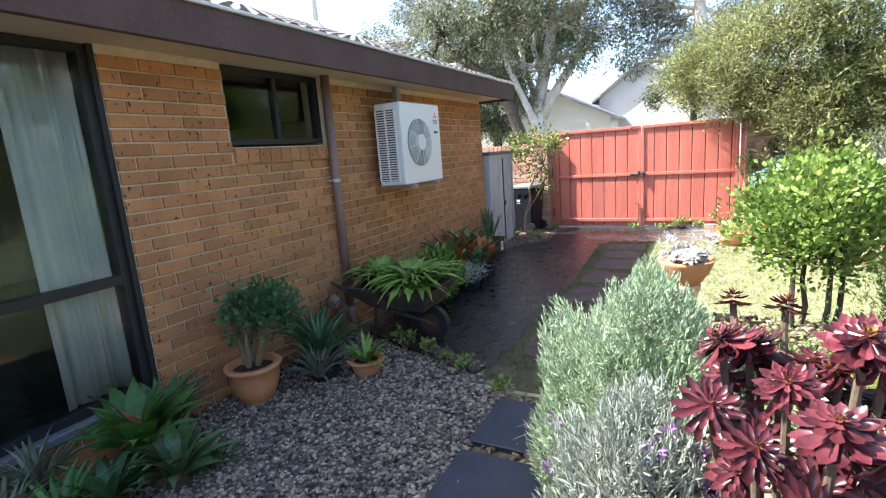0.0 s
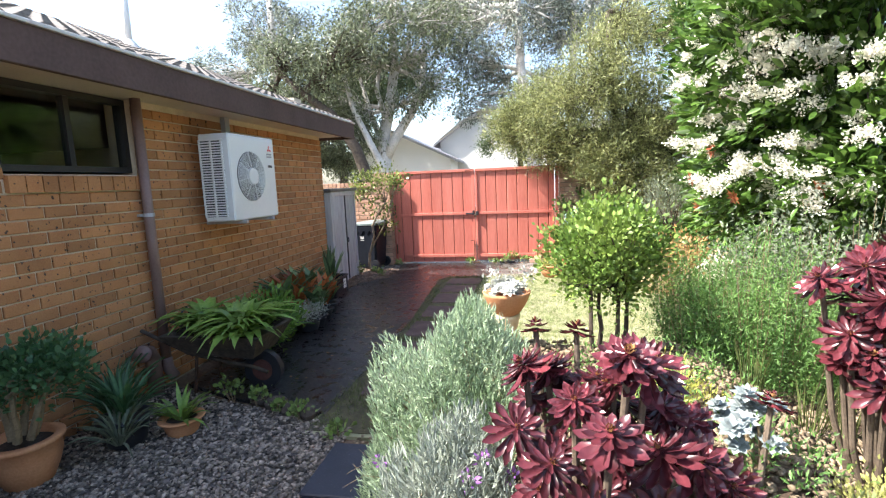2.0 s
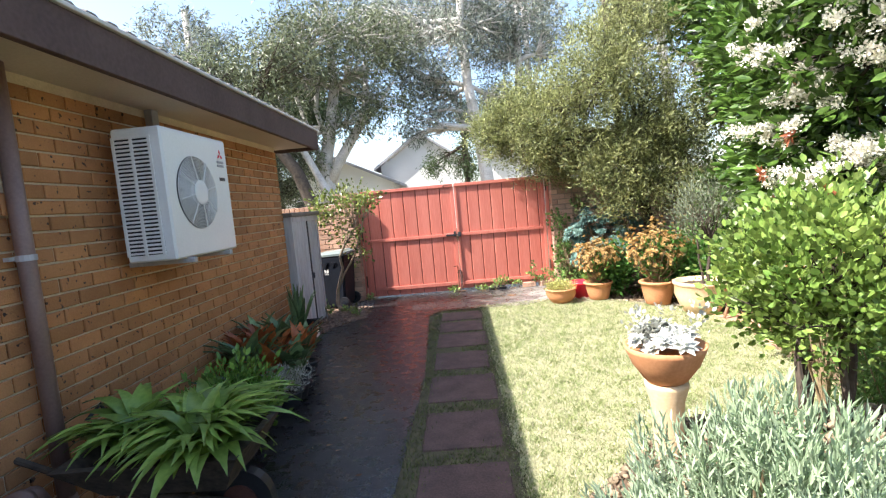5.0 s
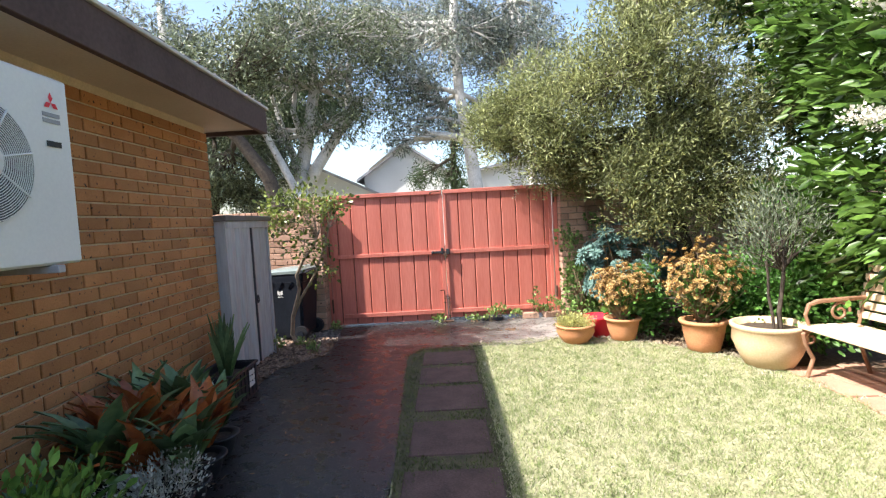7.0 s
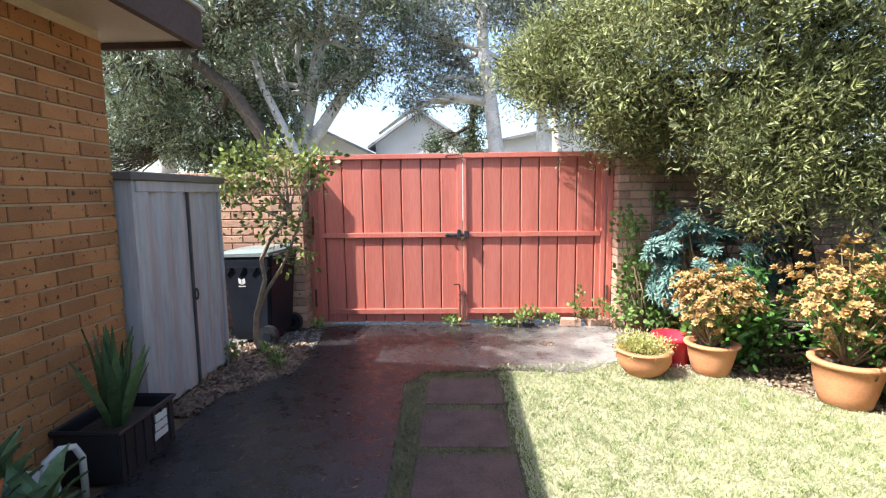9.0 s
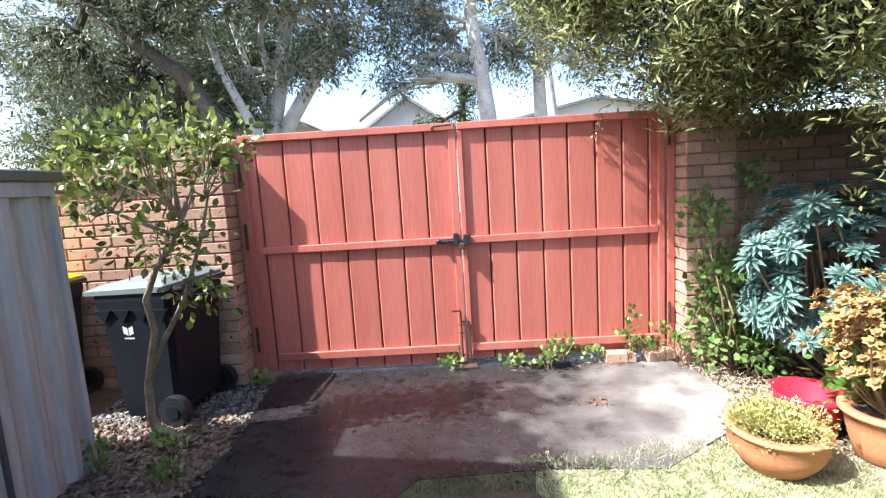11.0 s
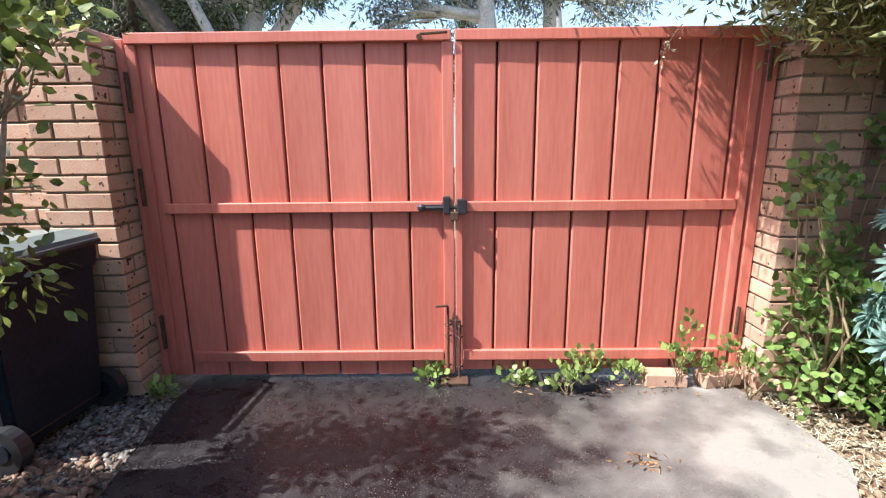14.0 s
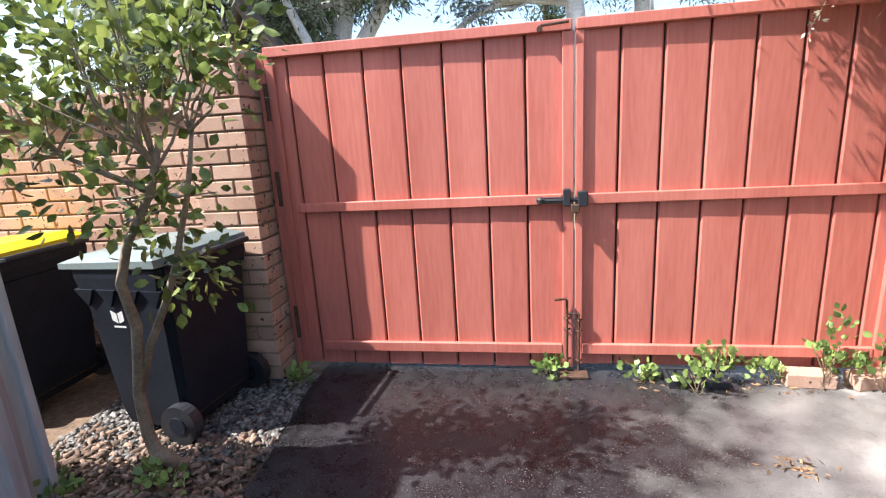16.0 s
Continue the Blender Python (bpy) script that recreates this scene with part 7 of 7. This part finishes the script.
gum("tall gum tree behind side wall", (9, 12), [(9, 12, -0.05), (9, 12, 4), (8.7, 12, 7), (8.7, 12, 11)], 0.3,
    [((8.5, 12, 8.5), (3, 2.5, 2.5), 130, 0.05), ((6.5, 11, 6.5), (2, 2, 1.8), 80, 0.05), ((11, 12, 6), (2.4, 2.2, 2.4), 90, 0.05)], 42, l_gum, m_bark_pale, leaf=0.17, width=0.045)


gum("bushy green tree beyond the boundary wall", (-7.6, 9.2), [(-7.6, 9.2, -0.05), (-7.6, 9.2, 1.4), (-7.5, 9.2, 2.8), (-7.4, 9.2, 4.6)], 0.16,
    [((-7.7, 9, 3.0), (1.5, 1.2, 1.0), 110, 0.05), ((-9.4, 9.2, 3.8), (1.5, 1.2, 1.3), 110, 0.05), ((-6.4, 9.4, 2.6), (1.0, 0.9, 0.8), 70, 0.05), ((-8.6, 9.6, 5.2), (1.6, 1.3, 1.2), 100, 0.05), ((-10.8, 9.4, 2.8), (1.4, 1.2, 1.2), 90, 0.05)], 46, l_gum, m_bark_dark, leaf=0.13, width=0.04, dens=1.6)

def far_house(at, w, d, h, ridge, label):
    x, y = at
    t = thing("house", label, "house", (x, y, 0), "houses across the street")
    part("wall", Shape().add([(x, y, -0.06), (x + w, y, -0.06), (x + w, y + d, -0.06), (x, y + d, -0.06), (x, y, h), (x + w, y, h), (x + w, y + d, h), (x, y + d, h), (x + w / 2, y, h + ridge), (x + w / 2, y + d, h + ridge)],
                             [(0, 1, 5, 8, 4), (2, 3, 7, 9, 6), (1, 2, 6, 5), (3, 0, 4, 7), (0, 3, 2, 1)]), m_render_wall, t)
    o = 0.4
    for s in (0, 1):
        x0 = x - o if s == 0 else x + w + o
        z0 = h - o * ridge / (w / 2)
        part("roof", Shape().add([(x0, y - o, z0), (x + w / 2, y - o, h + ridge), (x + w / 2, y + d + o, h + ridge), (x0, y + d + o, z0), (x0, y - o, z0 + 0.15), (x + w / 2, y - o, h + ridge + 0.15), (x + w / 2, y + d + o, h + ridge + 0.15), (x0, y + d + o, z0 + 0.15)],
                                 [(0, 1, 2, 3), (7, 6, 5, 4), (0, 4, 5, 1), (1, 5, 6, 2), (2, 6, 7, 3), (3, 7, 4, 0)]), m_farroof, t, "pale grey metal roof")
    for k in (0.25, 0.65):
        wn = part("window", Shape().box((x + w * k - 0.5, y - 0.06, 1.2), (x + w * k + 0.5, y + 0.02, 2.4)), m_white, t)
        part("pane", Shape().box((x + w * k - 0.44, y - 0.075, 1.26), (x + w * k + 0.44, y - 0.062, 2.34)), m_frame, wn)
    return t


far_house((-10.5, 19), 7.0, 7, 3.0, 1.7, "white rendered gabled house across street")
far_house((-4.6, 22), 5.0, 7, 4.2, 1.7, "white two storey gabled house behind trees")
far_house((2.2, 22), 11, 8, 4.2, 1.1, "low white house with grey roof")
for z0, z1, y in ((7.6, 8.8, 13), (6.9, 8.4, 13.4), (6.5, 7.6, 14)):
    solid("power_line", Shape().tube([(-25, y, z0), (-8, y, (z0 * 0.6 + z1 * 0.4) - 0.2), (8, y, (z0 * 0.35 + z1 * 0.65) - 0.1), (25, y, z1)], 0.012, 5), m_black, "thin black overhead power line", "cable", group="overhead lines")

# ---- bricks, last ----
for job in bricks_later:
    bricks(*job)
cap_row(wall_l, -6.2, PL0 - 0.01, -0.155, 1.6, 0.23, FB)
cap_row(wall_r, PR1 + 0.01, 5.6, -0.09, 1.7, 0.23, FB)
for p, a in ((pier_l, PL0), (pier_r, PR0)):
    part("cap", Shape().box((a + 0.004, -0.196, 1.861), (a + 0.341, 0.15, 1.875), 0.004), m_fence_mortar, p)
number = bpy.data.curves.new("house_number", "FONT")
number.body, number.size, number.extrude = "3", 1.1, 0.01
made = new("house_number", number)
text_mesh = bpy.data.meshes.new_from_object(made)
bpy.data.objects.remove(made)
digit = solid("house_number", text_mesh, m_farroof, "grey number 3 on white house wall", "sign")
digit.matrix_basis = pose(-9.2, 18.97, 2.4, 90, 0, 0)
